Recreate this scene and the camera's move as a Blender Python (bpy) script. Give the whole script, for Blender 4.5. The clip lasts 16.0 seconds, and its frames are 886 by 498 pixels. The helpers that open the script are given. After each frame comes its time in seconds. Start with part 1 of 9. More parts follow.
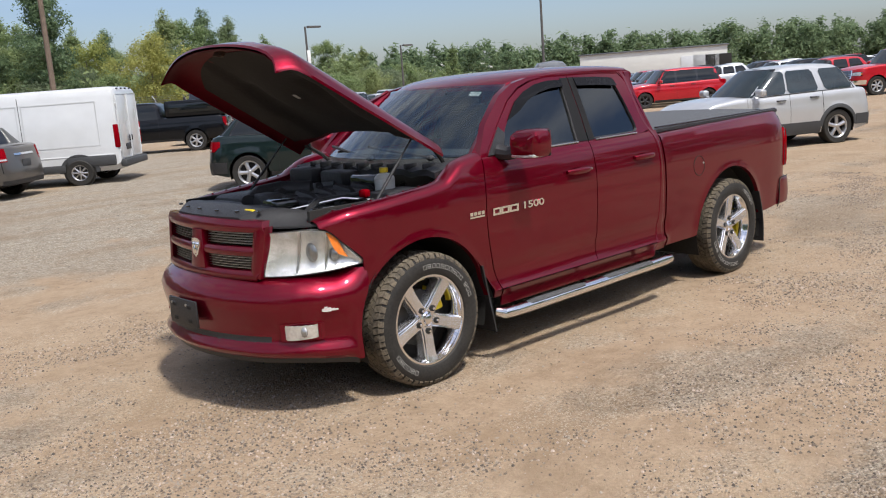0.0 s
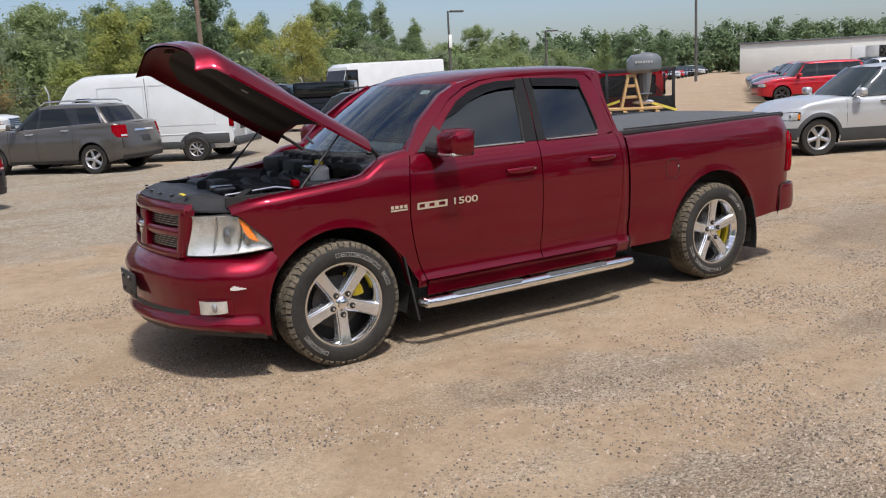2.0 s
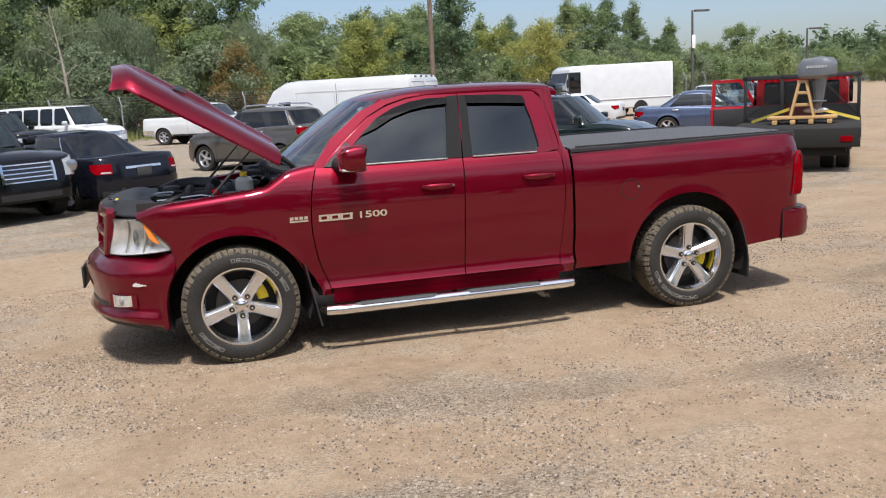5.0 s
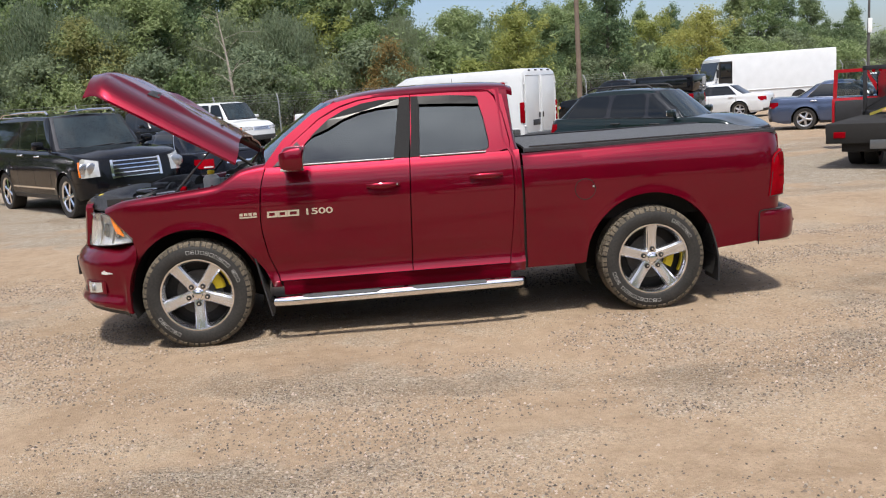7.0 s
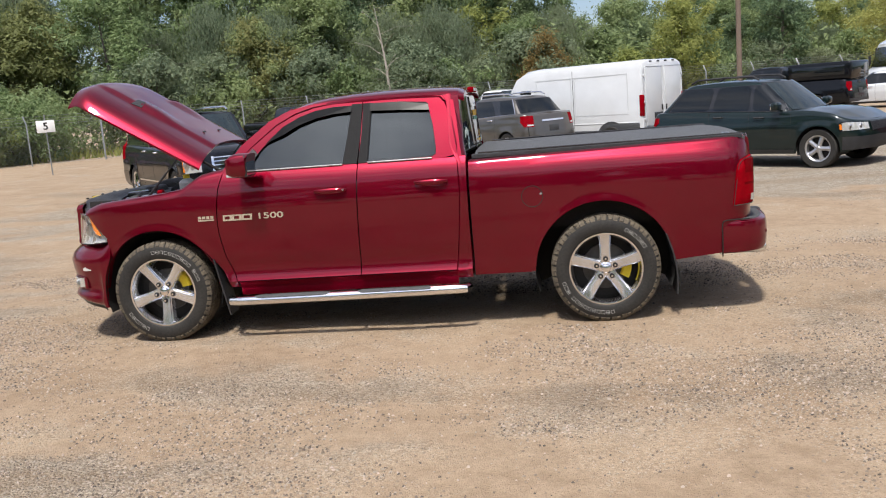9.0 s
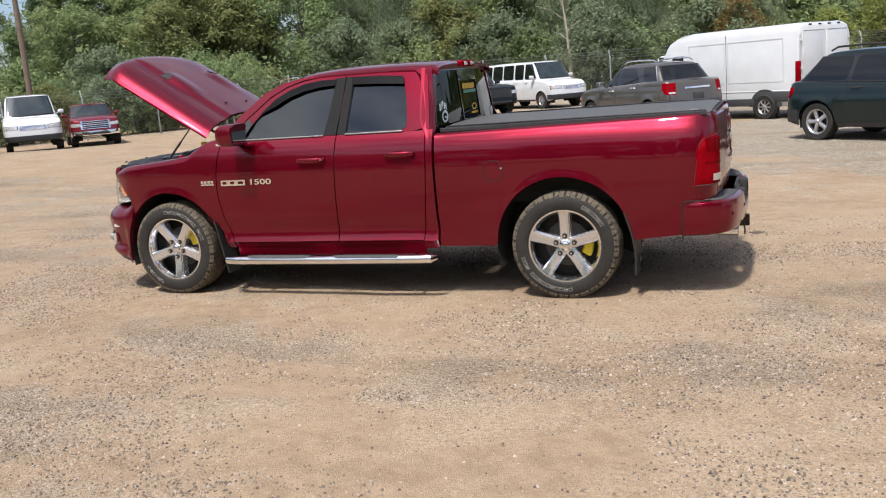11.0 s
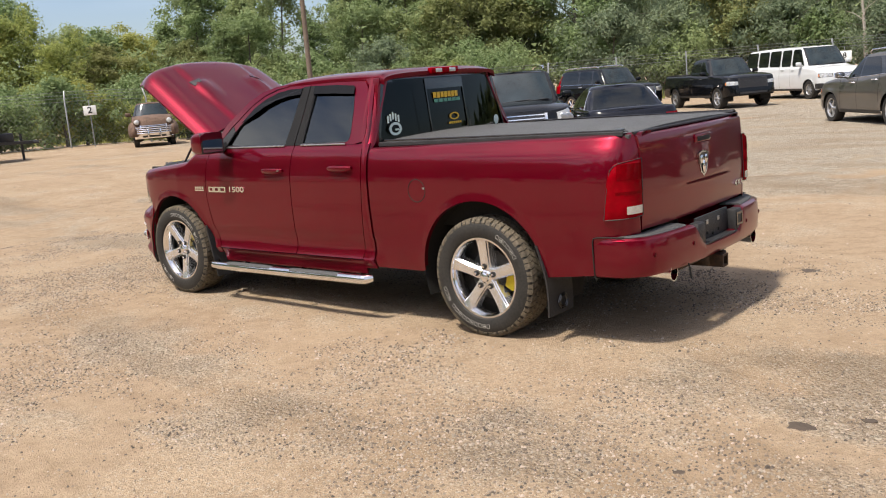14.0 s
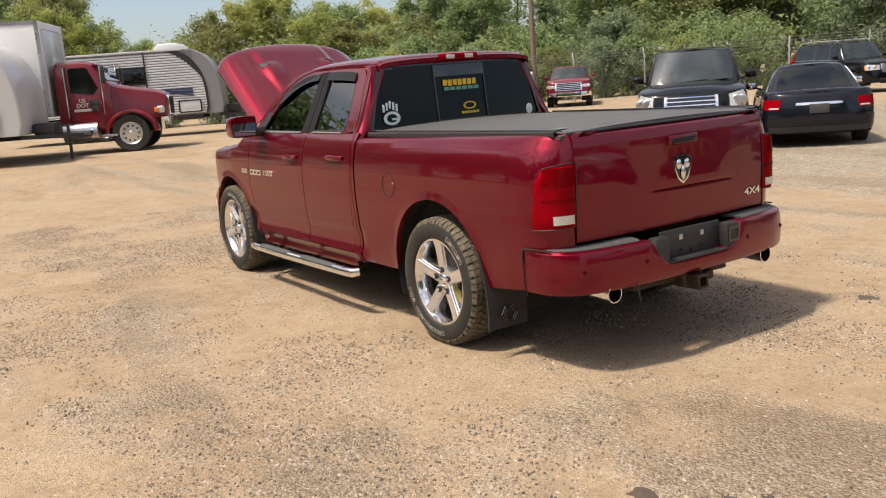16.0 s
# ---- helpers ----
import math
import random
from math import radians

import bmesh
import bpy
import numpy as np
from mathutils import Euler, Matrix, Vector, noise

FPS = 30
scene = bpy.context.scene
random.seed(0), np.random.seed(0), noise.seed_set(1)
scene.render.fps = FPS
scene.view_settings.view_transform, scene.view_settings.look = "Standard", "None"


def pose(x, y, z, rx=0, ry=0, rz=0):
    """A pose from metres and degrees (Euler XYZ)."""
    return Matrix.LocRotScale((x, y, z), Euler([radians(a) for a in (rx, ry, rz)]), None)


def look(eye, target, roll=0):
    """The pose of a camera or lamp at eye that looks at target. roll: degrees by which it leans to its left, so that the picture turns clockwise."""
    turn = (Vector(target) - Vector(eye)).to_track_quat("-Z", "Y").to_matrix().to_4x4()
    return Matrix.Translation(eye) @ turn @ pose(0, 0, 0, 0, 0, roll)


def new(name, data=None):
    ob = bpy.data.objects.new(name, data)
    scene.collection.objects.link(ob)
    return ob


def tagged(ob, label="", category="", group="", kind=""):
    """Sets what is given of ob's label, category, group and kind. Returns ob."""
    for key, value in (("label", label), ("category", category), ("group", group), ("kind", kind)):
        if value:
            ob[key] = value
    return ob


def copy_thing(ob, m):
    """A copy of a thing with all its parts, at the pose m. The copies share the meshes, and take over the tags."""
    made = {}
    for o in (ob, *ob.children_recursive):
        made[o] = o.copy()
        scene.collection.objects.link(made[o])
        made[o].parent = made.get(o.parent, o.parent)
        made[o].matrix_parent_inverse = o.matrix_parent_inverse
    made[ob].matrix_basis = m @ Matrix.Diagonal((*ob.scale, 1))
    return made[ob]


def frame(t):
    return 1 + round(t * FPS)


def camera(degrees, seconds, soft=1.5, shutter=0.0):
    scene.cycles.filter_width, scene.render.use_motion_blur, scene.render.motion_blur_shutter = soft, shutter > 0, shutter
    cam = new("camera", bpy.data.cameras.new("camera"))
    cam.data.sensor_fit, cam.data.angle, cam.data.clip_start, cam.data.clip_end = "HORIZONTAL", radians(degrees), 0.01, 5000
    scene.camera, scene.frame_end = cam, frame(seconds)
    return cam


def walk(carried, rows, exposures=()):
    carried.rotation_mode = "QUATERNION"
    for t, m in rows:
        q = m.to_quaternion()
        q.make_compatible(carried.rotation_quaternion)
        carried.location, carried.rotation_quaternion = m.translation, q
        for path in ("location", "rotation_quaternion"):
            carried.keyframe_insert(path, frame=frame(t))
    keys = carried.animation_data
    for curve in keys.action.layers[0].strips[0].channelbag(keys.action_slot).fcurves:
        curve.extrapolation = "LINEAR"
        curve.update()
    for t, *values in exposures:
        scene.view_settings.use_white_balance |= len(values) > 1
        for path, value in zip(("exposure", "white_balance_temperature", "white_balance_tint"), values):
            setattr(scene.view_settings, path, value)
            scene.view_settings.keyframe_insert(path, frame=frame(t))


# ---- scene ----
cam = camera(53.0, 16.0, soft=1.1)
PATH = [
    (0, (-3.449, -4.968, 1.827), (-2.133, -3.507, 1.461), -4.3),
    (0.5, (-3.26, -5.147, 1.805), (-2.007, -3.632, 1.438), -4.5),
    (1, (-3.022, -5.44, 1.827), (-1.836, -3.872, 1.459), -4.2),
    (1.5, (-2.752, -5.878, 1.851), (-1.634, -4.262, 1.478), -3.7),
    (2, (-2.447, -6.111, 1.837), (-1.401, -4.449, 1.458), -3.0),
    (2.5, (-2.091, -6.29, 1.838), (-1.127, -4.578, 1.462), -2.5),
    (3, (-1.731, -6.546, 1.84), (-0.859, -4.785, 1.469), -2.2),
    (3.5, (-1.347, -6.733, 1.844), (-0.569, -4.927, 1.481), -2.1),
    (4, (-0.96, -6.864, 1.843), (-0.272, -5.02, 1.488), -2.3),
    (6.5, (0.977, -7.755, 1.806), (1.218, -5.8, 1.46), -3.8),
    (7, (1.436, -7.76, 1.803), (1.572, -5.794, 1.46), -3.8),
    (7.5, (1.89, -7.842, 1.815), (1.924, -5.87, 1.479), -3.9),
    (8, (2.321, -7.786, 1.792), (2.254, -5.814, 1.462), -4.2),
    (8.5, (2.764, -7.655, 1.804), (2.596, -5.69, 1.474), -4.5),
    (9, (3.247, -7.729, 1.803), (2.981, -5.776, 1.466), -4.6),
    (9.5, (3.668, -7.649, 1.754), (3.296, -5.716, 1.399), -4.6),
    (12, (5.873, -7.061, 1.734), (4.956, -5.325, 1.35), -4.7),
    (12.5, (6.157, -6.668, 1.709), (5.146, -4.985, 1.327), -4.8),
    (13, (6.548, -6.364, 1.702), (5.45, -4.735, 1.328), -4.8),
    (13.5, (6.921, -6.005, 1.708), (5.732, -4.44, 1.341), -4.8),
    (14, (7.231, -5.622, 1.716), (5.948, -4.131, 1.356), -4.8),
    (14.5, (7.62, -5.276, 1.71), (6.242, -3.872, 1.355), -4.8),
    (15, (7.886, -4.885, 1.692), (6.414, -3.578, 1.338), -4.8),
    (15.5, (8.066, -4.434, 1.693), (6.504, -3.24, 1.329), -4.6),
    (16, (8.238, -3.966, 1.684), (6.592, -2.895, 1.308), -4.4),
]
walk(cam, [(t, look(eye, target, roll)) for t, eye, target, roll in PATH], exposures=[(0, .07, 6350, 10), (2, -.01, 6350, 10), (4, .11, 6350, 10), (8, .16, 6400, 10), (12, .26, 6450, 10), (14, .32, 6850, 10), (16, .34, 7350, 10)])

# ---- light: hazy summer sun behind the camera's side, open sky ----
SUN_TO = Vector((-0.06, -0.50, 1.0)).normalized()
sky_world = bpy.data.worlds.new("sky")
scene.world = sky_world
sky_world.use_nodes = True
wn = sky_world.node_tree
sky = wn.nodes.new("ShaderNodeTexSky")
sky.sky_type = "NISHITA"
sky.sun_disc = False
sky.sun_elevation = math.asin(SUN_TO.z)
sky.sun_rotation = math.atan2(SUN_TO.x, SUN_TO.y)
sky.air_density, sky.dust_density, sky.ozone_density = 1.0, 1.5, 2.0
wn.nodes["Background"].inputs["Strength"].default_value = 0.105
# soft broken cloud high overhead, thinning out to haze at the horizon
wco = wn.nodes.new("ShaderNodeTexCoord")
wmap = wn.nodes.new("ShaderNodeMapping")
wmap.inputs["Scale"].default_value = (2.6, 2.6, 8.0)
wn.links.new(wco.outputs["Generated"], wmap.inputs["Vector"])
cloud = wn.nodes.new("ShaderNodeTexNoise")
cloud.inputs["Scale"].default_value, cloud.inputs["Detail"].default_value, cloud.inputs["Roughness"].default_value = 2.3, 6, .52
wn.links.new(wmap.outputs[0], cloud.inputs["Vector"])
wsep = wn.nodes.new("ShaderNodeSeparateXYZ")
wn.links.new(wco.outputs["Generated"], wsep.inputs[0])
rise, dens, both = wn.nodes.new("ShaderNodeMapRange"), wn.nodes.new("ShaderNodeMapRange"), wn.nodes.new("ShaderNodeMath")
rise.inputs["From Min"].default_value, rise.inputs["From Max"].default_value = .10, .38
dens.inputs["From Min"].default_value, dens.inputs["From Max"].default_value, dens.inputs["To Max"].default_value = .34, .66, .95
wn.links.new(wsep.outputs["Z"], rise.inputs["Value"])
wn.links.new(cloud.outputs["Fac"], dens.inputs["Value"])
both.operation = "MULTIPLY"
wn.links.new(rise.outputs[0], both.inputs[0])
wn.links.new(dens.outputs[0], both.inputs[1])
veil = wn.nodes.new("ShaderNodeMix")
veil.data_type = "RGBA"
bright, glare = wn.nodes.new("ShaderNodeRGBToBW"), wn.nodes.new("ShaderNodeMath")
glare.operation = "MULTIPLY"
glare.inputs[1].default_value = 2.9
wn.links.new(sky.outputs[0], bright.inputs[0])
wn.links.new(bright.outputs[0], glare.inputs[0])
wn.links.new(glare.outputs[0], veil.inputs[7])
wn.links.new(both.outputs[0], veil.inputs[0])
wn.links.new(sky.outputs[0], veil.inputs[6])
haze = wn.nodes.new("ShaderNodeMix")
haze.data_type, haze.blend_type = "RGBA", "MULTIPLY"
haze.inputs[0].default_value = 1.0
haze.inputs[7].default_value = (1.10, 1.105, 1.22, 1)
wn.links.new(veil.outputs[2], haze.inputs[6])
wn.links.new(haze.outputs[2], wn.nodes["Background"].inputs["Color"])
sun = new("sun", bpy.data.lights.new("sun", "SUN"))
sun.data.energy, sun.data.angle, sun.data.color = 4.2, radians(4.5), (1.0, 0.94, 0.84)
sun.matrix_world = look((0, 0, 40), Vector((0, 0, 40)) - SUN_TO)
scene.view_settings.exposure = 0.0


# ---- materials ----
def material(name, color, rough=0.6, metal=0.0, coat=0.0, spec=0.5, var=0.12, scale=6.0, fine=60.0, bump=0.0, bump_scale=80.0, tint=None, transmission=0.0, emit=0.0, per_object=0.0):
    """A surface with two scales of colour variation, wear in the gloss and fine relief."""
    m = bpy.data.materials.new(name)
    m.use_nodes = True
    nt = m.node_tree
    n, ln = nt.nodes, nt.links
    b = n["Principled BSDF"]
    b.inputs["Metallic"].default_value = metal
    b.inputs["Coat Weight"].default_value = coat
    b.inputs["Coat Roughness"].default_value = 0.04
    b.inputs["Specular IOR Level"].default_value = spec
    b.inputs["Transmission Weight"].default_value = transmission
    co = n.new("ShaderNodeTexCoord")
    big, small = n.new("ShaderNodeTexNoise"), n.new("ShaderNodeTexNoise")
    big.inputs["Scale"].default_value, small.inputs["Scale"].default_value = scale, fine
    big.inputs["Detail"].default_value, small.inputs["Detail"].default_value = 4, 3
    ln.new(co.outputs["Object"], big.inputs["Vector"])
    ln.new(co.outputs["Object"], small.inputs["Vector"])
    add = n.new("ShaderNodeMath")
    add.operation = "ADD"
    ln.new(big.outputs["Fac"], add.inputs[0])
    ln.new(small.outputs["Fac"], add.inputs[1])
    last = add
    if per_object:
        inf, mul, ad2 = n.new("ShaderNodeObjectInfo"), n.new("ShaderNodeMath"), n.new("ShaderNodeMath")
        mul.operation, ad2.operation = "MULTIPLY_ADD", "ADD"
        mul.inputs[1].default_value, mul.inputs[2].default_value = per_object, -per_object / 2
        ln.new(inf.outputs["Random"], mul.inputs[0])
        ln.new(mul.outputs[0], ad2.inputs[0])
        ln.new(add.outputs[0], ad2.inputs[1])
        last = ad2
    ramp = n.new("ShaderNodeMapRange")
    ramp.inputs["From Min"].default_value, ramp.inputs["From Max"].default_value = 0.6, 1.4
    ln.new(last.outputs[0], ramp.inputs["Value"])
    mix = n.new("ShaderNodeMix")
    mix.data_type = "RGBA"
    c = Vector(color[:3])
    lo = c * (1 - var)
    hi = Vector(tint[:3]) if tint else c * (1 + var)
    mix.inputs[6].default_value, mix.inputs[7].default_value = (*lo, 1), (*hi, 1)
    ln.new(ramp.outputs[0], mix.inputs[0])
    ln.new(mix.outputs[2], b.inputs["Base Color"])
    rr = n.new("ShaderNodeMapRange")
    rr.inputs["To Min"].default_value, rr.inputs["To Max"].default_value = rough * 0.85, min(1.0, rough * 1.2)
    ln.new(big.outputs["Fac"], rr.inputs["Value"])
    ln.new(rr.outputs[0], b.inputs["Roughness"])
    if bump:
        bn, bm_ = n.new("ShaderNodeTexNoise"), n.new("ShaderNodeBump")
        bn.inputs["Scale"].default_value, bn.inputs["Detail"].default_value = bump_scale, 5
        bm_.inputs["Strength"].default_value, bm_.inputs["Distance"].default_value = min(1.0, bump), 0.01
        ln.new(co.outputs["Object"], bn.inputs["Vector"])
        ln.new(bn.outputs["Fac"], bm_.inputs["Height"])
        ln.new(bm_.outputs[0], b.inputs["Normal"])
    if emit:
        ln.new(mix.outputs[2], b.inputs["Emission Color"])
        b.inputs["Emission Strength"].default_value = emit
    return m


def glass(name, color, rough=0.0, ior=1.45):
    m = bpy.data.materials.new(name)
    m.use_nodes = True
    b = m.node_tree.nodes["Principled BSDF"]
    b.inputs["Base Color"].default_value = (*color, 1)
    b.inputs["Roughness"].default_value = rough
    b.inputs["Transmission Weight"].default_value = 1.0
    b.inputs["IOR"].default_value = ior
    b.inputs["Specular Tint"].default_value = (.93, 1.0, .97, 1)
    return m


CHERRY = material("cherry_metallic_paint", (0.165, 0.0010, 0.0130), 0.36, 0.72, coat=0.8, spec=0.05, var=0.10, scale=2.0, fine=900)
# darker, duller copy of the cherry paint
CHERRY_DARK = material("dark_cherry_paint", (0.085, 0.002, 0.007), 0.5, 0.4, spec=0.1, var=0.2, scale=8)
BLACK = material("black_plastic", (0.022, 0.022, 0.024), 0.5, var=0.35, scale=9, bump=0.25, bump_scale=300)
BLACK_GLOSS = material("black_gloss_trim", (0.012, 0.012, 0.013), 0.12, coat=0.6, var=0.3)
DARK = material("dark_underside", (0.012, 0.011, 0.010), 0.85, var=0.5, scale=5)
RUBBER = material("tyre_rubber", (0.018, 0.0175, 0.017), 0.68, spec=0.4, var=0.35, scale=12, tint=(0.036, 0.033, 0.029), bump=0.2, bump_scale=160)
TREAD = material("dusty_tread_rubber", (0.075, 0.065, 0.05), 0.9, var=0.5, scale=14, tint=(0.19, 0.155, 0.11), bump=0.4, bump_scale=120)
CHROME = material("chrome", (0.82, 0.82, 0.83), 0.06, 1.0, var=0.06, scale=14)
STEEL = material("brushed_steel", (0.55, 0.55, 0.56), 0.28, 1.0, var=0.15, scale=10)
ALLOY = material("painted_alloy", (0.50, 0.50, 0.51), 0.3, 0.8, var=0.12)
IRON = material("rusty_iron", (0.040, 0.032, 0.028), 0.7, 0.4, var=0.4, scale=18, tint=(0.085, 0.045, 0.025))
YELLOW = material("yellow_paint", (0.72, 0.55, 0.02), 0.4, var=0.15)
WHITE_LETTER = material("white_rubber_letter", (0.42, 0.41, 0.39), 0.7, var=0.25, scale=30)
VINYL = material("black_vinyl_cover", (0.078, 0.079, 0.080), 0.55, var=0.2, scale=3, bump=0.35, bump_scale=400)
PAD = material("grey_step_pad", (0.06, 0.062, 0.065), 0.7, var=0.3, scale=30, bump=0.5, bump_scale=250)
FELT = material("black_hood_liner", (0.014, 0.013, 0.012), 0.95, var=0.5, scale=4, bump=0.4, bump_scale=60)
AMBER = material("amber_reflector", (0.75, 0.19, 0.015), 0.12, coat=1.0, var=0.2, scale=60)
RED_LENS = material("red_lamp_lens", (0.215, 0.0008, 0.005), 0.2, coat=0.12, spec=0.0, var=0.22, scale=9, fine=30)
RED_LENS_DEEP = material("deep_red_lamp_lens", (0.135, 0.0006, 0.003), 0.2, spec=0.0, coat=0.15, var=0.25, scale=20)
CLEAR_LENS = material("frosted_lamp_lens", (0.55, 0.55, 0.53), 0.12, 0.35, coat=1.0, var=0.25, scale=22, fine=140)
REFLECTOR = material("lamp_reflector", (0.74, 0.75, 0.75), 0.24, 0.70, var=0.25, scale=16)
LENS = glass("clear_polycarbonate", (0.96, 0.97, 0.97), 0.02)
TINT = glass("tinted_glass", (0.012, 0.015, 0.015), ior=1.8)
TINT_BACK = glass("privacy_glass", (0.002, 0.0024, 0.0025), ior=1.33)
SCREEN = glass("windscreen_glass", (0.36, 0.46, 0.50), ior=1.8)
CAR_GLASS = material("dark_vehicle_glass", (0.006, 0.008, 0.009), 0.04, spec=0.55, var=0.5, scale=2)
PALE_GLASS = material("pale_vehicle_glass", (0.022, 0.032, 0.036), 0.04, spec=0.7, var=0.6, scale=2)
SEAT = material("dark_seat_cloth", (0.03, 0.03, 0.032), 0.9, var=0.3, scale=20)
SILVER_BADGE = material("badge_chrome", (0.85, 0.85, 0.86), 0.12, 1.0, var=0.05)


# ---- mesh helpers ----
def thing(name, label, category, m=None, group=""):
    ob = new(name)
    ob.empty_display_size = 0.2
    ob.matrix_world = m or Matrix()
    return tagged(ob, label, category, group)


def part(name, bm, mat, parent=None, label="", angle=32.0, recalc=True):
    if recalc:
        bmesh.ops.recalc_face_normals(bm, faces=bm.faces)
    me = bpy.data.meshes.new(name)
    bm.to_mesh(me)
    bm.free()
    for m in mat if isinstance(mat, (list, tuple)) else [mat]:
        me.materials.append(m)
    if angle:
        me.polygons.foreach_set("use_smooth", [True] * len(me.polygons))
        me.set_sharp_from_angle(angle=radians(angle))
    ob = new(name, me)
    if parent is not None:
        ob.parent = parent
    if label:
        ob["label"] = label
    return ob


def share(name, me, parent, m):
    """One more object on an existing mesh, under a parent."""
    ob = new(name, me)
    ob.parent = parent
    ob.matrix_basis = m
    return ob


def curve(xs, ys):
    """A smooth curve through the given values."""
    xs, ys = list(map(float, xs)), list(map(float, ys))
    d = [(ys[i + 1] - ys[i]) / (xs[i + 1] - xs[i]) for i in range(len(xs) - 1)]
    sl = [d[0]] + [0 if d[i - 1] * d[i] <= 0 else 2 * d[i - 1] * d[i] / (d[i - 1] + d[i]) for i in range(1, len(d))] + [d[-1]]

    def f(x):
        if x <= xs[0]:
            return ys[0]
        if x >= xs[-1]:
            return ys[-1]
        i = max(k for k in range(len(xs) - 1) if xs[k] <= x)
        h = xs[i + 1] - xs[i]
        t = (x - xs[i]) / h
        return (2 * t**3 - 3 * t * t + 1) * ys[i] + (t**3 - 2 * t * t + t) * h * sl[i] + (3 * t * t - 2 * t**3) * ys[i + 1] + (t**3 - t * t) * h * sl[i + 1]

    return f


def smooth(a, b, x):
    t = min(1.0, max(0.0, (x - a) / (b - a)))
    return t * t * (3 - 2 * t)


def lerp(a, b, t):
    return a + (b - a) * t


def steps(a, b, n):
    return [a + (b - a) * i / n for i in range(n + 1)]


def add_box(bm, c, s, m=None, bevel=0.0, seg=2):
    mm = (m or Matrix()) @ Matrix.Translation(c) @ Matrix.Diagonal((*s, 1))
    r = bmesh.ops.create_cube(bm, size=1.0, matrix=mm)
    if bevel:
        es = list({e for v in r["verts"] for e in v.link_edges})
        bmesh.ops.bevel(bm, geom=es, offset=bevel, segments=seg, affect="EDGES", profile=0.5)


def add_grid(bm, rows, wrap_u=False, wrap_v=False):
    """Quads over rows of points."""
    vs = [[bm.verts.new(p) for p in row] for row in rows]
    nu, nv = len(vs), len(vs[0])
    for i in range(nu if wrap_u else nu - 1):
        for j in range(nv if wrap_v else nv - 1):
            q = (vs[i][j], vs[(i + 1) % nu][j], vs[(i + 1) % nu][(j + 1) % nv], vs[i][(j + 1) % nv])
            if len(set(q)) == 4:
                try:
                    bm.faces.new(q)
                except ValueError:
                    pass
    return vs


def add_slab(bm, rows, d):
    """A sheet with thickness: rows of points, and the same moved by d (a vector, or a function of the point)."""
    off = d if callable(d) else (lambda p: Vector(d))
    a = add_grid(bm, rows)
    b = add_grid(bm, [[Vector(p) + off(Vector(p)) for p in row] for row in rows])
    ring = lambda g: [g[0][j] for j in range(len(g[0]))] + [g[i][-1] for i in range(1, len(g))] + [g[-1][j] for j in range(len(g[0]) - 2, -1, -1)] + [g[i][0] for i in range(len(g) - 2, 0, -1)]
    ra, rb = ring(a), ring(b)
    for i in range(len(ra)):
        k = (i + 1) % len(ra)
        try:
            bm.faces.new((ra[i], ra[k], rb[k], rb[i]))
        except ValueError:
            pass


def add_poly(bm, pts, d):
    """A flat outline with thickness d."""
    a = [bm.verts.new(p) for p in pts]
    b = [bm.verts.new(Vector(p) + Vector(d)) for p in pts]
    bm.faces.new(a)
    bm.faces.new(list(reversed(b)))
    for i in range(len(a)):
        k = (i + 1) % len(a)
        bm.faces.new((a[i], b[i], b[k], a[k]))


def add_ring(bm, outer, inner, d):
    """A frame between two outlines with the same number of points."""
    n, d = len(outer), Vector(d)
    vs = [[bm.verts.new(Vector(p) + o) for p in ln] for ln, o in ((outer, Vector()), (inner, Vector()), (inner, d), (outer, d))]
    for i in range(n):
        k = (i + 1) % n
        for a in range(4):
            b = (a + 1) % 4
            bm.faces.new((vs[a][i], vs[a][k], vs[b][k], vs[b][i]))


def add_tube(bm, pts, r, n=8, caps=True):
    pts = [Vector(p) for p in pts]
    rows, side = [], None
    for i, p in enumerate(pts):
        t = (pts[min(i + 1, len(pts) - 1)] - pts[max(i - 1, 0)]).normalized()
        if side is None:
            side = t.orthogonal().normalized()
        side = (side - t * side.dot(t)).normalized()
        up = t.cross(side)
        rad = r[i] if isinstance(r, (list, tuple)) else r
        rows.append([p + (side * math.cos(a) + up * math.sin(a)) * rad for a in (2 * math.pi * k / n for k in range(n))])
    g = add_grid(bm, rows, wrap_v=True)
    if caps:
        bm.faces.new(g[0])
        bm.faces.new(list(reversed(g[-1])))


def add_lathe(bm, prof, n=48, c=(0, 0, 0), a0=0.0, a1=2 * math.pi):
    """Turns (radius, y) points round the y axis."""
    full = abs(a1 - a0 - 2 * math.pi) < 1e-6
    rows = []
    for k in range(n if full else n + 1):
        a = a0 + (a1 - a0) * k / n
        rows.append([Vector((c[0] + r * math.cos(a), c[1] + y, c[2] + r * math.sin(a))) for r, y in prof])
    add_grid(bm, rows, wrap_u=full)


def add_ball(bm, c, s, u=14, v=8, m=None):
    bmesh.ops.create_uvsphere(bm, u_segments=u, v_segments=v, radius=1.0, matrix=(m or Matrix()) @ Matrix.Translation(c) @ Matrix.Diagonal((*s, 1)))


# ---- the lot: packed dirt with gravel ----
def bump_z(x, y):
    near = smooth(30, 12, math.hypot(x - 2, y + 1))
    return (noise.noise((x * .7, y * .7, 0)) * .018 + noise.noise((x * 2.3, y * 2.3, 3)) * .008) * near


def ground_z(x, y):
    """The lot is flat and climbs a little past the truck's nose."""
    return .38 * smooth(-5, -17, x) * smooth(24, 14, y)


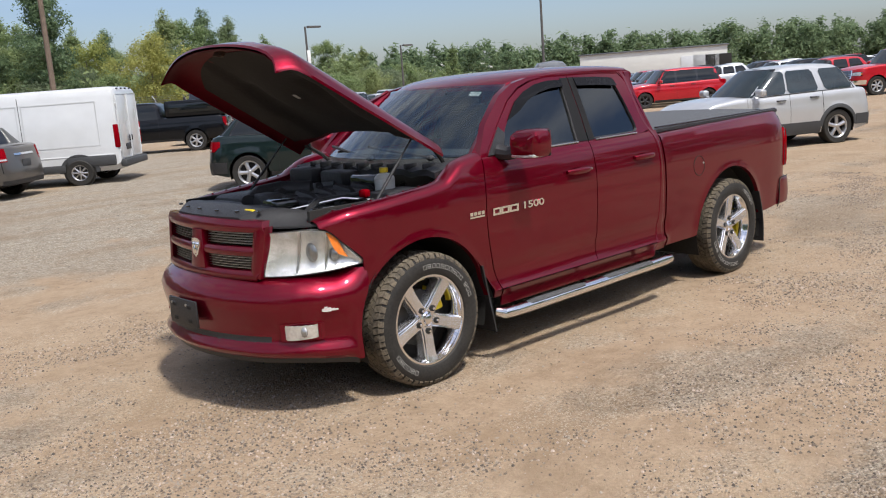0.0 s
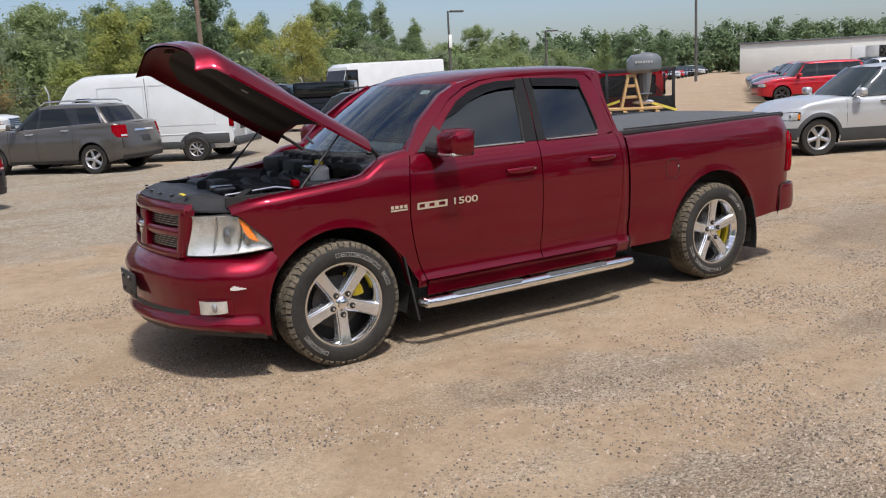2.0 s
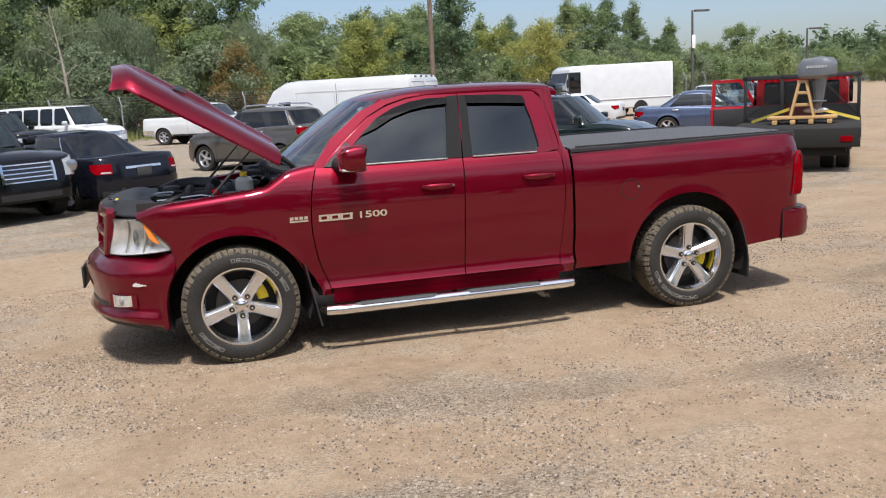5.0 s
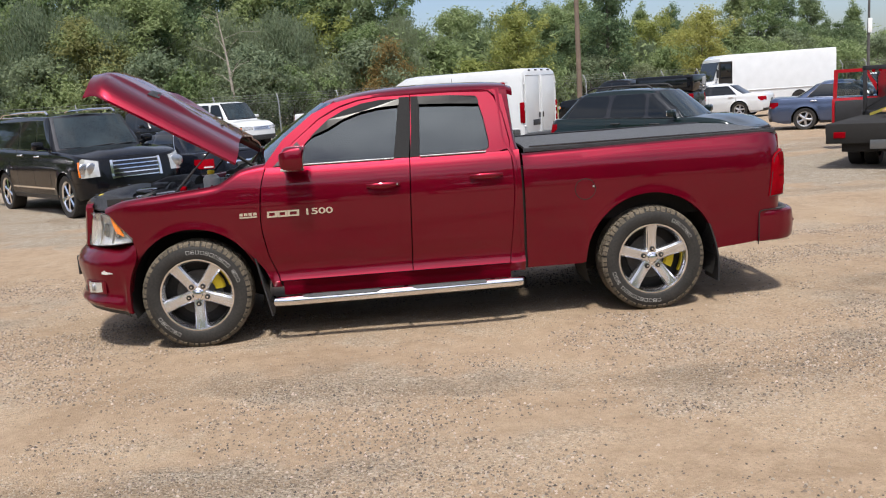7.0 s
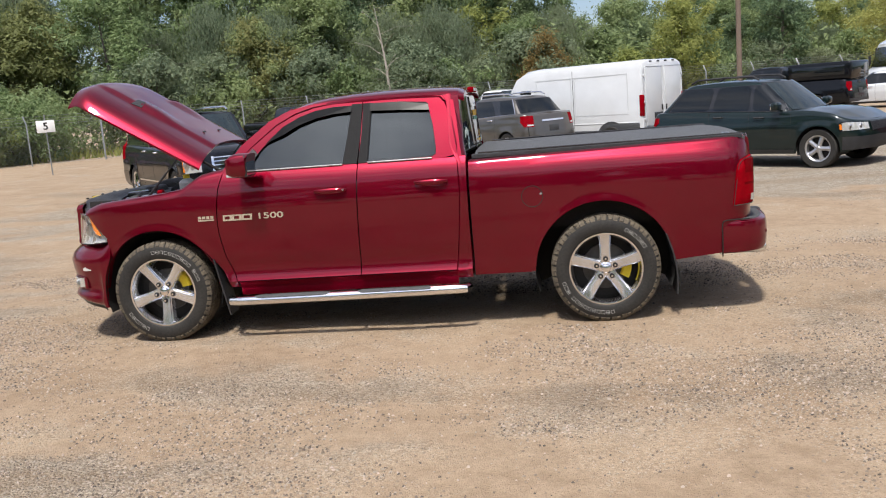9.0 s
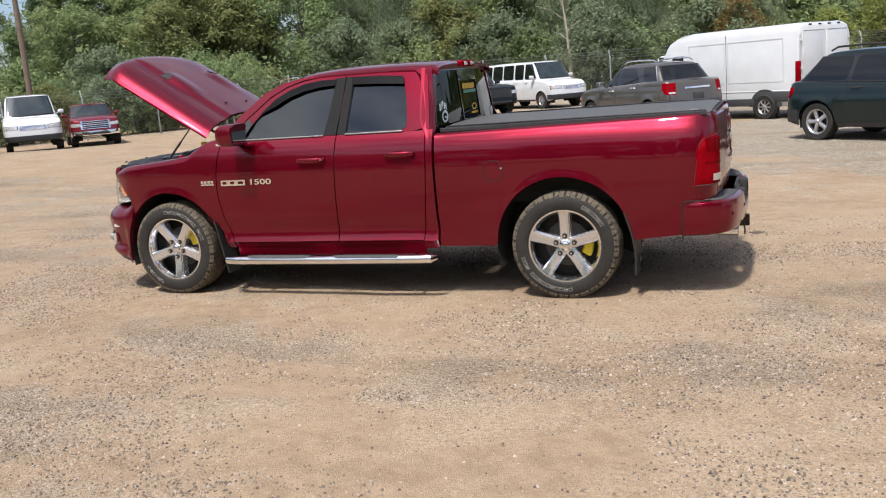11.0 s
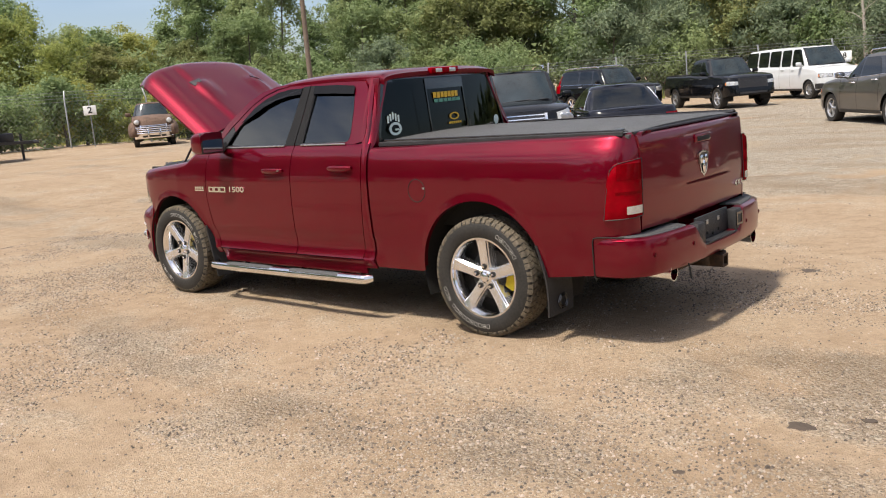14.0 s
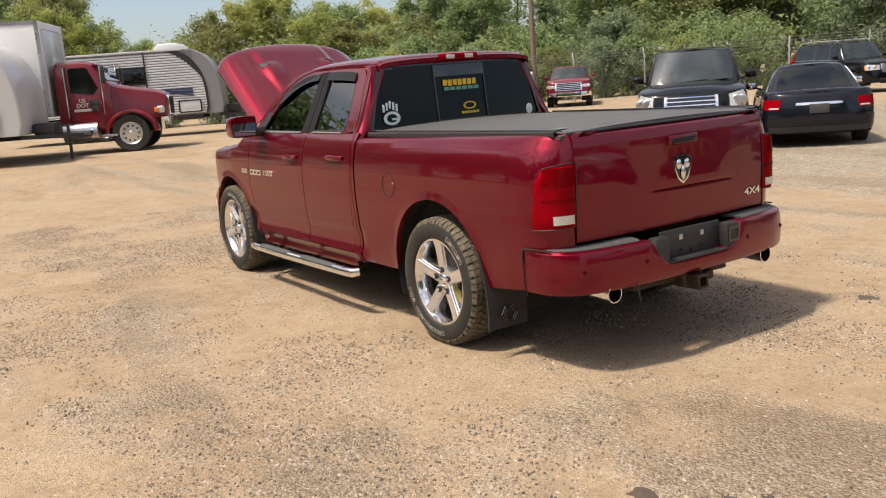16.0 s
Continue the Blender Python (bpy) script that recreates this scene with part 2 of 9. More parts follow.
# where loose stone has gathered on the packed dirt: x, y, reach
DRIFTS = ((4.3, -2.8, 1.25), (-1.7, -1.1, .9), (1.1, -4.0, .9))


def dirt():
    m = bpy.data.materials.new("dirt_and_gravel")
    m.use_nodes = True
    nt = m.node_tree
    n, ln = nt.nodes, nt.links
    b = n["Principled BSDF"]
    co = n.new("ShaderNodeTexCoord")

    def noise_(scale, detail=4, rough=0.55, dist=0.0):
        t = n.new("ShaderNodeTexNoise")
        t.inputs["Scale"].default_value, t.inputs["Detail"].default_value = scale, detail
        t.inputs["Roughness"].default_value, t.inputs["Distortion"].default_value = rough, dist
        ln.new(co.outputs["Object"], t.inputs["Vector"])
        return t

    def ramp(src, a, c, lo=0.0, hi=1.0):
        r = n.new("ShaderNodeMapRange")
        r.interpolation_type = "SMOOTHSTEP"
        for k, v in (("From Min", a), ("From Max", c), ("To Min", lo), ("To Max", hi)):
            r.inputs[k].default_value = v
        ln.new(src, r.inputs["Value"])
        return r.outputs[0]

    def mix(f, a, c, mode="MIX"):
        x = n.new("ShaderNodeMix")
        x.data_type, x.blend_type = "RGBA", mode
        for k, v in ((0, f), (6, a), (7, c)):
            if hasattr(v, "is_linked") or isinstance(v, bpy.types.NodeSocket):
                ln.new(v, x.inputs[k])
            else:
                x.inputs[k].default_value = v if k == 0 else (*v, 1)
        return x.outputs[2]

    def math_(op, a, c):
        x = n.new("ShaderNodeMath")
        x.operation = op
        for k, v in ((0, a), (1, c)):
            if isinstance(v, bpy.types.NodeSocket):
                ln.new(v, x.inputs[k])
            else:
                x.inputs[k].default_value = v
        return x.outputs[0]

    big, mid, fine = noise_(.22, 5, .6, .5), noise_(1.1, 6, .62, .4), noise_(7, 8, .7)
    stretched = n.new("ShaderNodeMapping")
    stretched.inputs["Scale"].default_value = (.25, 1.3, 1)
    stretched.inputs["Rotation"].default_value = (0, 0, radians(8))
    ln.new(co.outputs["Object"], stretched.inputs["Vector"])
    track = n.new("ShaderNodeTexNoise")
    track.inputs["Scale"].default_value, track.inputs["Detail"].default_value = .8, 6
    ln.new(stretched.outputs[0], track.inputs["Vector"])
    # driven dirt where the truck stands, grey stone spread behind it
    at = n.new("ShaderNodeSeparateXYZ")
    ln.new(co.outputs["Object"], at.inputs[0])
    spread = math_("MULTIPLY", math_("MULTIPLY", ramp(at.outputs["Y"], 2.5, 8.5), ramp(at.outputs["X"], -11.0, -3.0)), ramp(at.outputs["X"], 15.0, 9.0))
    heaped = 0.0
    for cx, cy, reach in DRIFTS:
        far = math_("SQRT", math_("ADD", math_("POWER", math_("ABSOLUTE", math_("SUBTRACT", at.outputs["X"], cx), 0), 2), math_("POWER", math_("ABSOLUTE", math_("SUBTRACT", at.outputs["Y"], cy), 0), 2)), 0)
        heaped = math_("ADD", heaped, ramp(far, reach * 1.5, reach * .2))
    gsum = math_("ADD", math_("MULTIPLY", big.outputs["Fac"], .50), math_("MULTIPLY", math_("ADD", mid.outputs["Fac"], track.outputs["Fac"]), .36))
    gravel = ramp(math_("ADD", math_("ADD", gsum, math_("MULTIPLY", heaped, .03)), math_("MULTIPLY", spread, .17)), .620, .725)
    tan = mix(ramp(fine.outputs["Fac"], .3, .7), (.272, .196, .128), (.372, .276, .188))
    tan = mix(ramp(mid.outputs["Fac"], .40, .66, 0, .8), tan, (.368, .278, .190))
    vor = n.new("ShaderNodeTexVoronoi")
    vor.inputs["Scale"].default_value = 58
    ln.new(co.outputs["Object"], vor.inputs["Vector"])
    vor2 = n.new("ShaderNodeTexVoronoi")
    vor2.inputs["Scale"].default_value = 120
    ln.new(co.outputs["Object"], vor2.inputs["Vector"])
    vor3 = n.new("ShaderNodeTexVoronoi")
    vor3.inputs["Scale"].default_value = 27
    ln.new(co.outputs["Object"], vor3.inputs["Vector"])
    bw, bw2, bw3 = (n.new("ShaderNodeRGBToBW") for _ in range(3))
    for q_, w_ in ((vor, bw), (vor2, bw2), (vor3, bw3)):
        ln.new(q_.outputs["Color"], w_.inputs[0])
    stone = mix(ramp(bw.outputs[0], .20, .80), (.205, .180, .146), (.640, .585, .495))
    stone = mix(ramp(bw2.outputs[0], .3, .9, 0, .5), stone, (.390, .345, .275))
    # shade between the stones, put into the colour at the cell edges
    stone = mix(ramp(vor.outputs["Distance"], .32, .62, 0, .50), stone, (.170, .140, .102))
    heap = noise_(5.5, 9, .78)
    h_ = n.new("ShaderNodeMapRange")
    for k, v in (("From Min", .36), ("From Max", .64), ("To Min", .82), ("To Max", 1.30)):
        h_.inputs[k].default_value = v
    ln.new(heap.outputs["Fac"], h_.inputs["Value"])
    stone = mix(1.0, stone, h_.outputs[0], "MULTIPLY")
    base = mix(math_("MULTIPLY", gravel, math_("MULTIPLY", ramp(fine.outputs["Fac"], .25, .60, .35, .90), math_("ADD", .58, math_("MULTIPLY", spread, .42)))), tan, stone)
    # fine grit
    loose = ramp(math_("ADD", math_("MULTIPLY", mid.outputs["Fac"], .55), math_("ADD", math_("MULTIPLY", track.outputs["Fac"], .45), math_("MULTIPLY", heaped, .07))), .455, .545, .04, 1.0)
    grit = noise_(34, 8, .85)
    g_ = n.new("ShaderNodeMapRange")
    for k, v in (("From Min", .3), ("From Max", .7), ("To Min", .52), ("To Max", 1.48)):
        g_.inputs[k].default_value = v
    ln.new(grit.outputs["Fac"], g_.inputs["Value"])
    base = mix(ramp(loose, 0, 1, .40, 1.0), base, g_.outputs[0], "MULTIPLY")
    # worn, browner wheel tracks and damp patches
    base = mix(ramp(track.outputs["Fac"], .50, .66, 0, .45), base, (.262, .182, .112))
    wet = noise_(.45, 4, .55, 1.2)
    base = mix(ramp(wet.outputs["Fac"], .56, .70, 0, .5), base, (.232, .163, .102))
    base = mix(ramp(wet.outputs["Fac"], .42, .30, 0, .45), base, (.390, .292, .192))
    # single stones pressed into the dirt, pale and dark
    round2 = math_("MULTIPLY", ramp(bw2.outputs[0], .70, .73), ramp(vor2.outputs["Distance"], .46, .34))
    base = mix(math_("MULTIPLY", math_("MULTIPLY", round2, loose), .85), base, (.47, .42, .345))
    round1 = math_("MULTIPLY", ramp(bw.outputs[0], .74, .76), ramp(vor.outputs["Distance"], .40, .30))
    base = mix(math_("MULTIPLY", math_("MULTIPLY", round1, loose), .85), base, (.42, .36, .28))
    dark1 = math_("MULTIPLY", ramp(bw.outputs[0], .31, .29), ramp(vor.outputs["Distance"], .36, .26))
    base = mix(math_("MULTIPLY", math_("MULTIPLY", dark1, loose), .5), base, (.135, .105, .076))
    round3 = math_("MULTIPLY", ramp(bw3.outputs[0], .77, .78), ramp(vor3.outputs["Distance"], .34, .26))
    base = mix(math_("MULTIPLY", math_("MULTIPLY", round3, loose), .8), base, mix(ramp(bw2.outputs[0], .3, .7), (.20, .155, .11), (.45, .40, .33)))
    ln.new(base, b.inputs["Base Color"])
    b.inputs["Roughness"].default_value = .93
    b.inputs["Specular IOR Level"].default_value = .25
    h = math_("ADD", math_("MULTIPLY", math_("SUBTRACT", .6, vor.outputs["Distance"]), math_("ADD", gravel, .16)), math_("MULTIPLY", fine.outputs["Fac"], .9))
    h = math_("ADD", h, math_("MULTIPLY", math_("SUBTRACT", .6, vor2.outputs["Distance"]), .35))
    h = math_("ADD", h, math_("MULTIPLY", math_("MULTIPLY", heap.outputs["Fac"], gravel), 2.2))
    bp = n.new("ShaderNodeBump")
    bp.inputs["Strength"].default_value, bp.inputs["Distance"].default_value = .95, .020
    ln.new(h, bp.inputs["Height"])
    ln.new(bp.outputs[0], b.inputs["Normal"])
    return m


AX_RG = 3.569
DIRT = dirt()
bm = bmesh.new()
gx = sorted(set([-900, -500, -300, -200, -140, -100, -80, -65] + [-52 + 2.0 * k for k in range(53)] + [60, 72, 90, 120, 170, 250, 400, 700, 1200] + [-8 + .25 * k for k in range(85)]))
gy = sorted(set([-400, -200, -100, -60, -40, -28, -20, -14] + [-10 + 2.0 * k for k in range(40)] + [76, 90, 110, 150, 220, 350, 600, 1200] + [-9 + .25 * k for k in range(69)]))
rows = []
for x in gx:
    row = []
    for y in gy:
        z = ground_z(x, y)
        bumpy = bump_z(x, y)
        flat = min(1.0, min(math.hypot(x - cx, y - sy) for cx in (0, AX_RG) for sy in (-.86, .86)) / .8) if -2 < x < 6 and -3 < y < 3 else 1.0
        row.append(Vector((x, y, z + bumpy * flat)))
    rows.append(row)
add_grid(bm, rows)
tagged(part("ground", bm, DIRT, None, angle=180, recalc=True), "tan packed dirt lot with gravel patches", "ground", kind="structure")



# ---- the cherry pickup: x runs from nose to tail, the driver's side is at -y, front axle at x = 0 ----
AX_R = 3.569
W_SIDE = curve([.34, .42, .475, .515, .56, .618, .655, .75, .92, 1.06, 1.18, 1.26, 1.30, 1.34, 1.38], [.942, .957, .984, .962, .957, .961, .9735, .980, .988, .986, .971, .950, .932, .908, .880])
W_BED = curve([.36, .42, .50, .62, .75, .92, 1.06, 1.16, 1.22, 1.27, 1.31, 1.38], [.935, .950, .960, .970, .980, .988, .986, .976, .962, .940, .912, .880])
W_FRONT = curve([-.90, -.86, -.80, -.72, -.64, -.55, -.44, -.25, .10], [.52, .60, .70, .785, .85, .902, .942, .968, .99])
W_REAR = curve([4.30, 4.45, 4.55, 4.61, 4.655, 4.68], [.99, .982, .962, .925, .865, .80])
FENDER_TOP = curve([-.72, -.60, -.49, -.25, -.04, .22, .31, .40, .58], [1.085, 1.13, 1.16, 1.185, 1.205, 1.235, 1.285, 1.34, 1.375])
SEAM_A = curve([.40, .51, .70, .94, 1.18, 1.34, 1.38], [.66, .63, .565, .535, .555, .60, .62])
SEAM_B = curve([.40, .46, 1.08, 1.34], [1.660, 1.662, 1.685, 1.70])
SEAM_C = curve([.40, .80, 1.11, 1.34, 1.40], [2.42, 2.468, 2.49, 2.482, 2.475])
ARCHES = ((0.0, .43, .50), (3.56, .425, .525))


def side_w(x, z):
    """Half the body's width at a place on its flank."""
    w = W_SIDE(z) if x < 2.6 else W_BED(z)
    if x < 0.1:
        w *= W_FRONT(x) / .99
    if x > 4.3:
        w *= W_REAR(x) / .99
    for cx, cz, r in ARCHES:
        d = math.hypot(x - cx, z - cz) - r
        if -0.05 < d < 0.3:
            w += .007 * math.exp(-((max(d, 0) / .030) ** 2))
    return w


def arch_z(x, base, cx, cz, r):
    d = r * r - (x - cx) ** 2
    return max(base, cz + math.sqrt(d)) if d > 0 else base


SMOKED = material("smoked_plastic", (0.010, 0.010, 0.011), 0.22, spec=0.12, var=0.3)
MATT = material("matt_black_film", (0.016, 0.016, 0.017), 0.6, spec=0.12, var=0.2)
truck = thing("pickup_truck", "cherry red crew pickup with raised hood standing on gravel", "pickup truck")


def flank(name, xs, lo, hi, s, mat=CHERRY, rows=18, seam_l=None, seam_r=None, top=None, label="", back=.012):
    """A body side panel: columns along x, each from lo(x) up to hi(x), then an optional rolled top."""
    bm = bmesh.new()
    grid, x0, x1 = [], xs[0], xs[-1]
    for x in xs:
        col, zl, zh = [], lo(x), hi(x)
        u = (x - x0) / (x1 - x0)
        for k in range(rows + 1):
            z = lerp(zl, zh, k / rows)
            xx = x
            if seam_r:
                xx += (seam_r(z) - x1) * u ** 4
            if seam_l:
                xx += (seam_l(z) - x0) * (1 - u) ** 4
            col.append(Vector((xx, s * side_w(xx, z), z)))
        if top:
            w, zt = abs(col[-1].y), col[-1].z
            for dy, dz in top:
                col.append(Vector((col[-1].x, s * (w - dy), zt + dz)))
        grid.append(col)
    add_slab(bm, grid, lambda p: Vector((0, -s * back, 0)))
    return part(name, bm, mat, truck, label)


def cols(a, b, n, extra=()):
    return sorted({round(v, 4) for v in steps(a, b, n)} | {round(e, 4) for e in extra if a < e < b})


arch_f = [math.cos(math.pi * k / 24) * .5 for k in range(25)]
arch_r = [3.56 + math.cos(math.pi * k / 24) * .525 for k in range(25)]
LAMP_TOP = curve([-.88, -.80, -.72, -.63, -.54, -.435], [1.062, 1.072, 1.076, 1.062, .975, .868])
for s in (-1, 1):
    def fender_lo(x):
        if x < -.435:
            return LAMP_TOP(x) + .006
        if x < -.42:
            return .80
        return arch_z(x, .42, *ARCHES[0])

    flank("front_fender", cols(-.650, .55, 46, arch_f), fender_lo, lambda x: FENDER_TOP(x) - .045, s, seam_r=lambda z: SEAM_A(z) - .004,
          top=[(.008, .018), (.028, .036), (.06, .045), (.10, .044), (.125, .034), (.13, .0), (.17, -.004)])
    flank("front_door", cols(.60, 1.69, 22), lambda x: .472, lambda x: 1.338, s, seam_l=lambda z: SEAM_A(z) + .004, seam_r=lambda z: SEAM_B(z) - .004, rows=26, top=[(.03, .006)])
    flank("rear_door", cols(1.70, 2.48, 16), lambda x: .472, lambda x: 1.338, s, seam_l=lambda z: SEAM_B(z) + .004, seam_r=lambda z: SEAM_C(z) - .004, rows=26, top=[(.03, .006)])
    flank("cab_corner", cols(2.48, 2.548, 3), lambda x: .40, lambda x: 1.345, s, seam_l=lambda z: SEAM_C(z) + .004, rows=26)
    flank("rocker_panel", cols(.66, 2.43, 12), lambda x: .350, lambda x: .464, s, rows=5)
    flank("bed_side", cols(2.568, 4.675, 44, arch_r), lambda x: arch_z(x, .415 if x < 3.5 else lerp(.45, .50, (x - 4.08) / .5), *ARCHES[1]),
          lambda x: lerp(1.275, 1.315, (x - 2.62) / 2.05), s, rows=24, top=[(.006, .014), (.02, .027), (.045, .034), (.085, .034), (.12, .030), (.125, -.02)])
    # wheel housings
    for cx, cz, r in ARCHES:
        bm = bmesh.new()
        add_lathe(bm, [(r + .004, s * .955), (r + .004, s * .50), (.05, s * .50)], 26, (cx, 0, cz), -0.35, math.pi + .35)
        part("wheel_housing", bm, DARK, truck)
    # arch lips turned inwards
    for cx, cz, r in ARCHES:
        bm = bmesh.new()
        rows_ = []
        for k in range(41):
            a = math.pi * (.02 + .96 * k / 40)
            x, z = cx + r * math.cos(a), cz + r * math.sin(a)
            w = side_w(x, z)
            rows_.append([Vector((x, s * (w + .001), z)), Vector((x - .004 * math.cos(a), s * (w + .002), z - .008 * math.sin(a))), Vector((x - .008 * math.cos(a), s * (w - .03), z - .012 * math.sin(a)))])
        add_grid(bm, rows_)
        part("arch_lip", bm, CHERRY, truck)

# bolts on the fender flanges
for s in (-1, 1):
    for x in (-.52, -.40, -.28, -.16, -.04, .08, .18):
        bm = bmesh.new()
        z = FENDER_TOP(x) - .003
        add_lathe(bm, [(0, -.006), (.007, -.005), (.008, .004), (.013, .006)], 8)
        bmesh.ops.transform(bm, matrix=Matrix.Translation((x, s * (side_w(x, 1.1) - .112), z + .004)) @ Matrix.Rotation(radians(-90), 4, "X"), verts=bm.verts)
        part("flange_bolt", bm, CHERRY, truck)

# dark structure behind the shut lines, floor and frame
bm = bmesh.new()
add_box(bm, (1.55, 0, .72), (1.98, 1.80, .62))
add_box(bm, (3.6, 0, .99), (1.9, 1.66, .5))
add_box(bm, (2.575, 0, .80), (.05, 1.74, .8))
part("inner_body", bm, DARK, truck)
bm = bmesh.new()
for sy in (-.42, .42):
    add_box(bm, (1.95, sy, .48), (5.3, .09, .15), bevel=.01)
for x in (.5, 1.4, 2.4, 3.1, 4.2):
    add_box(bm, (x, 0, .48), (.09, .8, .1))
add_tube(bm, [(AX_R, -.78, .40), (AX_R, .78, .40)], .045, 12)
add_tube(bm, [(0, -.78, .40), (0, .78, .40)], .035, 12)
add_ball(bm, (AX_R, .0, .40), (.16, .15, .15))
add_tube(bm, [(1.2, 0, .45), (AX_R, 0, .42)], .045, 10)
add_box(bm, (2.2, .35, .42), (.75, .3, .16), bevel=.04)
add_box(bm, (.2, 0, .5), (1.3, .7, .3), bevel=.03)
part("chassis", bm, DARK, truck)

# ---- cab above the belt ----
def glass_y(z):
    return .908 - (z - 1.34) * .455


ROOF_Z = curve([.98, 1.05, 1.20, 1.45, 1.80, 2.20, 2.48, 2.54], [1.785, 1.815, 1.850, 1.880, 1.894, 1.890, 1.872, 1.845])


def upper(pts, s, out=0.0):
    return [Vector((x, s * (glass_y(z) + out), z)) for x, z in pts]


win_f = [(.775, 1.352), (1.18, 1.346), (1.582, 1.346), (1.62, 1.55), (1.652, 1.772), (1.50, 1.772), (1.36, 1.755), (1.22, 1.715), (1.08, 1.645), (.92, 1.51)]
frame_f = [(.64, 1.34), (1.18, 1.340), (1.694, 1.340), (1.72, 1.55), (1.738, 1.812), (1.50, 1.812), (1.335, 1.792), (1.185, 1.750), (1.035, 1.675), (.83, 1.51)]
win_r = [(1.775, 1.352), (2.05, 1.352), (2.290, 1.356), (2.318, 1.375), (2.322, 1.42), (2.300, 1.60), (2.268, 1.735), (2.245, 1.757), (2.05, 1.775), (1.808, 1.782)]
frame_r = [(1.706, 1.340), (2.05, 1.340), (2.38, 1.340), (2.474, 1.36), (2.478, 1.42), (2.445, 1.62), (2.395, 1.76), (2.355, 1.800), (2.05, 1.812), (1.746, 1.812)]
cab_in = [(.632, 1.332), (.83, 1.332), (1.70, 1.332), (2.40, 1.332), (2.484, 1.35), (2.488, 1.42), (2.455, 1.63), (2.404, 1.772), (2.362, 1.812), (1.74, 1.823), (1.50, 1.822), (1.33, 1.802), (1.18, 1.760), (1.03, 1.684), (.82, 1.518)]
cab_out = [(.57, 1.330), (.83, 1.330), (1.70, 1.330), (2.40, 1.330), (2.520, 1.345), (2.508, 1.42), (2.486, 1.63), (2.462, 1.79), (2.440, 1.828), (1.74, 1.838), (1.50, 1.836), (1.31, 1.822), (1.13, 1.786), (.97, 1.716), (.74, 1.540)]
for s in (-1, 1):
    bm = bmesh.new()
    add_ring(bm, upper(cab_out, s), upper(cab_in, s), (0, -s * .05, 0))
    bmesh.ops.bevel(bm, geom=[e for e in bm.edges if e.is_manifold and e.calc_face_angle(0) > .9], offset=.008, segments=2, affect="EDGES")
    part("cab_frame", bm, CHERRY, truck)
    for fr, wi, nm in ((frame_f, win_f, "front_door_frame"), (frame_r, win_r, "rear_door_frame")):
        bm = bmesh.new()
        add_ring(bm, upper(fr, s, .002), upper(wi, s, .002), (0, -s * .035, 0))
        part(nm, bm, CHERRY, truck)
        bm = bmesh.new()
        add_poly(bm, upper([(lerp(x, sum(p[0] for p in wi) / 10, -.012), lerp(z, 1.56, -.02)) for x, z in wi], s, -.014), (0, -s * .005, 0))
        pane = part("side_window", bm, TINT, truck, "dark tinted side glass", angle=0)
        pane.visible_shadow = False
        bm = bmesh.new()
        inner = [(lerp(x, sum(p[0] for p in wi) / 10, .016), lerp(z, 1.56, .03)) for x, z in wi]
        add_ring(bm, upper(wi, s, .004), upper(inner, s, -.004), (0, -s * .012, 0))
        part("window_seal", bm, BLACK, truck)
    bm = bmesh.new()
    add_poly(bm, upper([(1.582, 1.346), (1.694, 1.344), (1.722, 1.55), (1.738, 1.80), (1.655, 1.80), (1.62, 1.55)], s, .006), (0, -s * .02, 0))
    add_poly(bm, upper([(1.704, 1.344), (1.775, 1.346), (1.79, 1.55), (1.812, 1.80), (1.746, 1.80), (1.73, 1.55)], s, .006), (0, -s * .02, 0))
    part("pillar_trim", bm, MATT, truck, "matt black door pillar trim")
    # rain guards over the side windows
    for pts in ([(.95, 1.545), (1.09, 1.665), (1.22, 1.73), (1.36, 1.772), (1.50, 1.79), (1.655, 1.79), (1.650, 1.742), (1.50, 1.735), (1.36, 1.712), (1.22, 1.668), (1.09, 1.60)],
                [(1.80, 1.798), (2.05, 1.792), (2.25, 1.775), (2.268, 1.758), (2.275, 1.712), (2.05, 1.728), (1.803, 1.738)]):
        bm = bmesh.new()
        n = len(pts)
        add_poly(bm, [Vector((x, s * (glass_y(z) + .012 + (.006 if k > n // 2 else 0)), z)) for k, (x, z) in enumerate(pts)], (0, -s * .006, 0))
        part("rain_guard", bm, SMOKED, truck, "smoked plastic rain guard", angle=0)
    # chrome-edged belt line
    bm = bmesh.new()
    add_tube(bm, [(x, s * (glass_y(1.343) + .008), 1.343 + .002 * (x > 2)) for x in (.78, 1.2, 1.58)], .006, 6)
    add_tube(bm, [(x, s * (glass_y(1.343) + .008), 1.345) for x in (1.78, 2.05, 2.29)], .006, 6)
    part("belt_strip", bm, STEEL, truck, "dull bright strip under the side glass")

bm = bmesh.new()
grid = []
for x in [.985, 1.0, 1.03, 1.08, 1.16, 1.28, 1.45, 1.65, 1.9, 2.15, 2.35, 2.44, 2.49, 2.52, 2.54, 2.55]:
    zt = ROOF_Z(x)
    yr = .693 if x > 1.4 else lerp(.693, .655, smooth(1.4, .98, x))
    drop = lerp(.045, .074, smooth(1.05, 1.5, x)) * lerp(1, .75, smooth(2.4, 2.55, x))
    xs_ = lambda v: x + .20 * v * v * smooth(1.5, .98, x)
    row = []
    for v in [math.sin(math.pi / 2 * q) for q in steps(-1, 1, 28)]:
        row.append(Vector((xs_(v), v * yr, zt - drop + drop * max(0, 1 - abs(v) ** 3.0) ** (1 / 3.0))))
    grid.append(row)
add_slab(bm, grid, (0, 0, -.03))
part("roof", bm, CHERRY, truck)

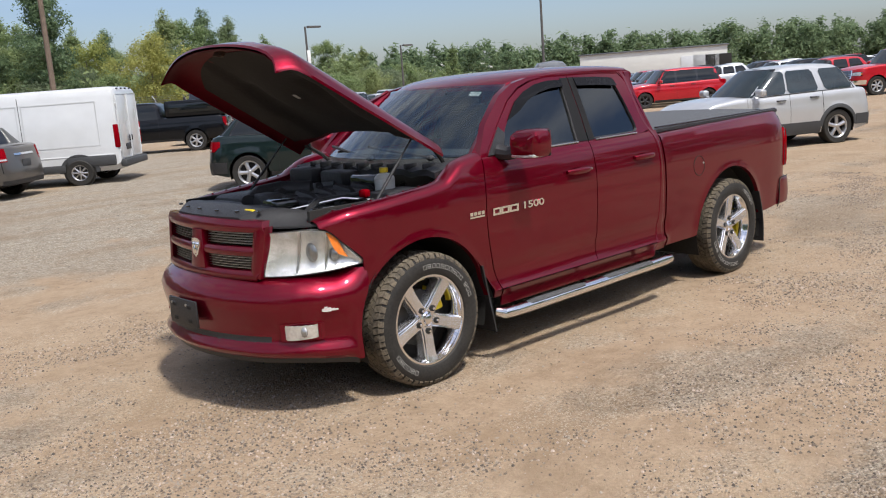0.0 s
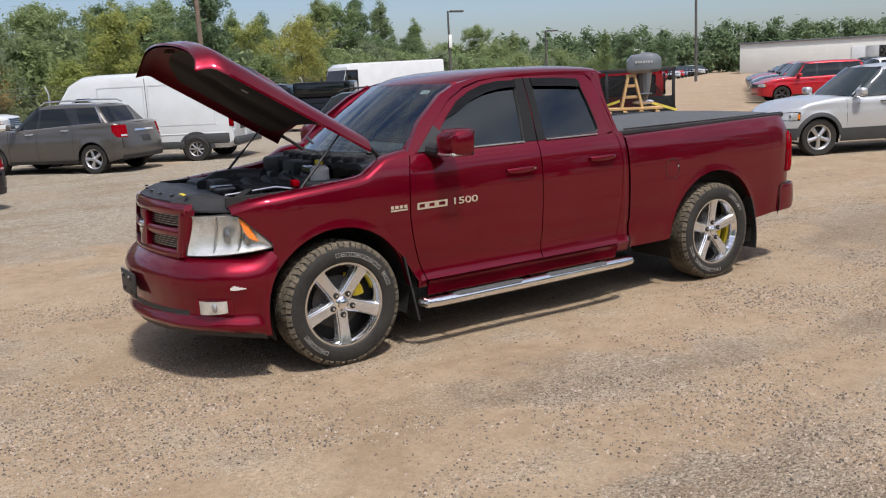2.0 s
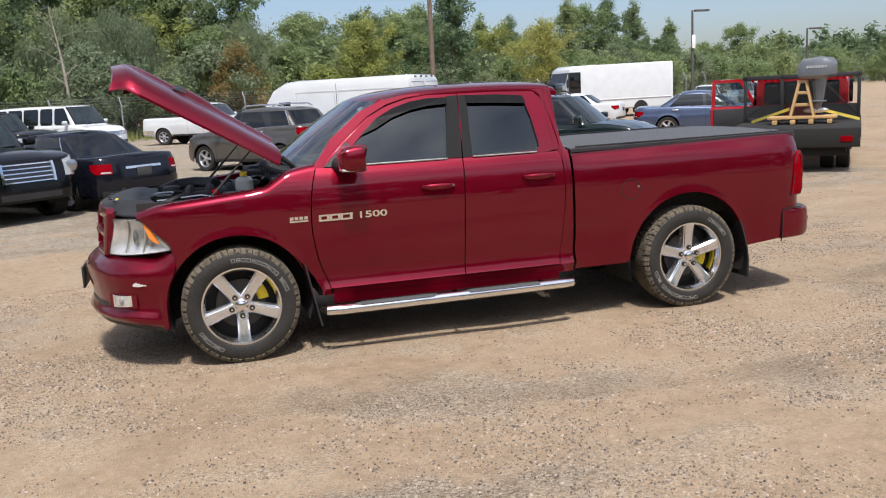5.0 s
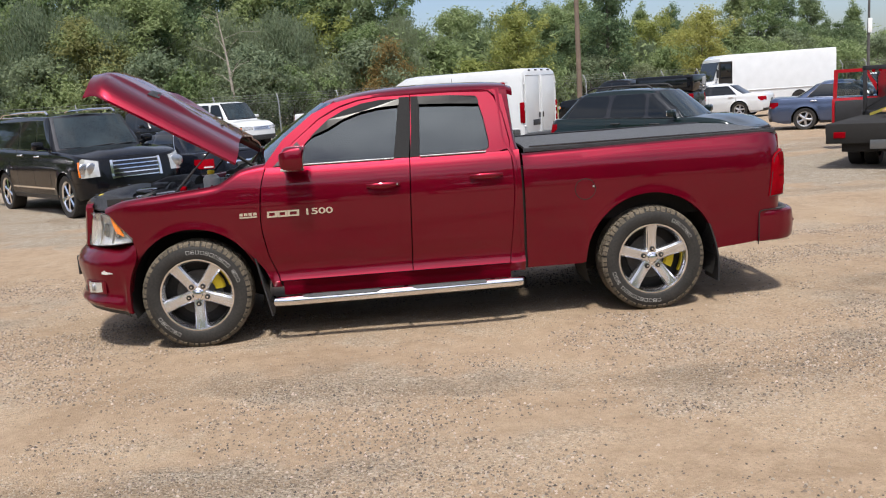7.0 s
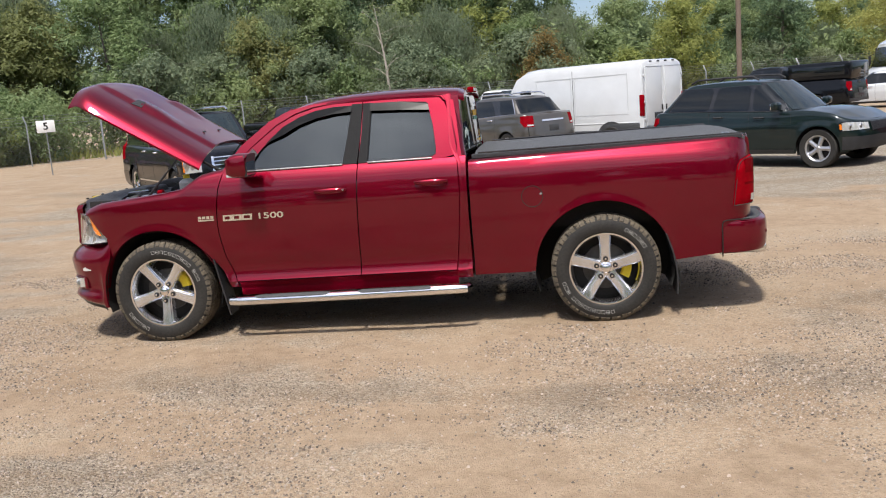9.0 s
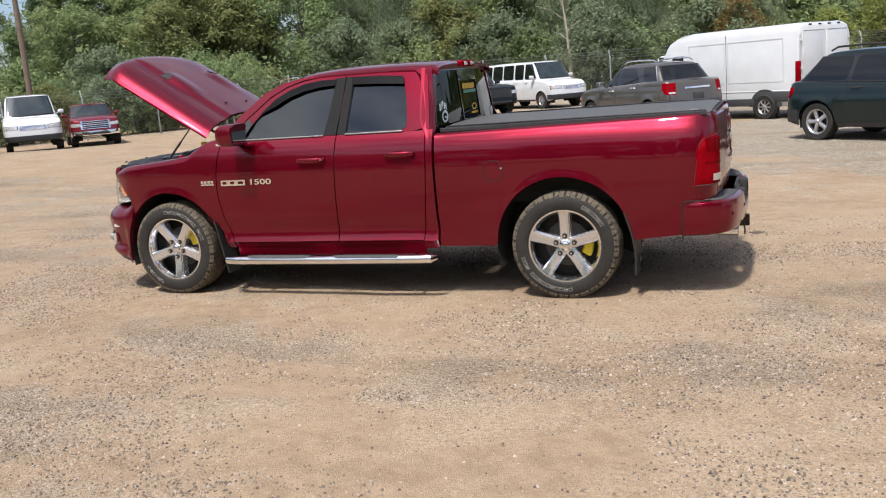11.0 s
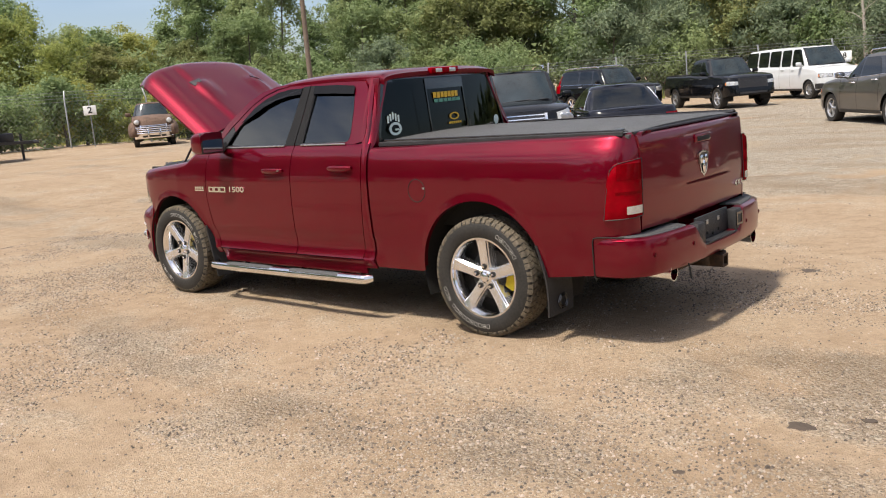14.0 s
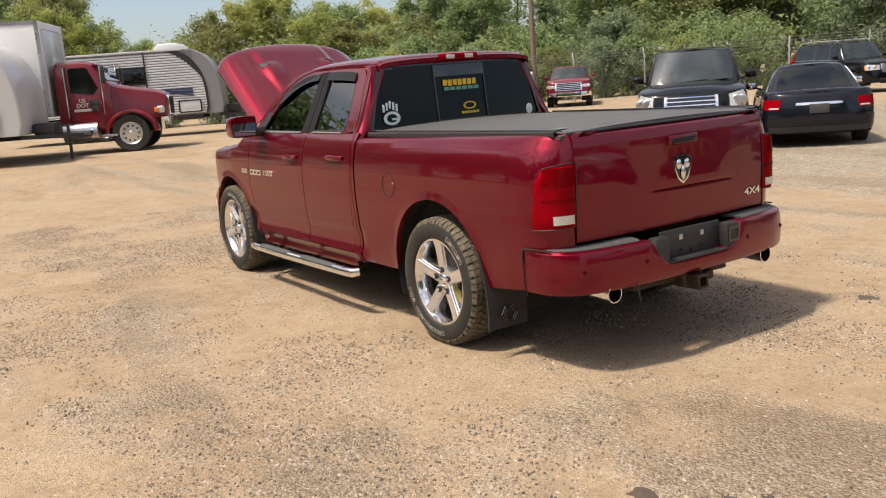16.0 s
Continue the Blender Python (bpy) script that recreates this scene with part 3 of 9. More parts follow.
# windscreen, and pillars beside it
bm = bmesh.new()
grid = []
for k in range(11):
    t = k / 10
    row = []
    for j in range(21):
        v = -1 + j / 10
        y = v * lerp(.80, .665, t)
        xb, xt = .36 + .24 * v * v, 1.0 + .18 * v * v
        row.append(Vector((lerp(xb, xt, t) - .015 * math.sin(math.pi * t), y, lerp(1.345, 1.80 - .012 * v * v, t) + .010 * math.sin(math.pi * t))))
    grid.append(row)
add_slab(bm, grid, (.004, 0, -.004))
ws = part("windscreen", bm, SCREEN, truck)
ws.visible_shadow = False
for s in (-1, 1):
    bm = bmesh.new()
    grid = []
    for k in range(11):
        t = k / 10
        a = Vector((lerp(.585, 1.165, t) - .015 * math.sin(math.pi * t), s * lerp(.785, .655, t), lerp(1.345, 1.79, t) + .012 * math.sin(math.pi * t)))
        b = Vector((lerp(.60, 1.15, t), s * lerp(.885, .672, t), lerp(1.36, 1.800, t) + .010 * math.sin(math.pi * t)))
        c = Vector((lerp(.70, 1.20, t), s * lerp(.900, .692, t), lerp(1.345, 1.772, t)))
        grid.append([a, lerp(a, b, .5) + Vector((-.012, 0, .010)), b, lerp(b, c, .5) + Vector((0, s * .006, .004)), c])
    add_slab(bm, grid, (.03, -s * .02, -.03))
    part("windscreen_pillar", bm, CHERRY, truck)
bm = bmesh.new()
add_poly(bm, [(1.05, -.50, 1.74), (1.05, -.40, 1.745), (1.02, -.40, 1.72), (1.02, -.50, 1.715)], (-.004, 0, .004))
part("windscreen_sticker", bm, WHITE_LETTER, truck, angle=0)

# back of the cab: panel, sliding window, high brake lamp, window stickers
def back_x(z, y=0.0):
    return 2.592 - max(0.0, z - 1.36) * .10 - .05 * (y / .75) ** 2


def back_pts(pts, out=0.0):
    return [Vector((back_x(z, y) + out, y, z)) for y, z in pts]


def ring8(y, z0, z1, yt, r=.03):
    return [(-y + r, z0), (-y, z0 + r), (-yt, z1 - r), (-yt + r, z1), (yt - r, z1), (yt, z1 - r), (y, z0 + r), (y - r, z0)]


bm = bmesh.new()
add_ring(bm, back_pts([(-.83, 1.10), (-.838, 1.33), (-.700, 1.81), (-.66, 1.838), (.66, 1.838), (.700, 1.81), (.838, 1.33), (.83, 1.10)]), back_pts(ring8(.795, 1.325, 1.795, .690)), (-.06, 0, 0))
bmesh.ops.bevel(bm, geom=[e for e in bm.edges if e.is_manifold and e.calc_face_angle(0) > .9], offset=.012, segments=3, affect="EDGES")
part("cab_back", bm, CHERRY, truck)
CAB_IN_X = curve((1.30, 1.35, 1.42, 1.63, 1.772, 1.815), (2.484, 2.484, 2.488, 2.455, 2.404, 2.375))
for s in (-1, 1):
    # rounded post between the cab's side and back
    bm = bmesh.new()
    rows = []
    for z in steps(.42, 1.815, 30):
        w = (glass_y(z) if z > 1.34 else min(W_SIDE(z), glass_y(1.34) + (1.34 - z) * 2)) + .003
        rad = lerp(.05, .105, smooth(1.22, 1.45, z))
        y1, x1_ = w - rad * .76, back_x(z, w - .08) + .003 + .03 * smooth(1.45, 1.25, z)
        row = []
        for q in steps(0, 1, 8):
            a = q * math.pi / 2
            row.append(Vector((lerp(x1_ - rad, x1_, math.sin(a)), s * lerp(y1, w, math.cos(a)), z)))
        x0_ = (CAB_IN_X(z) if z > 1.34 else SEAM_C(z)) + .006
        if x0_ < x1_ - rad - .002:
            row[0:0] = [Vector((lerp(x0_, x1_ - rad, q), s * w, z)) for q in (0, .5)]
        else:
            row[0:0] = [row[0] - Vector((.002, 0, 0)), row[0] - Vector((.001, 0, 0))]
        rows.append(row)
    add_slab(bm, rows, (-.012, -s * .012, 0))
    part("cab_post", bm, CHERRY, truck)
    bm = bmesh.new()
    rows = []
    for k in range(7):
        f = k / 6
        z = lerp(1.812, 1.842, math.sin(f * math.pi / 2))
        w = lerp(glass_y(1.812) + .003, .60, 1 - math.cos(f * math.pi / 2))
        row = []
        for q in steps(0, 1, 8):
            a = q * math.pi / 2
            row.append(Vector((lerp(back_x(1.8, .62) - .102, back_x(1.8, .62) + .003 - .03 * f, math.sin(a)), s * lerp(w - .080, w, math.cos(a)), z)))
        rows.append(row)
    add_slab(bm, rows, (0, 0, -.012))
    part("roof_corner", bm, CHERRY, truck)
bm = bmesh.new()
grid = [[Vector((back_x(z, y) - .006, y, z)) for y in [v * lerp(.792, .687, (z - 1.325) / .47) for v in steps(-1, 1, 12)]] for z in steps(1.328, 1.792, 4)]
add_slab(bm, grid, (-.005, 0, 0))
back_pane = part("rear_window", bm, TINT_BACK, truck, "dark tinted sliding rear window")
back_pane.visible_shadow = False
bm = bmesh.new()
add_ring(bm, back_pts([(-.235, 1.335), (-.235, 1.785), (.235, 1.785), (.235, 1.335)], .002), back_pts([(-.225, 1.375), (-.225, 1.70), (.225, 1.70), (.225, 1.375)], .002), (-.006, 0, 0))
add_ring(bm, back_pts(ring8(.80, 1.32, 1.80, .695), .003), back_pts(ring8(.775, 1.345, 1.775, .675), .003), (-.006, 0, 0))
part("window_seal", bm, BLACK_GLOSS, truck)
bm = bmesh.new()
add_box(bm, (2.555, 0, 1.842), (.05, .34, .05), bevel=.012)
lamp = part("high_brake_lamp", bm, RED_LENS, truck, "red and clear brake lamp on roof edge")
for y in (-.085, .085):
    bm = bmesh.new()
    add_box(bm, (2.580, y, 1.842), (.012, .075, .032), bevel=.004)
    part("cargo_lamp", bm, CLEAR_LENS, lamp)
GREEN = material("green_sticker", (0.10, 0.30, 0.22), 0.5, var=0.1)
GOLD = material("gold_sticker", (0.70, 0.42, 0.03), 0.45, var=0.1)
PALE = material("pale_sticker", (0.62, 0.72, 0.68), 0.5, var=0.1)


def bars(name, spans, mat, parent, label, depth=.003, x_out=.003):
    """Plain bars laid on the rear window: (y0, y1, z0, z1)."""
    for y0, y1, z0, z1 in spans:
        bm = bmesh.new()
        add_box(bm, (back_x((z0 + z1) / 2, (y0 + y1) / 2) + x_out, (y0 + y1) / 2, (z0 + z1) / 2), (depth, abs(y1 - y0), z1 - z0))
        part(name, bm, mat, parent, label, angle=0)


bars("window_sticker", [(-.16 + .045 * k, -.125 + .045 * k, 1.628 - .003 * (k % 2), 1.672) for k in range(7)], GOLD, truck, "gold lettered window sticker")
bars("window_sticker", [(-.155 + .055 * k, -.11 + .055 * k, 1.592, 1.618) for k in range(6)], GREEN, truck, "green lettered window sticker")
bm = bmesh.new()
for k in range(16):
    a, b = 2 * math.pi * k / 16, 2 * math.pi * (k + 1) / 16
    o = lambda t, r: Vector((back_x(1.47, 0) + .004, .06 + .062 * r * math.cos(t), 1.47 + .030 * r * math.sin(t)))
    bm.faces.new([bm.verts.new(p) for p in (o(a, 1), o(b, 1), o(b, .68), o(a, .68))])
part("window_sticker", bm, GOLD, truck, "gold oval window sticker", angle=0)
bars("window_sticker", [(-.02 + .028 * k, .028 * k, 1.409, 1.427) for k in range(6)], GOLD, truck, "gold lettered window sticker")
bm = bmesh.new()
sx = back_x(1.42, -.6) + .004
for k in range(20):
    a, b = 2 * math.pi * k / 20, 2 * math.pi * (k + 1) / 20
    o = lambda t, r: Vector((sx, -.625 + .072 * r * math.cos(t), 1.425 + .050 * r * math.sin(t)))
    bm.faces.new([bm.verts.new(p) for p in (o(a, 1), o(b, 1), o(b, .62), o(a, .62))])
part("window_sticker", bm, PALE, truck, "pale round window sticker", angle=0)
bars("window_sticker", [(-.688 + .026 * k, -.672 + .026 * k, 1.472 + .012 * (2 - abs(k - 2)), 1.527 + .012 * (2 - abs(k - 2))) for k in range(5)] + [(-.625, -.585, 1.411, 1.425)], PALE, truck, "pale round window sticker")
bm = bmesh.new()
add_ball(bm, (back_x(1.40, .68) + .002, .675, 1.395), (.003, .034, .042), 14, 8)
part("window_sticker", bm, PALE, truck, "small white window sticker")

# ---- cabin inside ----
bm = bmesh.new()
add_box(bm, (1.55, 0, 1.02), (1.9, 1.66, .06))
add_box(bm, (.86, 0, 1.22), (.42, 1.58, .26), bevel=.06)
part("dashboard", bm, SEAT, truck)
for x in (1.55, 2.16):
    for y in (-.40, .40):
        bm = bmesh.new()
        add_box(bm, (x - .1, y, 1.10), (.5, .52, .14), bevel=.05)
        add_box(bm, (x + .18, y, 1.36), (.14, .50, .56), pose(0, 0, 0), bevel=.05)
        add_box(bm, (x + .21, y, 1.68), (.09, .26, .16), bevel=.035)
        part("seat", bm, SEAT, truck)
bm = bmesh.new()
ring = [Vector((1.10 + .06 * math.cos(a) * 1.2, -.40 + .19 * math.sin(a), 1.30 + .18 * math.cos(a))) for a in (2 * math.pi * k / 24 for k in range(25))]
add_tube(bm, ring, .014, 6, caps=False)
add_box(bm, (1.09, -.40, 1.30), (.05, .16, .10), bevel=.02)
part("steering_wheel", bm, BLACK, truck)
bm = bmesh.new()
add_box(bm, (1.14, 0, 1.70), (.03, .22, .06), bevel=.012)
part("inside_mirror", bm, BLACK, truck)

# ---- front end ----
BUMP_PLAN = [(-.425, .958), (-.52, .948), (-.63, .920), (-.735, .875), (-.83, .80), (-.91, .70), (-.985, .565), (-1.035, .42), (-1.075, .26), (-1.096, .10), (-1.10, 0)]
BUMP_PLAN = BUMP_PLAN + [(x, -y) for x, y in reversed(BUMP_PLAN[:-1])]
BUMP_SEC = [(.825, .175), (.805, .125), (.775, .070), (.735, .022), (.685, .0), (.62, .006), (.56, .018), (.50, .030), (.455, .034), (.425, .022), (.405, .004), (.385, .0), (.365, .008), (.345, .035)]


def plan_pt(t):
    """A place (x, y) on the bumper's plan line and its outward direction; t from 0 (passenger arch) to 1."""
    f = t * (len(BUMP_PLAN) - 1)
    i = min(int(f), len(BUMP_PLAN) - 2)
    a, b = Vector(BUMP_PLAN[i]), Vector(BUMP_PLAN[i + 1])
    p = a.lerp(b, f - i)
    q0, q1 = max(0, f - .8), min(len(BUMP_PLAN) - 1, f + .8)
    g = lambda k: Vector(BUMP_PLAN[min(int(k), len(BUMP_PLAN) - 2)]).lerp(Vector(BUMP_PLAN[min(int(k), len(BUMP_PLAN) - 2) + 1]), k - min(int(k), len(BUMP_PLAN) - 2))
    d = (g(q1) - g(q0)).normalized()
    return p, Vector((d.y, -d.x))


def bumper_pt(t, z, inset):
    p, o = plan_pt(t)
    # the skirt sinks and the lip rises a little towards the arches
    edge = abs(2 * t - 1)
    zz = z - .045 * smooth(.55, 1.0, edge) * smooth(.50, .34, z)
    k = 1 - smooth(.80, 1.0, edge) * .85
    back = -math.sqrt(max(.01, .508 ** 2 - (z - .43) ** 2)) + .425
    return Vector((p.x - o.x * inset * k + min(0, back) * smooth(.84, 1.0, edge), p.y - o.y * inset * k, zz))


BOWL2 = material("fog_lens", (0.42, 0.43, 0.43), 0.12, 0.6, coat=0.8, var=0.3, scale=40)
bm = bmesh.new()
add_slab(bm, [[bumper_pt(t, z, i) for z, i in BUMP_SEC] for t in steps(0, 1, 64)], lambda p: Vector((.03, 0, 0)) if abs(p.y) < .7 else Vector((.01, -.02 * (1 if p.y > 0 else -1), 0)))
bumper = part("front_bumper", bm, CHERRY, truck, "cherry front bumper with a white scuff")
bm = bmesh.new()
add_slab(bm, [[bumper_pt(t, z, i - .004) for z, i in ((.475, .034), (.455, .036), (.43, .030), (.418, .022))] for t in steps(.27, .73, 36)], (.01, 0, 0))
part("lower_intake", bm, BLACK, bumper, "black slotted air intake")
bm = bmesh.new()
add_slab(bm, [[bumper_pt(t, z, i) for z, i in ((.352, .03), (.315, .05))] for t in [*steps(.04, .96, 40)]], (.012, 0, 0))
part("chin_skirt", bm, BLACK, bumper)
for sg in (0, 1):
    f = (lambda t: t) if sg else (lambda t: 1 - t)
    T0, T1 = f(.155), f(.235)
    bm = bmesh.new()
    add_slab(bm, [[bumper_pt(lerp(T0, T1, u), z, .026 - .034 * (1 - (2 * u - 1) ** 4) * .6 - .01) for z in steps(.470 - .012 * u, .545, 5)] for u in steps(0, 1, 8)], (.01, 0, 0))
    fog = part("fog_lamp", bm, REFLECTOR, bumper, "chrome fog lamp")
    bm = bmesh.new()
    c = bumper_pt(lerp(T0, T1, .42), .507, -.002)
    add_ball(bm, c, (.016, .032, .030))
    part("fog_bulb", bm, BOWL2, fog)
    bm = bmesh.new()
    o8 = [bumper_pt(lerp(T0, T1, u), z, .010) for u, z in ((-.10, .458), (-.10, .552), (.5, .558), (1.12, .552), (1.12, .455), (.5, .455))]
    i8 = [bumper_pt(lerp(T0, T1, u), z, .012) for u, z in ((0, .470), (0, .545), (.5, .548), (1, .545), (1, .462), (.5, .465))]
    add_ring(bm, o8, i8, (.02, 0, 0))
    part("fog_bezel", bm, CHERRY, fog)
# scuff on the driver's corner
WHITE_SCUFF = material("bare_primer_scuff", (0.62, 0.58, 0.57), 0.7, var=0.2, scale=50)
bm = bmesh.new()
for k, (t, z, w, h) in enumerate(((.862, .622, .010, .010), (.868, .625, .012, .016), (.876, .622, .012, .012), (.885, .620, .014, .007), (.894, .6185, .014, .004))):
    a = bumper_pt(t, z, .0)
    p, o = plan_pt(t)
    tt = Vector((-o.y, o.x, 0))
    q = a + Vector((o.x, o.y, 0)) * .004
    add_poly(bm, [q - tt * w + Vector((0, 0, -h * .7)), q + tt * w + Vector((0, 0, -h)), q + tt * w * .8 + Vector((0, 0, h)), q - tt * w * .7 + Vector((0, 0, h * .8))], Vector((-o.x, -o.y, 0)) * .006)
part("paint_scuff", bm, WHITE_SCUFF, bumper, angle=0)
# plate bracket
bm = bmesh.new()
add_box(bm, (-1.120, 0, .585), (.018, .34, .165), pose(0, 0, 0), bevel=.008)
bracket = part("plate_bracket", bm, BLACK, bumper, "empty black plate bracket")
for y, z in ((-.09, .625), (.09, .625), (-.09, .54), (.09, .54)):
    bm = bmesh.new()
    add_box(bm, (-1.130, y, z), (.006, .045, .022), bevel=.002)
    part("slot", bm, DARK, bracket)
for y in (-.06, .12):
    bm = bmesh.new()
    add_tube(bm, [(-1.127, y, .635), (-1.137, y, .635)], .008, 8)
    part("screw", bm, STEEL, bracket)


# grille: cherry surround with a cross, four openings with chrome bars
def grille_x(y, z):
    return -.960 + .285 * y * y + .10 * (z - .95) + .20 * max(0, z - 1.08) ** 1.0 * .5


def gp(y, z, out=0.0):
    return Vector((grille_x(y, z) - out, y, z))


def g_half(z):
    return lerp(.555, .605, (z - .78) / .36)


def g_strip(bm, a, b, out, thick=.05, n=14):
    """A patch of the grille's face between two lines of (y, z) points given by functions of 0..1."""
    add_slab(bm, [[gp(*a(u).lerp(b(u), v), out + .010 * math.sin(math.pi * v)) for v in steps(0, 1, 5)] for u in steps(0, 1, n)], (thick, 0, 0))


V2 = lambda y, z: Vector((y, z))
bm = bmesh.new()
g_strip(bm, lambda u: V2(lerp(-g_half(1.07), g_half(1.07), u), 1.068), lambda u: V2(lerp(-.575, .575, u), 1.132 + .01 * math.sin(math.pi * u)), .012, n=28)
g_strip(bm, lambda u: V2(lerp(-.53, .53, u), .79), lambda u: V2(lerp(-.565, .565, u), .845), .012, n=28)
for s in (-1, 1):
    g_strip(bm, lambda u: V2(s * lerp(.49, .515, u), lerp(.835, 1.075, u)), lambda u: V2(s * lerp(.560, .600, u), lerp(.80, 1.10, u)), .012)
surround = part("grille_surround", bm, CHERRY, truck, "cherry grille surround")
bm = bmesh.new()
g_strip(bm, lambda u: V2(lerp(-.515, .515, u), .930), lambda u: V2(lerp(-.52, .52, u), .982), .010, .04, 28)
part("grille_bar", bm, CHERRY, surround)
bm = bmesh.new()
g_strip(bm, lambda u: V2(-lerp(.085, .060, u), lerp(.84, 1.07, u)), lambda u: V2(lerp(.085, .060, u), lerp(.84, 1.07, u)), .022, .05)
part("grille_post", bm, CHERRY, surround)
for s in (-1, 1):
    for z0, z1 in ((.85, .925), (.990, 1.065)):
        bm = bmesh.new()
        add_slab(bm, [[gp(s * y, z, -.045) for z in (z0 - .01, z1 + .01)] for y in steps(.06, .53, 8)], (.01, 0, 0))
        back_ = part("grille_mesh", bm, DARK, surround)
        for k in range(5):
            z = lerp(z0 + .008, z1 - .008, k / 4)
            bm = bmesh.new()
            add_slab(bm, [[gp(s * y, z + dz, -.012) for dz in (-.0017, .0017)] for y in steps(.075, .505 - .02 * (z0 < .9), 10)], (.02, 0, 0))
            part("slat", bm, STEEL, back_)
bm = bmesh.new()
shield = [(-.048, .045), (-.020, .055), (.020, .055), (.048, .045), (.046, .0), (.028, -.042), (0, -.062), (-.028, -.042), (-.046, .0)]
add_poly(bm, [gp(y, .962 + z, .034) for y, z in shield], (.014, 0, 0))
badge = part("front_badge", bm, SILVER_BADGE, surround, "chrome shield badge")
bm = bmesh.new()
for s in (-1, 1):
    add_ball(bm, gp(s * .018, .975, .038), (.008, .013, .020), 10, 8)
add_ball(bm, gp(0, .945, .038), (.009, .010, .03), 10, 8)
part("badge_relief", bm, CHROME, badge)


# headlamps: reflector bowl, lamp barrels, amber corner, clear cover
def head_pt(u, v, s, out=0.0):
    """u from the grille to the outer corner, v from the lower to the upper edge."""
    x = lerp(-.872, -.44, u)
    w = W_FRONT(x) * .992
    lo = lerp(.812, .850, u ** 1.6)
    hi = LAMP_TOP(lerp(-.872, -.437, u)) - .004
    z = lerp(lo, max(hi, lo + .012), v)
    n = Vector((-.75, s * .66 * lerp(.7, 1.1, u), 0)).normalized()
    xi = x + .035 * (1 - u) * v
    return Vector((xi, s * (w - .006 * (1 - v)), z)) + n * out


BOWL = material("smoky_lamp_bowl", (0.34, 0.36, 0.37), 0.10, 0.9, var=0.3, scale=40)
for s in (-1, 1):
    bm = bmesh.new()
    add_slab(bm, [[head_pt(u, v, s, -.05 * math.sin(math.pi * min(1, u * 1.05)) ** .5 * math.sin(math.pi * v) ** .5 - .004) for v in steps(0, 1, 10)] for u in steps(0, 1, 20)], (.012, -s * .008, 0))
    head = part("headlamp", bm, REFLECTOR, truck, "clear headlamp with amber corner")
    for u_ in (.235, .52):
        bm = bmesh.new()
        add_slab(bm, [[head_pt(u_ + .02 * v + w_, v, s, -.012 - .02 * math.sin(math.pi * v)) for w_ in (0, .022)] for v in steps(.05, .95, 8)], (.014, -s * .01, 0))
        part("lamp_divider", bm, STEEL, head)
    for u, v, r in ((.38, .46, .056), (.62, .40, .040)):
        bm = bmesh.new()
        c = head_pt(u, v, s, -.035)
        add_ball(bm, c, (.02, r, r), 16, 10, None)
        part("lamp_barrel", bm, BOWL, head)
    bm = bmesh.new()
    add_slab(bm, [[head_pt(lerp(.55, .68, u) + .12 * (1 - v), lerp(.50, .95, v), s, -.004) for v in steps(0, 1, 5)] for u in steps(0, 1, 6)], (.01, -s * .008, 0))
    part("amber_reflector", bm, AMBER, head)
    bm = bmesh.new()
    add_slab(bm, [[head_pt(u, v, s, .001 + .010 * math.sin(math.pi * v) ** .5 * math.sin(math.pi * u) ** .5) for v in steps(0, 1, 8)] for u in steps(0, 1, 18)], (.004, -s * .003, 0))
    cover = part("lens_cover", bm, LENS, head)
    cover.visible_shadow = False
    bm = bmesh.new()
    edge = [head_pt(u, 0, s, .004) for u in steps(0, 1, 14)] + [head_pt(1, v, s, .004) for v in (.5, 1)] + [head_pt(u, 1, s, .004) for u in steps(1, 0, 14)] + [head_pt(0, .5, s, .004)]
    add_tube(bm, edge + edge[:1], .003, 5, caps=False)
    part("lamp_seal", bm, BLACK, head)

# ---- raised hood ----
H_BACK, H_TIP = Vector((.405, 0, 1.450)), Vector((-.765, 0, 2.145))
H_DIR = (H_TIP - H_BACK).normalized()
H_UP = Vector((-H_DIR.z * -1, 0, H_DIR.x * -1)).normalized()
H_LEN = (H_TIP - H_BACK).length


def hood_pt(u, v, down=0.0):
    """u 0 at the hinge, 1 at the nose; v across, -1 to 1."""
    half = lerp(.805, .755, u) - .05 * smooth(.85, 1.0, u)
    uu = u * (1 - .085 * v * v * u) + .085 * (1 - v * v) * (1 - u) ** 3
    crown = .135 * (1 - .36 * abs(v) ** 2.4 - .64 * abs(v) ** 10) * lerp(.75, 1.0, u)
    ridge = .026 * (1 - smooth(.45, .56, abs(v))) * smooth(1.0, .80, u)
    scoop = .022 * (smooth(.28, .36, abs(v)) - smooth(.50, .60, abs(v))) * (smooth(.30, .52, u) - smooth(.62, .64, u))
    nose = -.075 * smooth(.90, 1.02, u) ** 1.5
    edge = -.018 * smooth(.93, 1.0, abs(v))
    return H_BACK + H_DIR * (H_LEN * uu) + Vector((0, v * half, 0)) + H_UP * (crown + ridge + scoop + nose + edge - .06 - down)


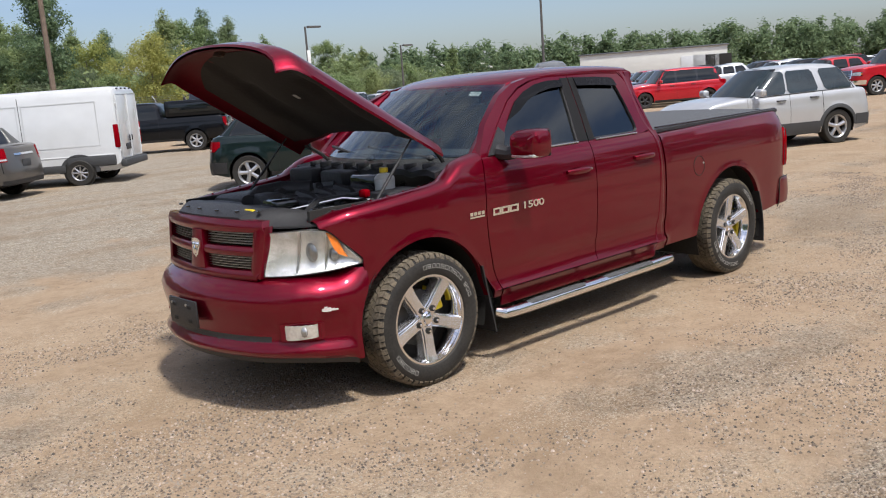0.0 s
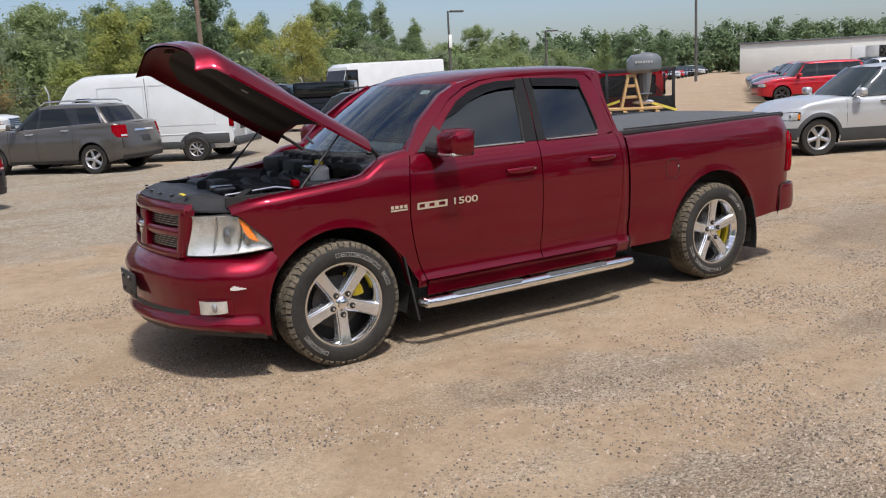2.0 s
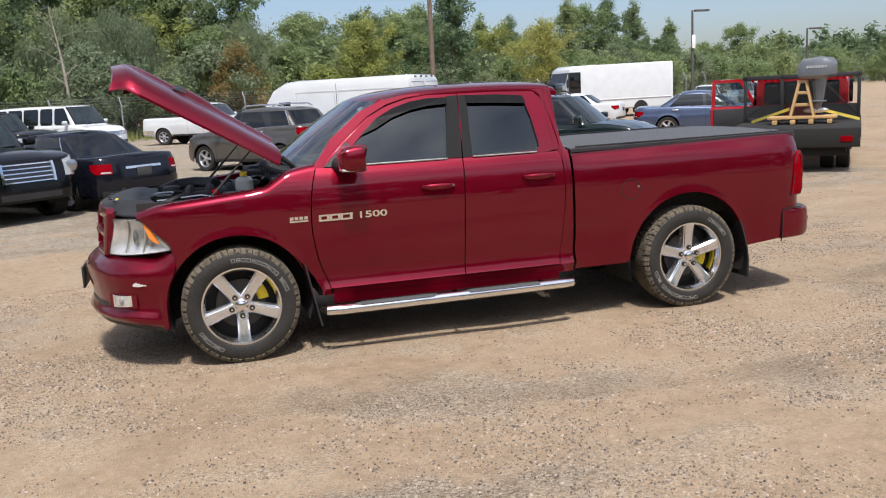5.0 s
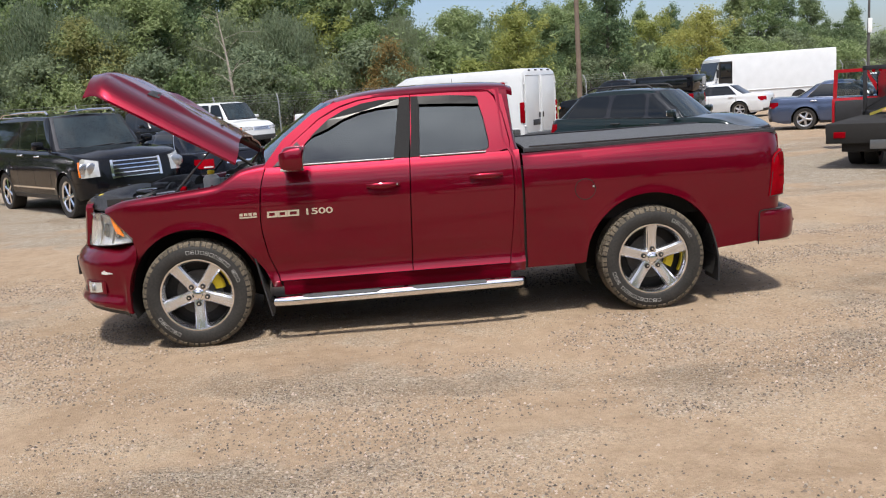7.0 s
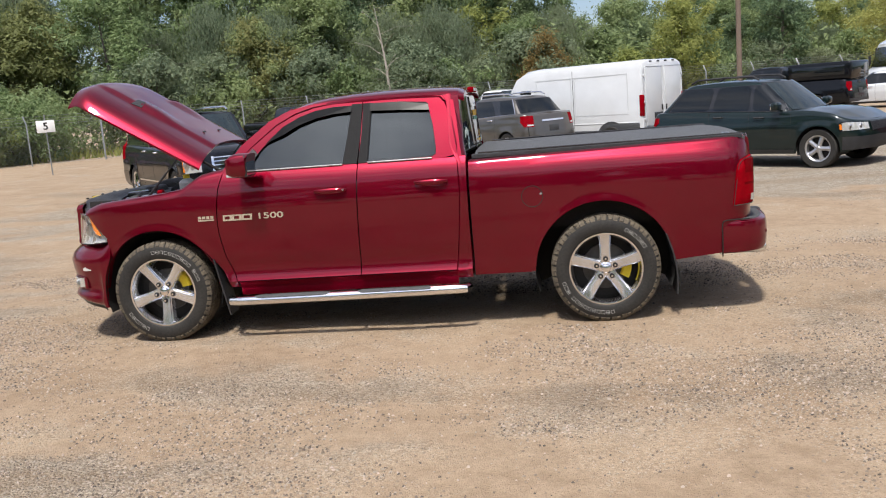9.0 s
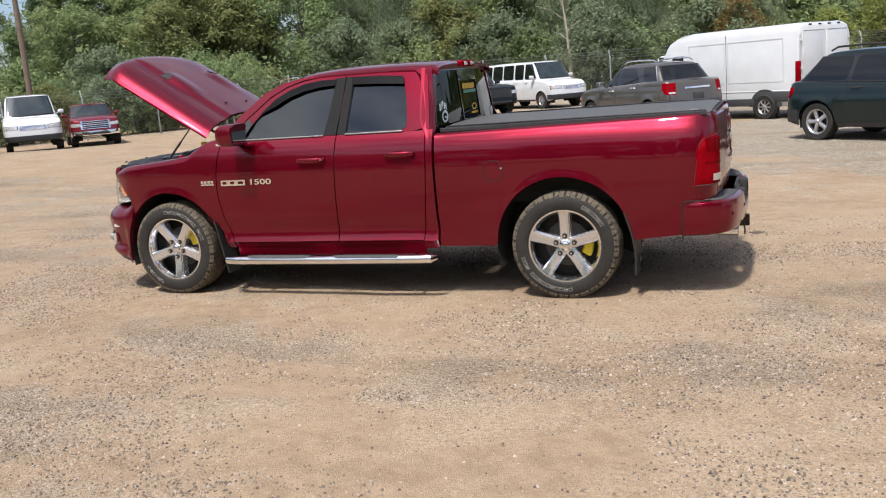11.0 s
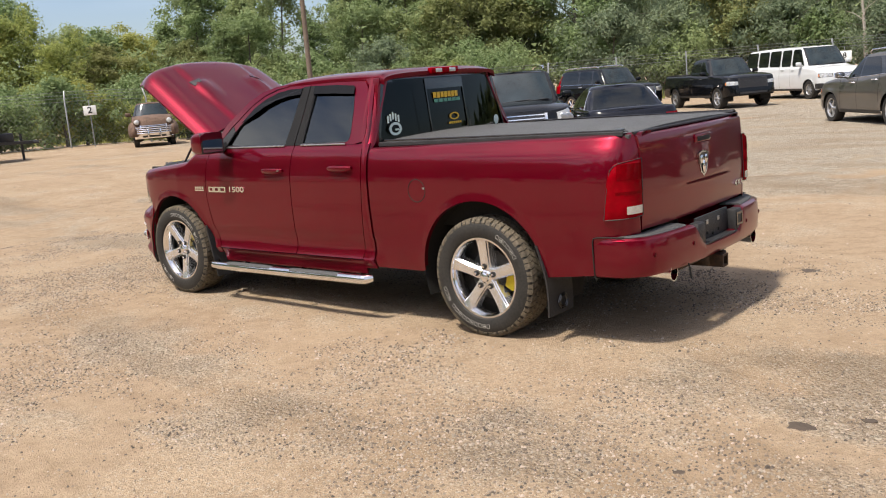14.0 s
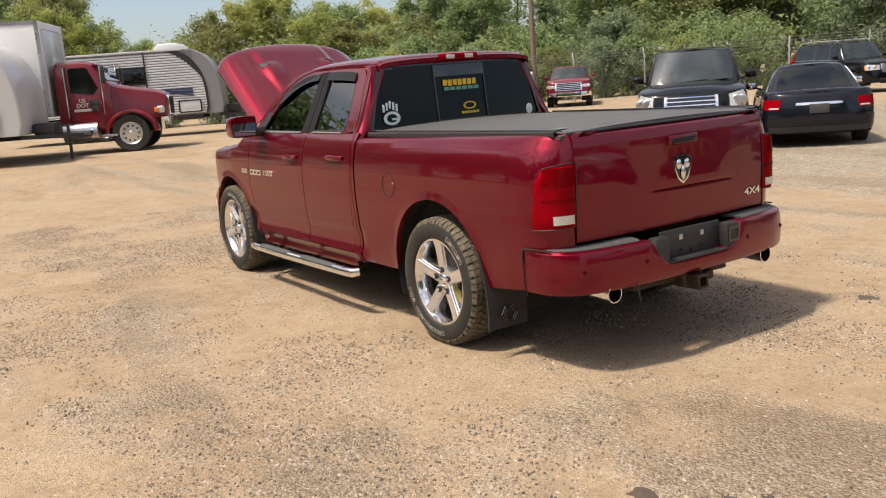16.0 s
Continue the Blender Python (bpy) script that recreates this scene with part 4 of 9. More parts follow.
if H_UP.z < 0:
    H_UP = -H_UP
us = [0, .02, .06, .12, .2, .28, .36, .44, .5, .56, .60, .63, .66, .70, .76, .82, .87, .91, .94, .965, .985, 1.0]
vs_ = [-1, -.985, -.96, -.92, -.84, -.74, -.64, -.58, -.555, -.53, -.505, -.48, -.455, -.43, -.40, -.34, -.28, -.2, -.1, 0]
vs_ = vs_ + [-v for v in reversed(vs_[:-1])]
bm = bmesh.new()
add_slab(bm, [[hood_pt(u, v) for v in vs_] for u in us], lambda p: -H_UP * .016)
hood = part("hood", bm, CHERRY, truck, "raised cherry hood with two vents")
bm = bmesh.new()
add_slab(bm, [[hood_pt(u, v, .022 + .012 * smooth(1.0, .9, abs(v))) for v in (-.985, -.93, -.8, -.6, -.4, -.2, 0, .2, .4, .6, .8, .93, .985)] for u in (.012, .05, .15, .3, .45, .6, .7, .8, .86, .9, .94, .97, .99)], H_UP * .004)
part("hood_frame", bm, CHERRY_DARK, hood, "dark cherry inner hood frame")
bm = bmesh.new()
grid = []
for v in steps(-1, 1, 40):
    vv = v * .90
    e0, e1 = .035 + .05 * abs(v) ** 4, .885 - .045 * v * v - .10 * abs(v) ** 6
    grid.append([hood_pt(lerp(e0, e1, q), vv, .038 + (.030 * math.sin(math.pi * q) * (.55 + .45 * math.cos(vv * 7)) + .010 * math.sin(11 * q + 5 * vv) * math.sin(math.pi * q) + .012) * (1 - abs(v) ** 6) * math.sin(math.pi * min(1, .04 + q)) ** .3) for q in steps(0, 1, 24)])
add_slab(bm, grid, H_UP * .012)
liner = part("hood_liner", bm, FELT, hood, "black felt hood liner")
bm = bmesh.new()
add_box(bm, (0, 0, 0), (.05, .035, .002))
tag = part("liner_label", bm, WHITE_LETTER, liner)
tag.matrix_basis = Matrix.Translation(hood_pt(.52, -.12, .092)) @ Matrix.Rotation(radians(31), 4, "Y")
bm = bmesh.new()
add_ring(bm, [hood_pt(.93 + .022 * math.sin(a), .0 + .06 * math.cos(a), .055) for a in (2 * math.pi * k / 10 for k in range(10))], [hood_pt(.93 + .010 * math.sin(a), .03 * math.cos(a), .055) for a in (2 * math.pi * k / 10 for k in range(10))], -H_UP * .03)
part("hood_latch", bm, IRON, hood)
for s in (-1, 1):
    bm = bmesh.new()
    c0, c1 = hood_pt(.66, s * .40, -.004), hood_pt(.66, s * .545, -.004)
    c2, c3 = hood_pt(.585, s * .545, -.004), hood_pt(.595, s * .44, -.004)
    add_poly(bm, [c0, c1, c2, c3], H_UP * .005)
    part("hood_vent", bm, BLACK, hood, "black vent slot")
    bm = bmesh.new()
    foot = Vector((-.15, s * .74, 1.16))
    add_tube(bm, [hood_pt(.15, s * .90, .05), foot], .006, 8)
    add_tube(bm, [lerp(hood_pt(.15, s * .90, .05), foot, .45), foot], .010, 8)
    part("hood_strut", bm, BLACK, truck)
    bm = bmesh.new()
    add_tube(bm, [hood_pt(.02, s * .88, .03), (.46, s * .66, 1.36), (.52, s * .64, 1.30)], .014, 6)
    part("hood_hinge", bm, DARK, truck)
for v, u in ((-.22, .17), (.22, .17)):
    bm = bmesh.new()
    add_ball(bm, hood_pt(u, v, -.006), (.018, .012, .008), 8, 6)
    part("washer_jet", bm, BLACK, hood)

# ---- engine bay ----
for nm, c_, d_ in (("bay_floor", (.10, 0, .92), (1.15, 1.50, .06)), ("firewall", (.64, 0, 1.12), (.06, 1.60, .46)), ("inner_wing", (-.05, -.74, 1.02), (1.2, .03, .30)), ("inner_wing", (-.05, .74, 1.02), (1.2, .03, .30)), ("radiator", (-.78, 0, .98), (.06, 1.1, .26)), ("skid_plate", (-.25, 0, .44), (1.0, 1.20, .03))):
    bm = bmesh.new()
    add_box(bm, c_, d_, bevel=.006)
    part(nm, bm, DARK, truck)
# radiator cover over the front
bm = bmesh.new()
grid = []
for u in steps(0, 1, 10):
    row = []
    for v in steps(-1, 1, 24):
        xc_ = lerp(-.90, -.52, u)
        y = v * min(.80 if xc_ < -.60 else .77, W_FRONT(xc_) - .025)
        x = lerp(grille_x(min(.58, abs(y)), 1.12) + .01, -.52 + .05 * math.sin(5 * v), u)
        drape = smooth(.70, 1.0, abs(v)) * (1 - smooth(.55, .95, u))
        row.append(Vector((x, y, lerp(1.150 + .035 * math.sin(math.pi * min(1, u * 1.2)) + .010 * math.sin(7 * v + 3 * u) * u, 1.092, drape))))
    grid.append(row)
add_slab(bm, grid, (0, 0, -.012))
cover = part("radiator_cover", bm, BLACK, truck, "black plastic radiator cover")
for y in (-.48, -.3, -.1, .12, .32, .5):
    bm = bmesh.new()
    add_lathe(bm, [(.001, .0), (.013, .0), (.013, .010), (.0, .012)], 10)
    bmesh.ops.rotate(bm, verts=bm.verts, matrix=Matrix.Rotation(radians(90), 3, "X"))
    bmesh.ops.translate(bm, verts=bm.verts, vec=(grille_x(y, 1.12) + .06, y, 1.170))
    part("clip", bm, BLACK_GLOSS, cover)
bm = bmesh.new()
add_box(bm, (-.80, -.36, 1.172), (.025, .10, .022), pose(0, 0, 0), bevel=.008)
part("latch_handle", bm, YELLOW, cover, "yellow latch handle")
bm = bmesh.new()
add_box(bm, (-.05, 0, 1.13), (.62, .62, .10), bevel=.04)
part("engine_cover", bm, BLACK, truck, "black ribbed engine cover")
for k in range(4):
    for s in (-1, 1):
        bm = bmesh.new()
        add_tube(bm, [(-.28 + .15 * k, s * .10, 1.19), (-.28 + .15 * k, s * .26, 1.17), (-.28 + .15 * k, s * .36, 1.10)], .035, 8)
        part("intake_runner", bm, BLACK, truck)

bm = bmesh.new()
add_tube(bm, [(-.50, .15, 1.15), (-.38, .22, 1.19), (-.22, .20, 1.20), (-.08, .05, 1.19)], .06, 12)
add_box(bm, (-.16, .52, 1.075), (.62, .42, .20), bevel=.05)
part("air_box", bm, BLACK, truck)
bm = bmesh.new()
add_tube(bm, [(-.55, -.52, 1.10), (-.35, -.40, 1.17), (-.12, -.36, 1.16), (.18, -.30, 1.15)], .022, 8)
add_tube(bm, [(-.58, -.30, 1.12), (-.40, -.12, 1.18), (-.15, -.15, 1.17)], .016, 8)
add_tube(bm, [(-.2, -.6, 1.12), (.1, -.55, 1.17), (.4, -.35, 1.18)], .012, 6)
part("hose", bm, BLACK, truck)
bm = bmesh.new()
add_tube(bm, [(-.52, -.36, 1.14), (-.20, -.46, 1.17), (.02, -.60, 1.13)], .009, 8)
part("coolant_pipe", bm, STEEL, truck)
bm = bmesh.new()
add_box(bm, (.10, -.62, 1.09), (.30, .22, .20), bevel=.02)
part("battery", bm, BLACK, truck)
bm = bmesh.new()
add_box(bm, (-.10, -.56, 1.19), (.05, .07, .05), pose(0, 0, 0), bevel=.015)
part("battery_terminal", bm, RED_LENS, truck, "red terminal cap")
MILK = material("milky_plastic", (0.50, 0.52, 0.50), 0.4, var=0.15)
bm = bmesh.new()
add_lathe(bm, [(.0, -.08), (.055, -.08), (.066, -.05), (.066, .03), (.045, .055), (.02, .06), (.02, .075)], 18)
bmesh.ops.rotate(bm, verts=bm.verts, matrix=Matrix.Rotation(radians(90), 3, "X"))
bmesh.ops.translate(bm, verts=bm.verts, vec=(.115, -.50, 1.23))
tank = part("fluid_reservoir", bm, MILK, truck, "milky reservoir with yellow cap")
bm = bmesh.new()
add_tube(bm, [(.115, -.50, 1.295), (.115, -.50, 1.325)], .028, 12)
part("cap", bm, YELLOW, tank)
bm = bmesh.new()
grid = [[Vector((lerp(.30, .52, u) + .16 * v * v * u, v * .78, 1.285 + .05 * u + .012 * math.sin(20 * v) * (1 - u))) for v in steps(-1, 1, 20)] for u in steps(0, 1, 4)]
add_slab(bm, grid, (0, 0, -.04))
part("cowl_tray", bm, BLACK, truck, "black plastic cowl under windscreen")
for k in range(9):
    bm = bmesh.new()
    y = -.64 + .16 * k
    add_box(bm, (.33 + .12 * y * y, y, 1.30), (.10, .03, .05), bevel=.01)
    part("cowl_rib", bm, BLACK, truck)
for k, (x, y, z, a, b, c) in enumerate(((-.45, -.22, 1.13, .16, .22, .12), (-.42, .05, 1.14, .14, .20, .14), (.22, -.20, 1.19, .14, .26, .14), (.22, .18, 1.20, .16, .30, .16), (-.40, -.60, 1.09, .22, .16, .12), (.34, .55, 1.22, .20, .26, .14))):
    bm = bmesh.new()
    add_box(bm, (x, y, z), (a, b, c), Matrix.Rotation(radians(6 * (k % 3 - 1)), 4, "Z"), bevel=.025)
    part("engine_accessory", bm, BLACK if k % 2 else BLACK_GLOSS, truck)
for y0, y1 in ((-.55, .08), (.02, .62)):
    bm = bmesh.new()
    add_tube(bm, [(.42 + .2 * y0 * y0, y0, 1.345), (.45, (y0 + y1) / 2, 1.385), (.46 + .2 * y1 * y1, y1, 1.415)], .011, 6)
    add_ball(bm, (.42 + .2 * y0 * y0, y0, 1.345), (.03, .03, .02), 8, 6)
    part("wiper", bm, BLACK, truck)
# ribbed inner fender rail
for s in (-1, 1):
    for k in range(9):
        x = -.52 + .085 * k
        bm = bmesh.new()
        w = side_w(x, FENDER_TOP(x) - .045)
        add_box(bm, (x, s * (w - .145), FENDER_TOP(x) - .040), (.055, .05, .012), bevel=.004)
        part("rail_rib", bm, CHERRY, truck)

# ---- wheels ----
POLISHED = material("polished_alloy", (0.74, 0.75, 0.77), 0.12, 0.86, coat=0.2, var=0.06, scale=12)
DISC = material("dull_brake_steel", (0.07, 0.068, 0.065), 0.5, 0.8, var=0.25, scale=20)


def wheel_mesh():
    """Builds one wheel at the origin with its face towards -y; returns its parts."""
    bm = bmesh.new()
    add_lathe(bm, [(.276, -.104), (.2815, -.115), (.2800, -.1195), (.2740, -.1205), (.2665, -.1180), (.2625, -.110), (.258, -.098), (.250, -.088), (.243, -.050), (.236, .0), (.240, .09), (.262, .105)], 80)
    rim = part("wheel", bm, CHROME, truck, "chrome five-spoke wheel with all-terrain tyre")
    bm = bmesh.new()
    add_lathe(bm, [(.262, -.100), (.2765, -.112), (.2835, -.122), (.288, -.1285), (.300, -.133), (.322, -.1375), (.350, -.137), (.372, -.131), (.390, -.121), (.401, -.106), (.404, -.08), (.405, 0), (.404, .08), (.401, .106), (.390, .121), (.350, .137), (.31, .135), (.262, .104)], 72)
    part("tyre", bm, RUBBER, rim)
    bm = bmesh.new()
    n = 58
    for k in range(n):
        a0 = 2 * math.pi * k / n
        for row, (y0, y1, ph, sk) in enumerate(((-.112, -.070, 0, .25), (-.064, -.024, .5, -.5), (-.018, .018, .1, .4), (.024, .064, .6, -.5), (.070, .112, .3, .25))):
            da = 2 * math.pi / n
            b0, b1 = a0 + da * ph + da * .09, a0 + da * ph + da * .91
            tw = sk * da * .5
            top, bot = .4165, .400
            q = []
            for r in (bot, top):
                for y, sgn in ((y0, -1), (y1, 1)):
                    for b in (b0, b1):
                        rr = r - (.006 if r == top and ((row == 0 and sgn < 0) or (row == 4 and sgn > 0)) else 0)
                        q.append(bm.verts.new((rr * math.cos(b + tw * sgn), y, rr * math.sin(b + tw * sgn))))
            for f in ((4, 5, 7, 6), (0, 4, 6, 2), (1, 3, 7, 5), (0, 1, 5, 4), (2, 6, 7, 3)):
                bm.faces.new([q[i] for i in f])
        # shoulder lugs running onto the sidewall
        b0, b1 = a0 + da * .08, a0 + da * (.92 if k % 2 else .70)
        for sgn in (-1, 1):
            q = [bm.verts.new((r * math.cos(b), sgn * y, r * math.sin(b))) for r, y in ((.4105, .112), (.398, .1215), (.380 if k % 2 else .388, .1295)) for b in (b0, b1)]
            bm.faces.new((q[0], q[1], q[3], q[2]))
            bm.faces.new((q[2], q[3], q[5], q[4]))
            w = [bm.verts.new((.376 * math.cos(b), sgn * .126, .376 * math.sin(b))) for b in (b0, b1)]
            bm.faces.new((q[4], q[5], w[1], w[0]))
    part("tread", bm, TREAD, rim, "dusty all-terrain tread blocks", angle=0)
    for k in range(5):
        a = radians(-90 + 72 * k)
        bm = bmesh.new()
        rows = []
        for r, hw, y in ((.036, .036, -.076), (.070, .0370, -.081), (.10, .0340, -.085), (.15, .0345, -.091), (.205, .0365, -.098), (.240, .0390, -.104), (.256, .0410, -.108), (.266, .0440, -.110)):
            rows.append([Vector((r * math.cos(a) - t * math.sin(a), yy, r * math.sin(a) + t * math.cos(a))) for t, yy in ((-hw - .009, y + .052), (-hw - .006, y + .016), (-hw - .001, y + .011), (-hw + .001, y + .001), (-hw + .005, y - .003), (-hw * .5, y - .004), (0, y - .0045), (hw * .5, y - .004), (hw - .005, y - .003), (hw - .001, y + .001), (hw + .001, y + .011), (hw + .006, y + .016), (hw + .009, y + .052))])
        add_slab(bm, rows, (0, .03, 0))
        part("spoke", bm, POLISHED, rim, angle=24)
        # raised dark disc paints the shade of the hollow round the nut
        bm = bmesh.new()
        c = Vector((.074 * math.cos(a), 0, .074 * math.sin(a)))
        add_lathe(bm, [(.019, -.060), (.019, -.0945), (.014, -.0955), (.0, -.0945)], 14, c)
        part("nut_pocket", bm, DARK, rim)
        bm = bmesh.new()
        add_lathe(bm, [(.0, -.106), (.008, -.105), (.010, -.100), (.010, -.070)], 6, c)
        part("lug_nut", bm, CHROME, rim)
    bm = bmesh.new()
    add_lathe(bm, [(.0, -.108), (.020, -.106), (.031, -.100), (.036, -.088), (.050, -.080), (.05, -.03)], 28)
    cap = part("centre_cap", bm, SILVER_BADGE, rim)
    bm = bmesh.new()
    add_lathe(bm, [(.06, .0), (.175, .0), (.175, .028), (.06, .028)], 40)
    part("brake_disc", bm, DISC, rim)
    bm = bmesh.new()
    add_lathe(bm, [(.0, .03), (.238, .03), (.238, .045)], 40)
    part("brake_shield", bm, DARK, rim)
    # raised white outlines of the sidewall lettering, as plain frames
    bm = bmesh.new()

    def glyphs(a_start, count, gap_at=()):
        a = a_start
        for k in range(count):
            if k in gap_at:
                a -= radians(4.5)
            w, r0, r1 = radians(4.4), .322, .349
            o = [(r0, a), (r1, a), (r1, a - w), (r0, a - w)]
            i = [(r0 + .0020, a - radians(.36)), (r1 - .0020, a - radians(.36)), (r1 - .0020, a - w + radians(.36)), (r0 + .0020, a - w + radians(.36))]
            P = lambda r, t: Vector((r * math.cos(t), -.1385 + .8 * max(0, r - .34) * .1, r * math.sin(t)))
            add_ring(bm, [P(*q) for q in o], [P(*q) for q in i], (0, .004, 0))
            if k % 3 == 1:
                m_ = (r0 + r1) / 2
                add_ring(bm, [P(m_ - .003, a), P(m_ + .003, a), P(m_ + .003, a - w), P(m_ - .003, a - w)], [P(m_ - .001, a), P(m_ + .001, a), P(m_ + .001, a - w), P(m_ - .001, a - w)], (0, .004, 0))
            a -= radians(6.2)

    glyphs(radians(98), 13, (10,))
    tagged(part("sidewall_mark", bm, WHITE_LETTER, rim, "raised white sidewall outlines", angle=0), kind="stuff")
    bm = bmesh.new()
    glyphs(radians(243), 6)
    tagged(part("sidewall_mark", bm, WHITE_LETTER, rim, "raised white sidewall outlines", angle=0), kind="stuff")
    return rim


rim0 = wheel_mesh()
spots = [(0, -.8635, 0, 0), (AX_R, -.8635, 180, 0), (0, .8635, 40, 180), (AX_R, .8635, 100, 180)]
rim0.matrix_basis = pose(0, -.8635, .412)
for x, y, spin, turn in spots[1:]:
    copy_thing(rim0, Matrix.Translation((x, y, .412)) @ Matrix.Rotation(radians(turn), 4, "Z") @ Matrix.Rotation(radians(spin), 4, "Y"))
for x, a0, a1 in ((0, 8, 66), (AX_R, -30, 22)):
    for s in (-1, 1):
        bm = bmesh.new()
        add_lathe(bm, [(.125, s * .875), (.125, s * .835), (.200, s * .835), (.200, s * .875), (.187, s * .885), (.14, s * .885), (.125, s * .875)], 14, (x, 0, .412), radians(a0), radians(a1))
        part("brake_caliper", bm, YELLOW, truck, "yellow painted brake caliper")

# ---- mud flaps, running boards ----
for s in (-1, 1):
    for nm, top, bot, x in (("front_mud_flap", .66, .20, .46), ("rear_mud_flap", .66, .19, 4.02)):
        bm = bmesh.new()
        h0, h1 = (.80, .985) if x < 1 else (.70, .985)
        grid = []
        for k in range(9):
            t = k / 8
            z = lerp(top, bot, t)
            xx = x + (.09 * t if x < 1 else .07 * t + .03 * math.sin(math.pi * t))
            inner = lerp(h1 - .05, h0, smooth(0, .35, t))
            grid.append([Vector((xx, s * y, z)) for y in steps(inner, h1 + .005, 6)])
        add_slab(bm, grid, (.012, 0, 0))
        flap = part(nm, bm, BLACK, truck, "black moulded rubber mud flap")
        if x > 1:
            bm = bmesh.new()
            for r in (.060, .042):
                hexo = [(.086 + .014, .275 + r * .9 * math.sin(a), r * math.cos(a)) for a in (2 * math.pi * q / 6 for q in range(6))]
                add_tube(bm, [Vector((x + p[0], s * (.845 + p[2]), p[1])) for p in hexo + hexo[:1]], .005, 5, caps=False)
            part("flap_relief", bm, BLACK_GLOSS, flap)
    bm = bmesh.new()
    pts = [(.575, s * .985, .330), (.60, s * 1.035, .322), (.70, s * 1.045, .322), (1.6, s * 1.045, .324), (2.42, s * 1.045, .330), (2.49, s * 1.04, .331), (2.515, s * .99, .333)]
    add_tube(bm, pts, [.030, .036, .037, .037, .037, .036, .030], 16)
    board = part("running_board", bm, CHROME, truck, "chrome tube running board with pads")
    for xa, xb in ((.80, 1.42), (1.62, 2.28)):
        bm = bmesh.new()
        grid = []
        for u in steps(0, 1, 20):
            x = lerp(xa, xb, u)
            e = smooth(0, .12, u) * smooth(1, .88, u)
            grid.append([Vector((x, s * (1.045 + .040 * math.sin(a) * lerp(.8, 1, e)), .324 + (.037 + .006 * e) * math.cos(a))) for a in [radians(d) for d in (-80, -50, -20, 10, 38, 55)]])
        add_slab(bm, grid, (0, 0, -.004))
        part("step_pad", bm, PAD, board, "black ribbed step pad")
    for x in (.85, 1.6, 2.3):
        bm = bmesh.new()
        add_tube(bm, [(x, s * 1.03, .305), (x, s * .91, .300), (x, s * .80, .36)], .018, 6)
        part("bracket", bm, DARK, board)

MIRROR = material("dimmed_mirror", (0.42, 0.43, 0.45), 0.03, 1.0, var=0.04)
# ---- door mirrors, handles, badges, fuel door ----
for s in (-1, 1):
    bm = bmesh.new()
    rows = []
    for x, k in ((.735, .55), (.745, .82), (.765, .95), (.80, 1.0), (.87, 1.0), (.898, .992), (.906, .97)):
        row = []
        for j in range(16):
            a = 2 * math.pi * j / 16
            cy, cz = math.cos(a), math.sin(a)
            row.append(Vector((x + .02 * (cz > .5), s * (1.125 + .118 * k * math.copysign(abs(cy) ** .45, cy)), 1.405 + .093 * k * math.copysign(abs(cz) ** .5, cz))))
        rows.append(row)
    g = add_grid(bm, rows, wrap_v=True)
    bm.faces.new(g[0])
    bm.faces.new(list(reversed(g[-1])))
    mirror = part("door_mirror", bm, CHERRY, truck, "cherry door mirror on black foot")
    bm = bmesh.new()
    add_box(bm, (.902, s * 1.125, 1.405), (.016, .218, .168), bevel=.006)
    part("mirror_bezel", bm, BLACK, mirror)
    bm = bmesh.new()
    add_box(bm, (.9105, s * 1.125, 1.405), (.004, .196, .148))
    part("mirror_glass", bm, MIRROR, mirror, "mirror glass")
    bm = bmesh.new()
    add_box(bm, (.80, s * 1.13, 1.333), (.12, .19, .022), bevel=.008)
    part("turn_signal", bm, CLEAR_LENS, mirror)
    bm = bmesh.new()
    add_tube(bm, [(.80, s * 1.06, 1.36), (.79, s * .97, 1.348), (.76, s * .90, 1.36)], [.042, .046, .05], 10)
    part("mirror_foot", bm, BLACK, mirror)
    bm = bmesh.new()
    add_poly(bm, upper([(.66, 1.345), (.80, 1.345), (.885, 1.47), (.845, 1.515)], s, .010), (0, -s * .015, 0))
    part("sail_panel", bm, BLACK, truck)
    for x0, z0 in ((1.352, 1.152), (2.148, 1.168)):
        bm = bmesh.new()
        w = side_w(x0 + .12, z0)
        rows = []
        for u in steps(0, 1, 12):
            x = lerp(x0, x0 + .255, u)
            h = .021 * (math.sin(math.pi * min(max(u, .04), .96)) ** .25)
            o = w + .012 + .026 * math.sin(math.pi * u) ** .4
            row = []
            for j in range(10):
                a = 2 * math.pi * j / 10
                row.append(Vector((x, s * (o + .014 * math.cos(a)), z0 + h * math.sin(a))))
            rows.append(row)
        g = add_grid(bm, rows, wrap_v=True)
        bm.faces.new(g[0])
        bm.faces.new(list(reversed(g[-1])))
        handle = part("door_handle", bm, CHERRY, truck)
        # flat dark discs paint the shade of the hollow behind the handle
        bm = bmesh.new()
        add_lathe(bm, [(0, s * (w + .001)), (.03, s * (w + .001))], 16, (x0 + .10, 0, z0 - .004))
        add_lathe(bm, [(0, s * (w + .001)), (.03, s * (w + .001))], 16, (x0 + .14, 0, z0 - .004))
        part("handle_recess", bm, CHERRY_DARK, handle, angle=0)
        if x0 < 2:
            bm = bmesh.new()
            add_tube(bm, [(x0 + .235, s * (w + .03), z0 + .004), (x0 + .235, s * (w + .048), z0 + .004)], .008, 8)
            part("lock", bm, STEEL, handle)
bm = bmesh.new()
ringp = []
for k in range(29):
    a = 2 * math.pi * k / 28
    x, z = 3.042 + .080 * math.cos(a), 1.005 + .080 * math.sin(a)
    ringp.append(Vector((x, -side_w(x, z) - .0005, z)))
add_tube(bm, ringp, .0028, 5, caps=False)
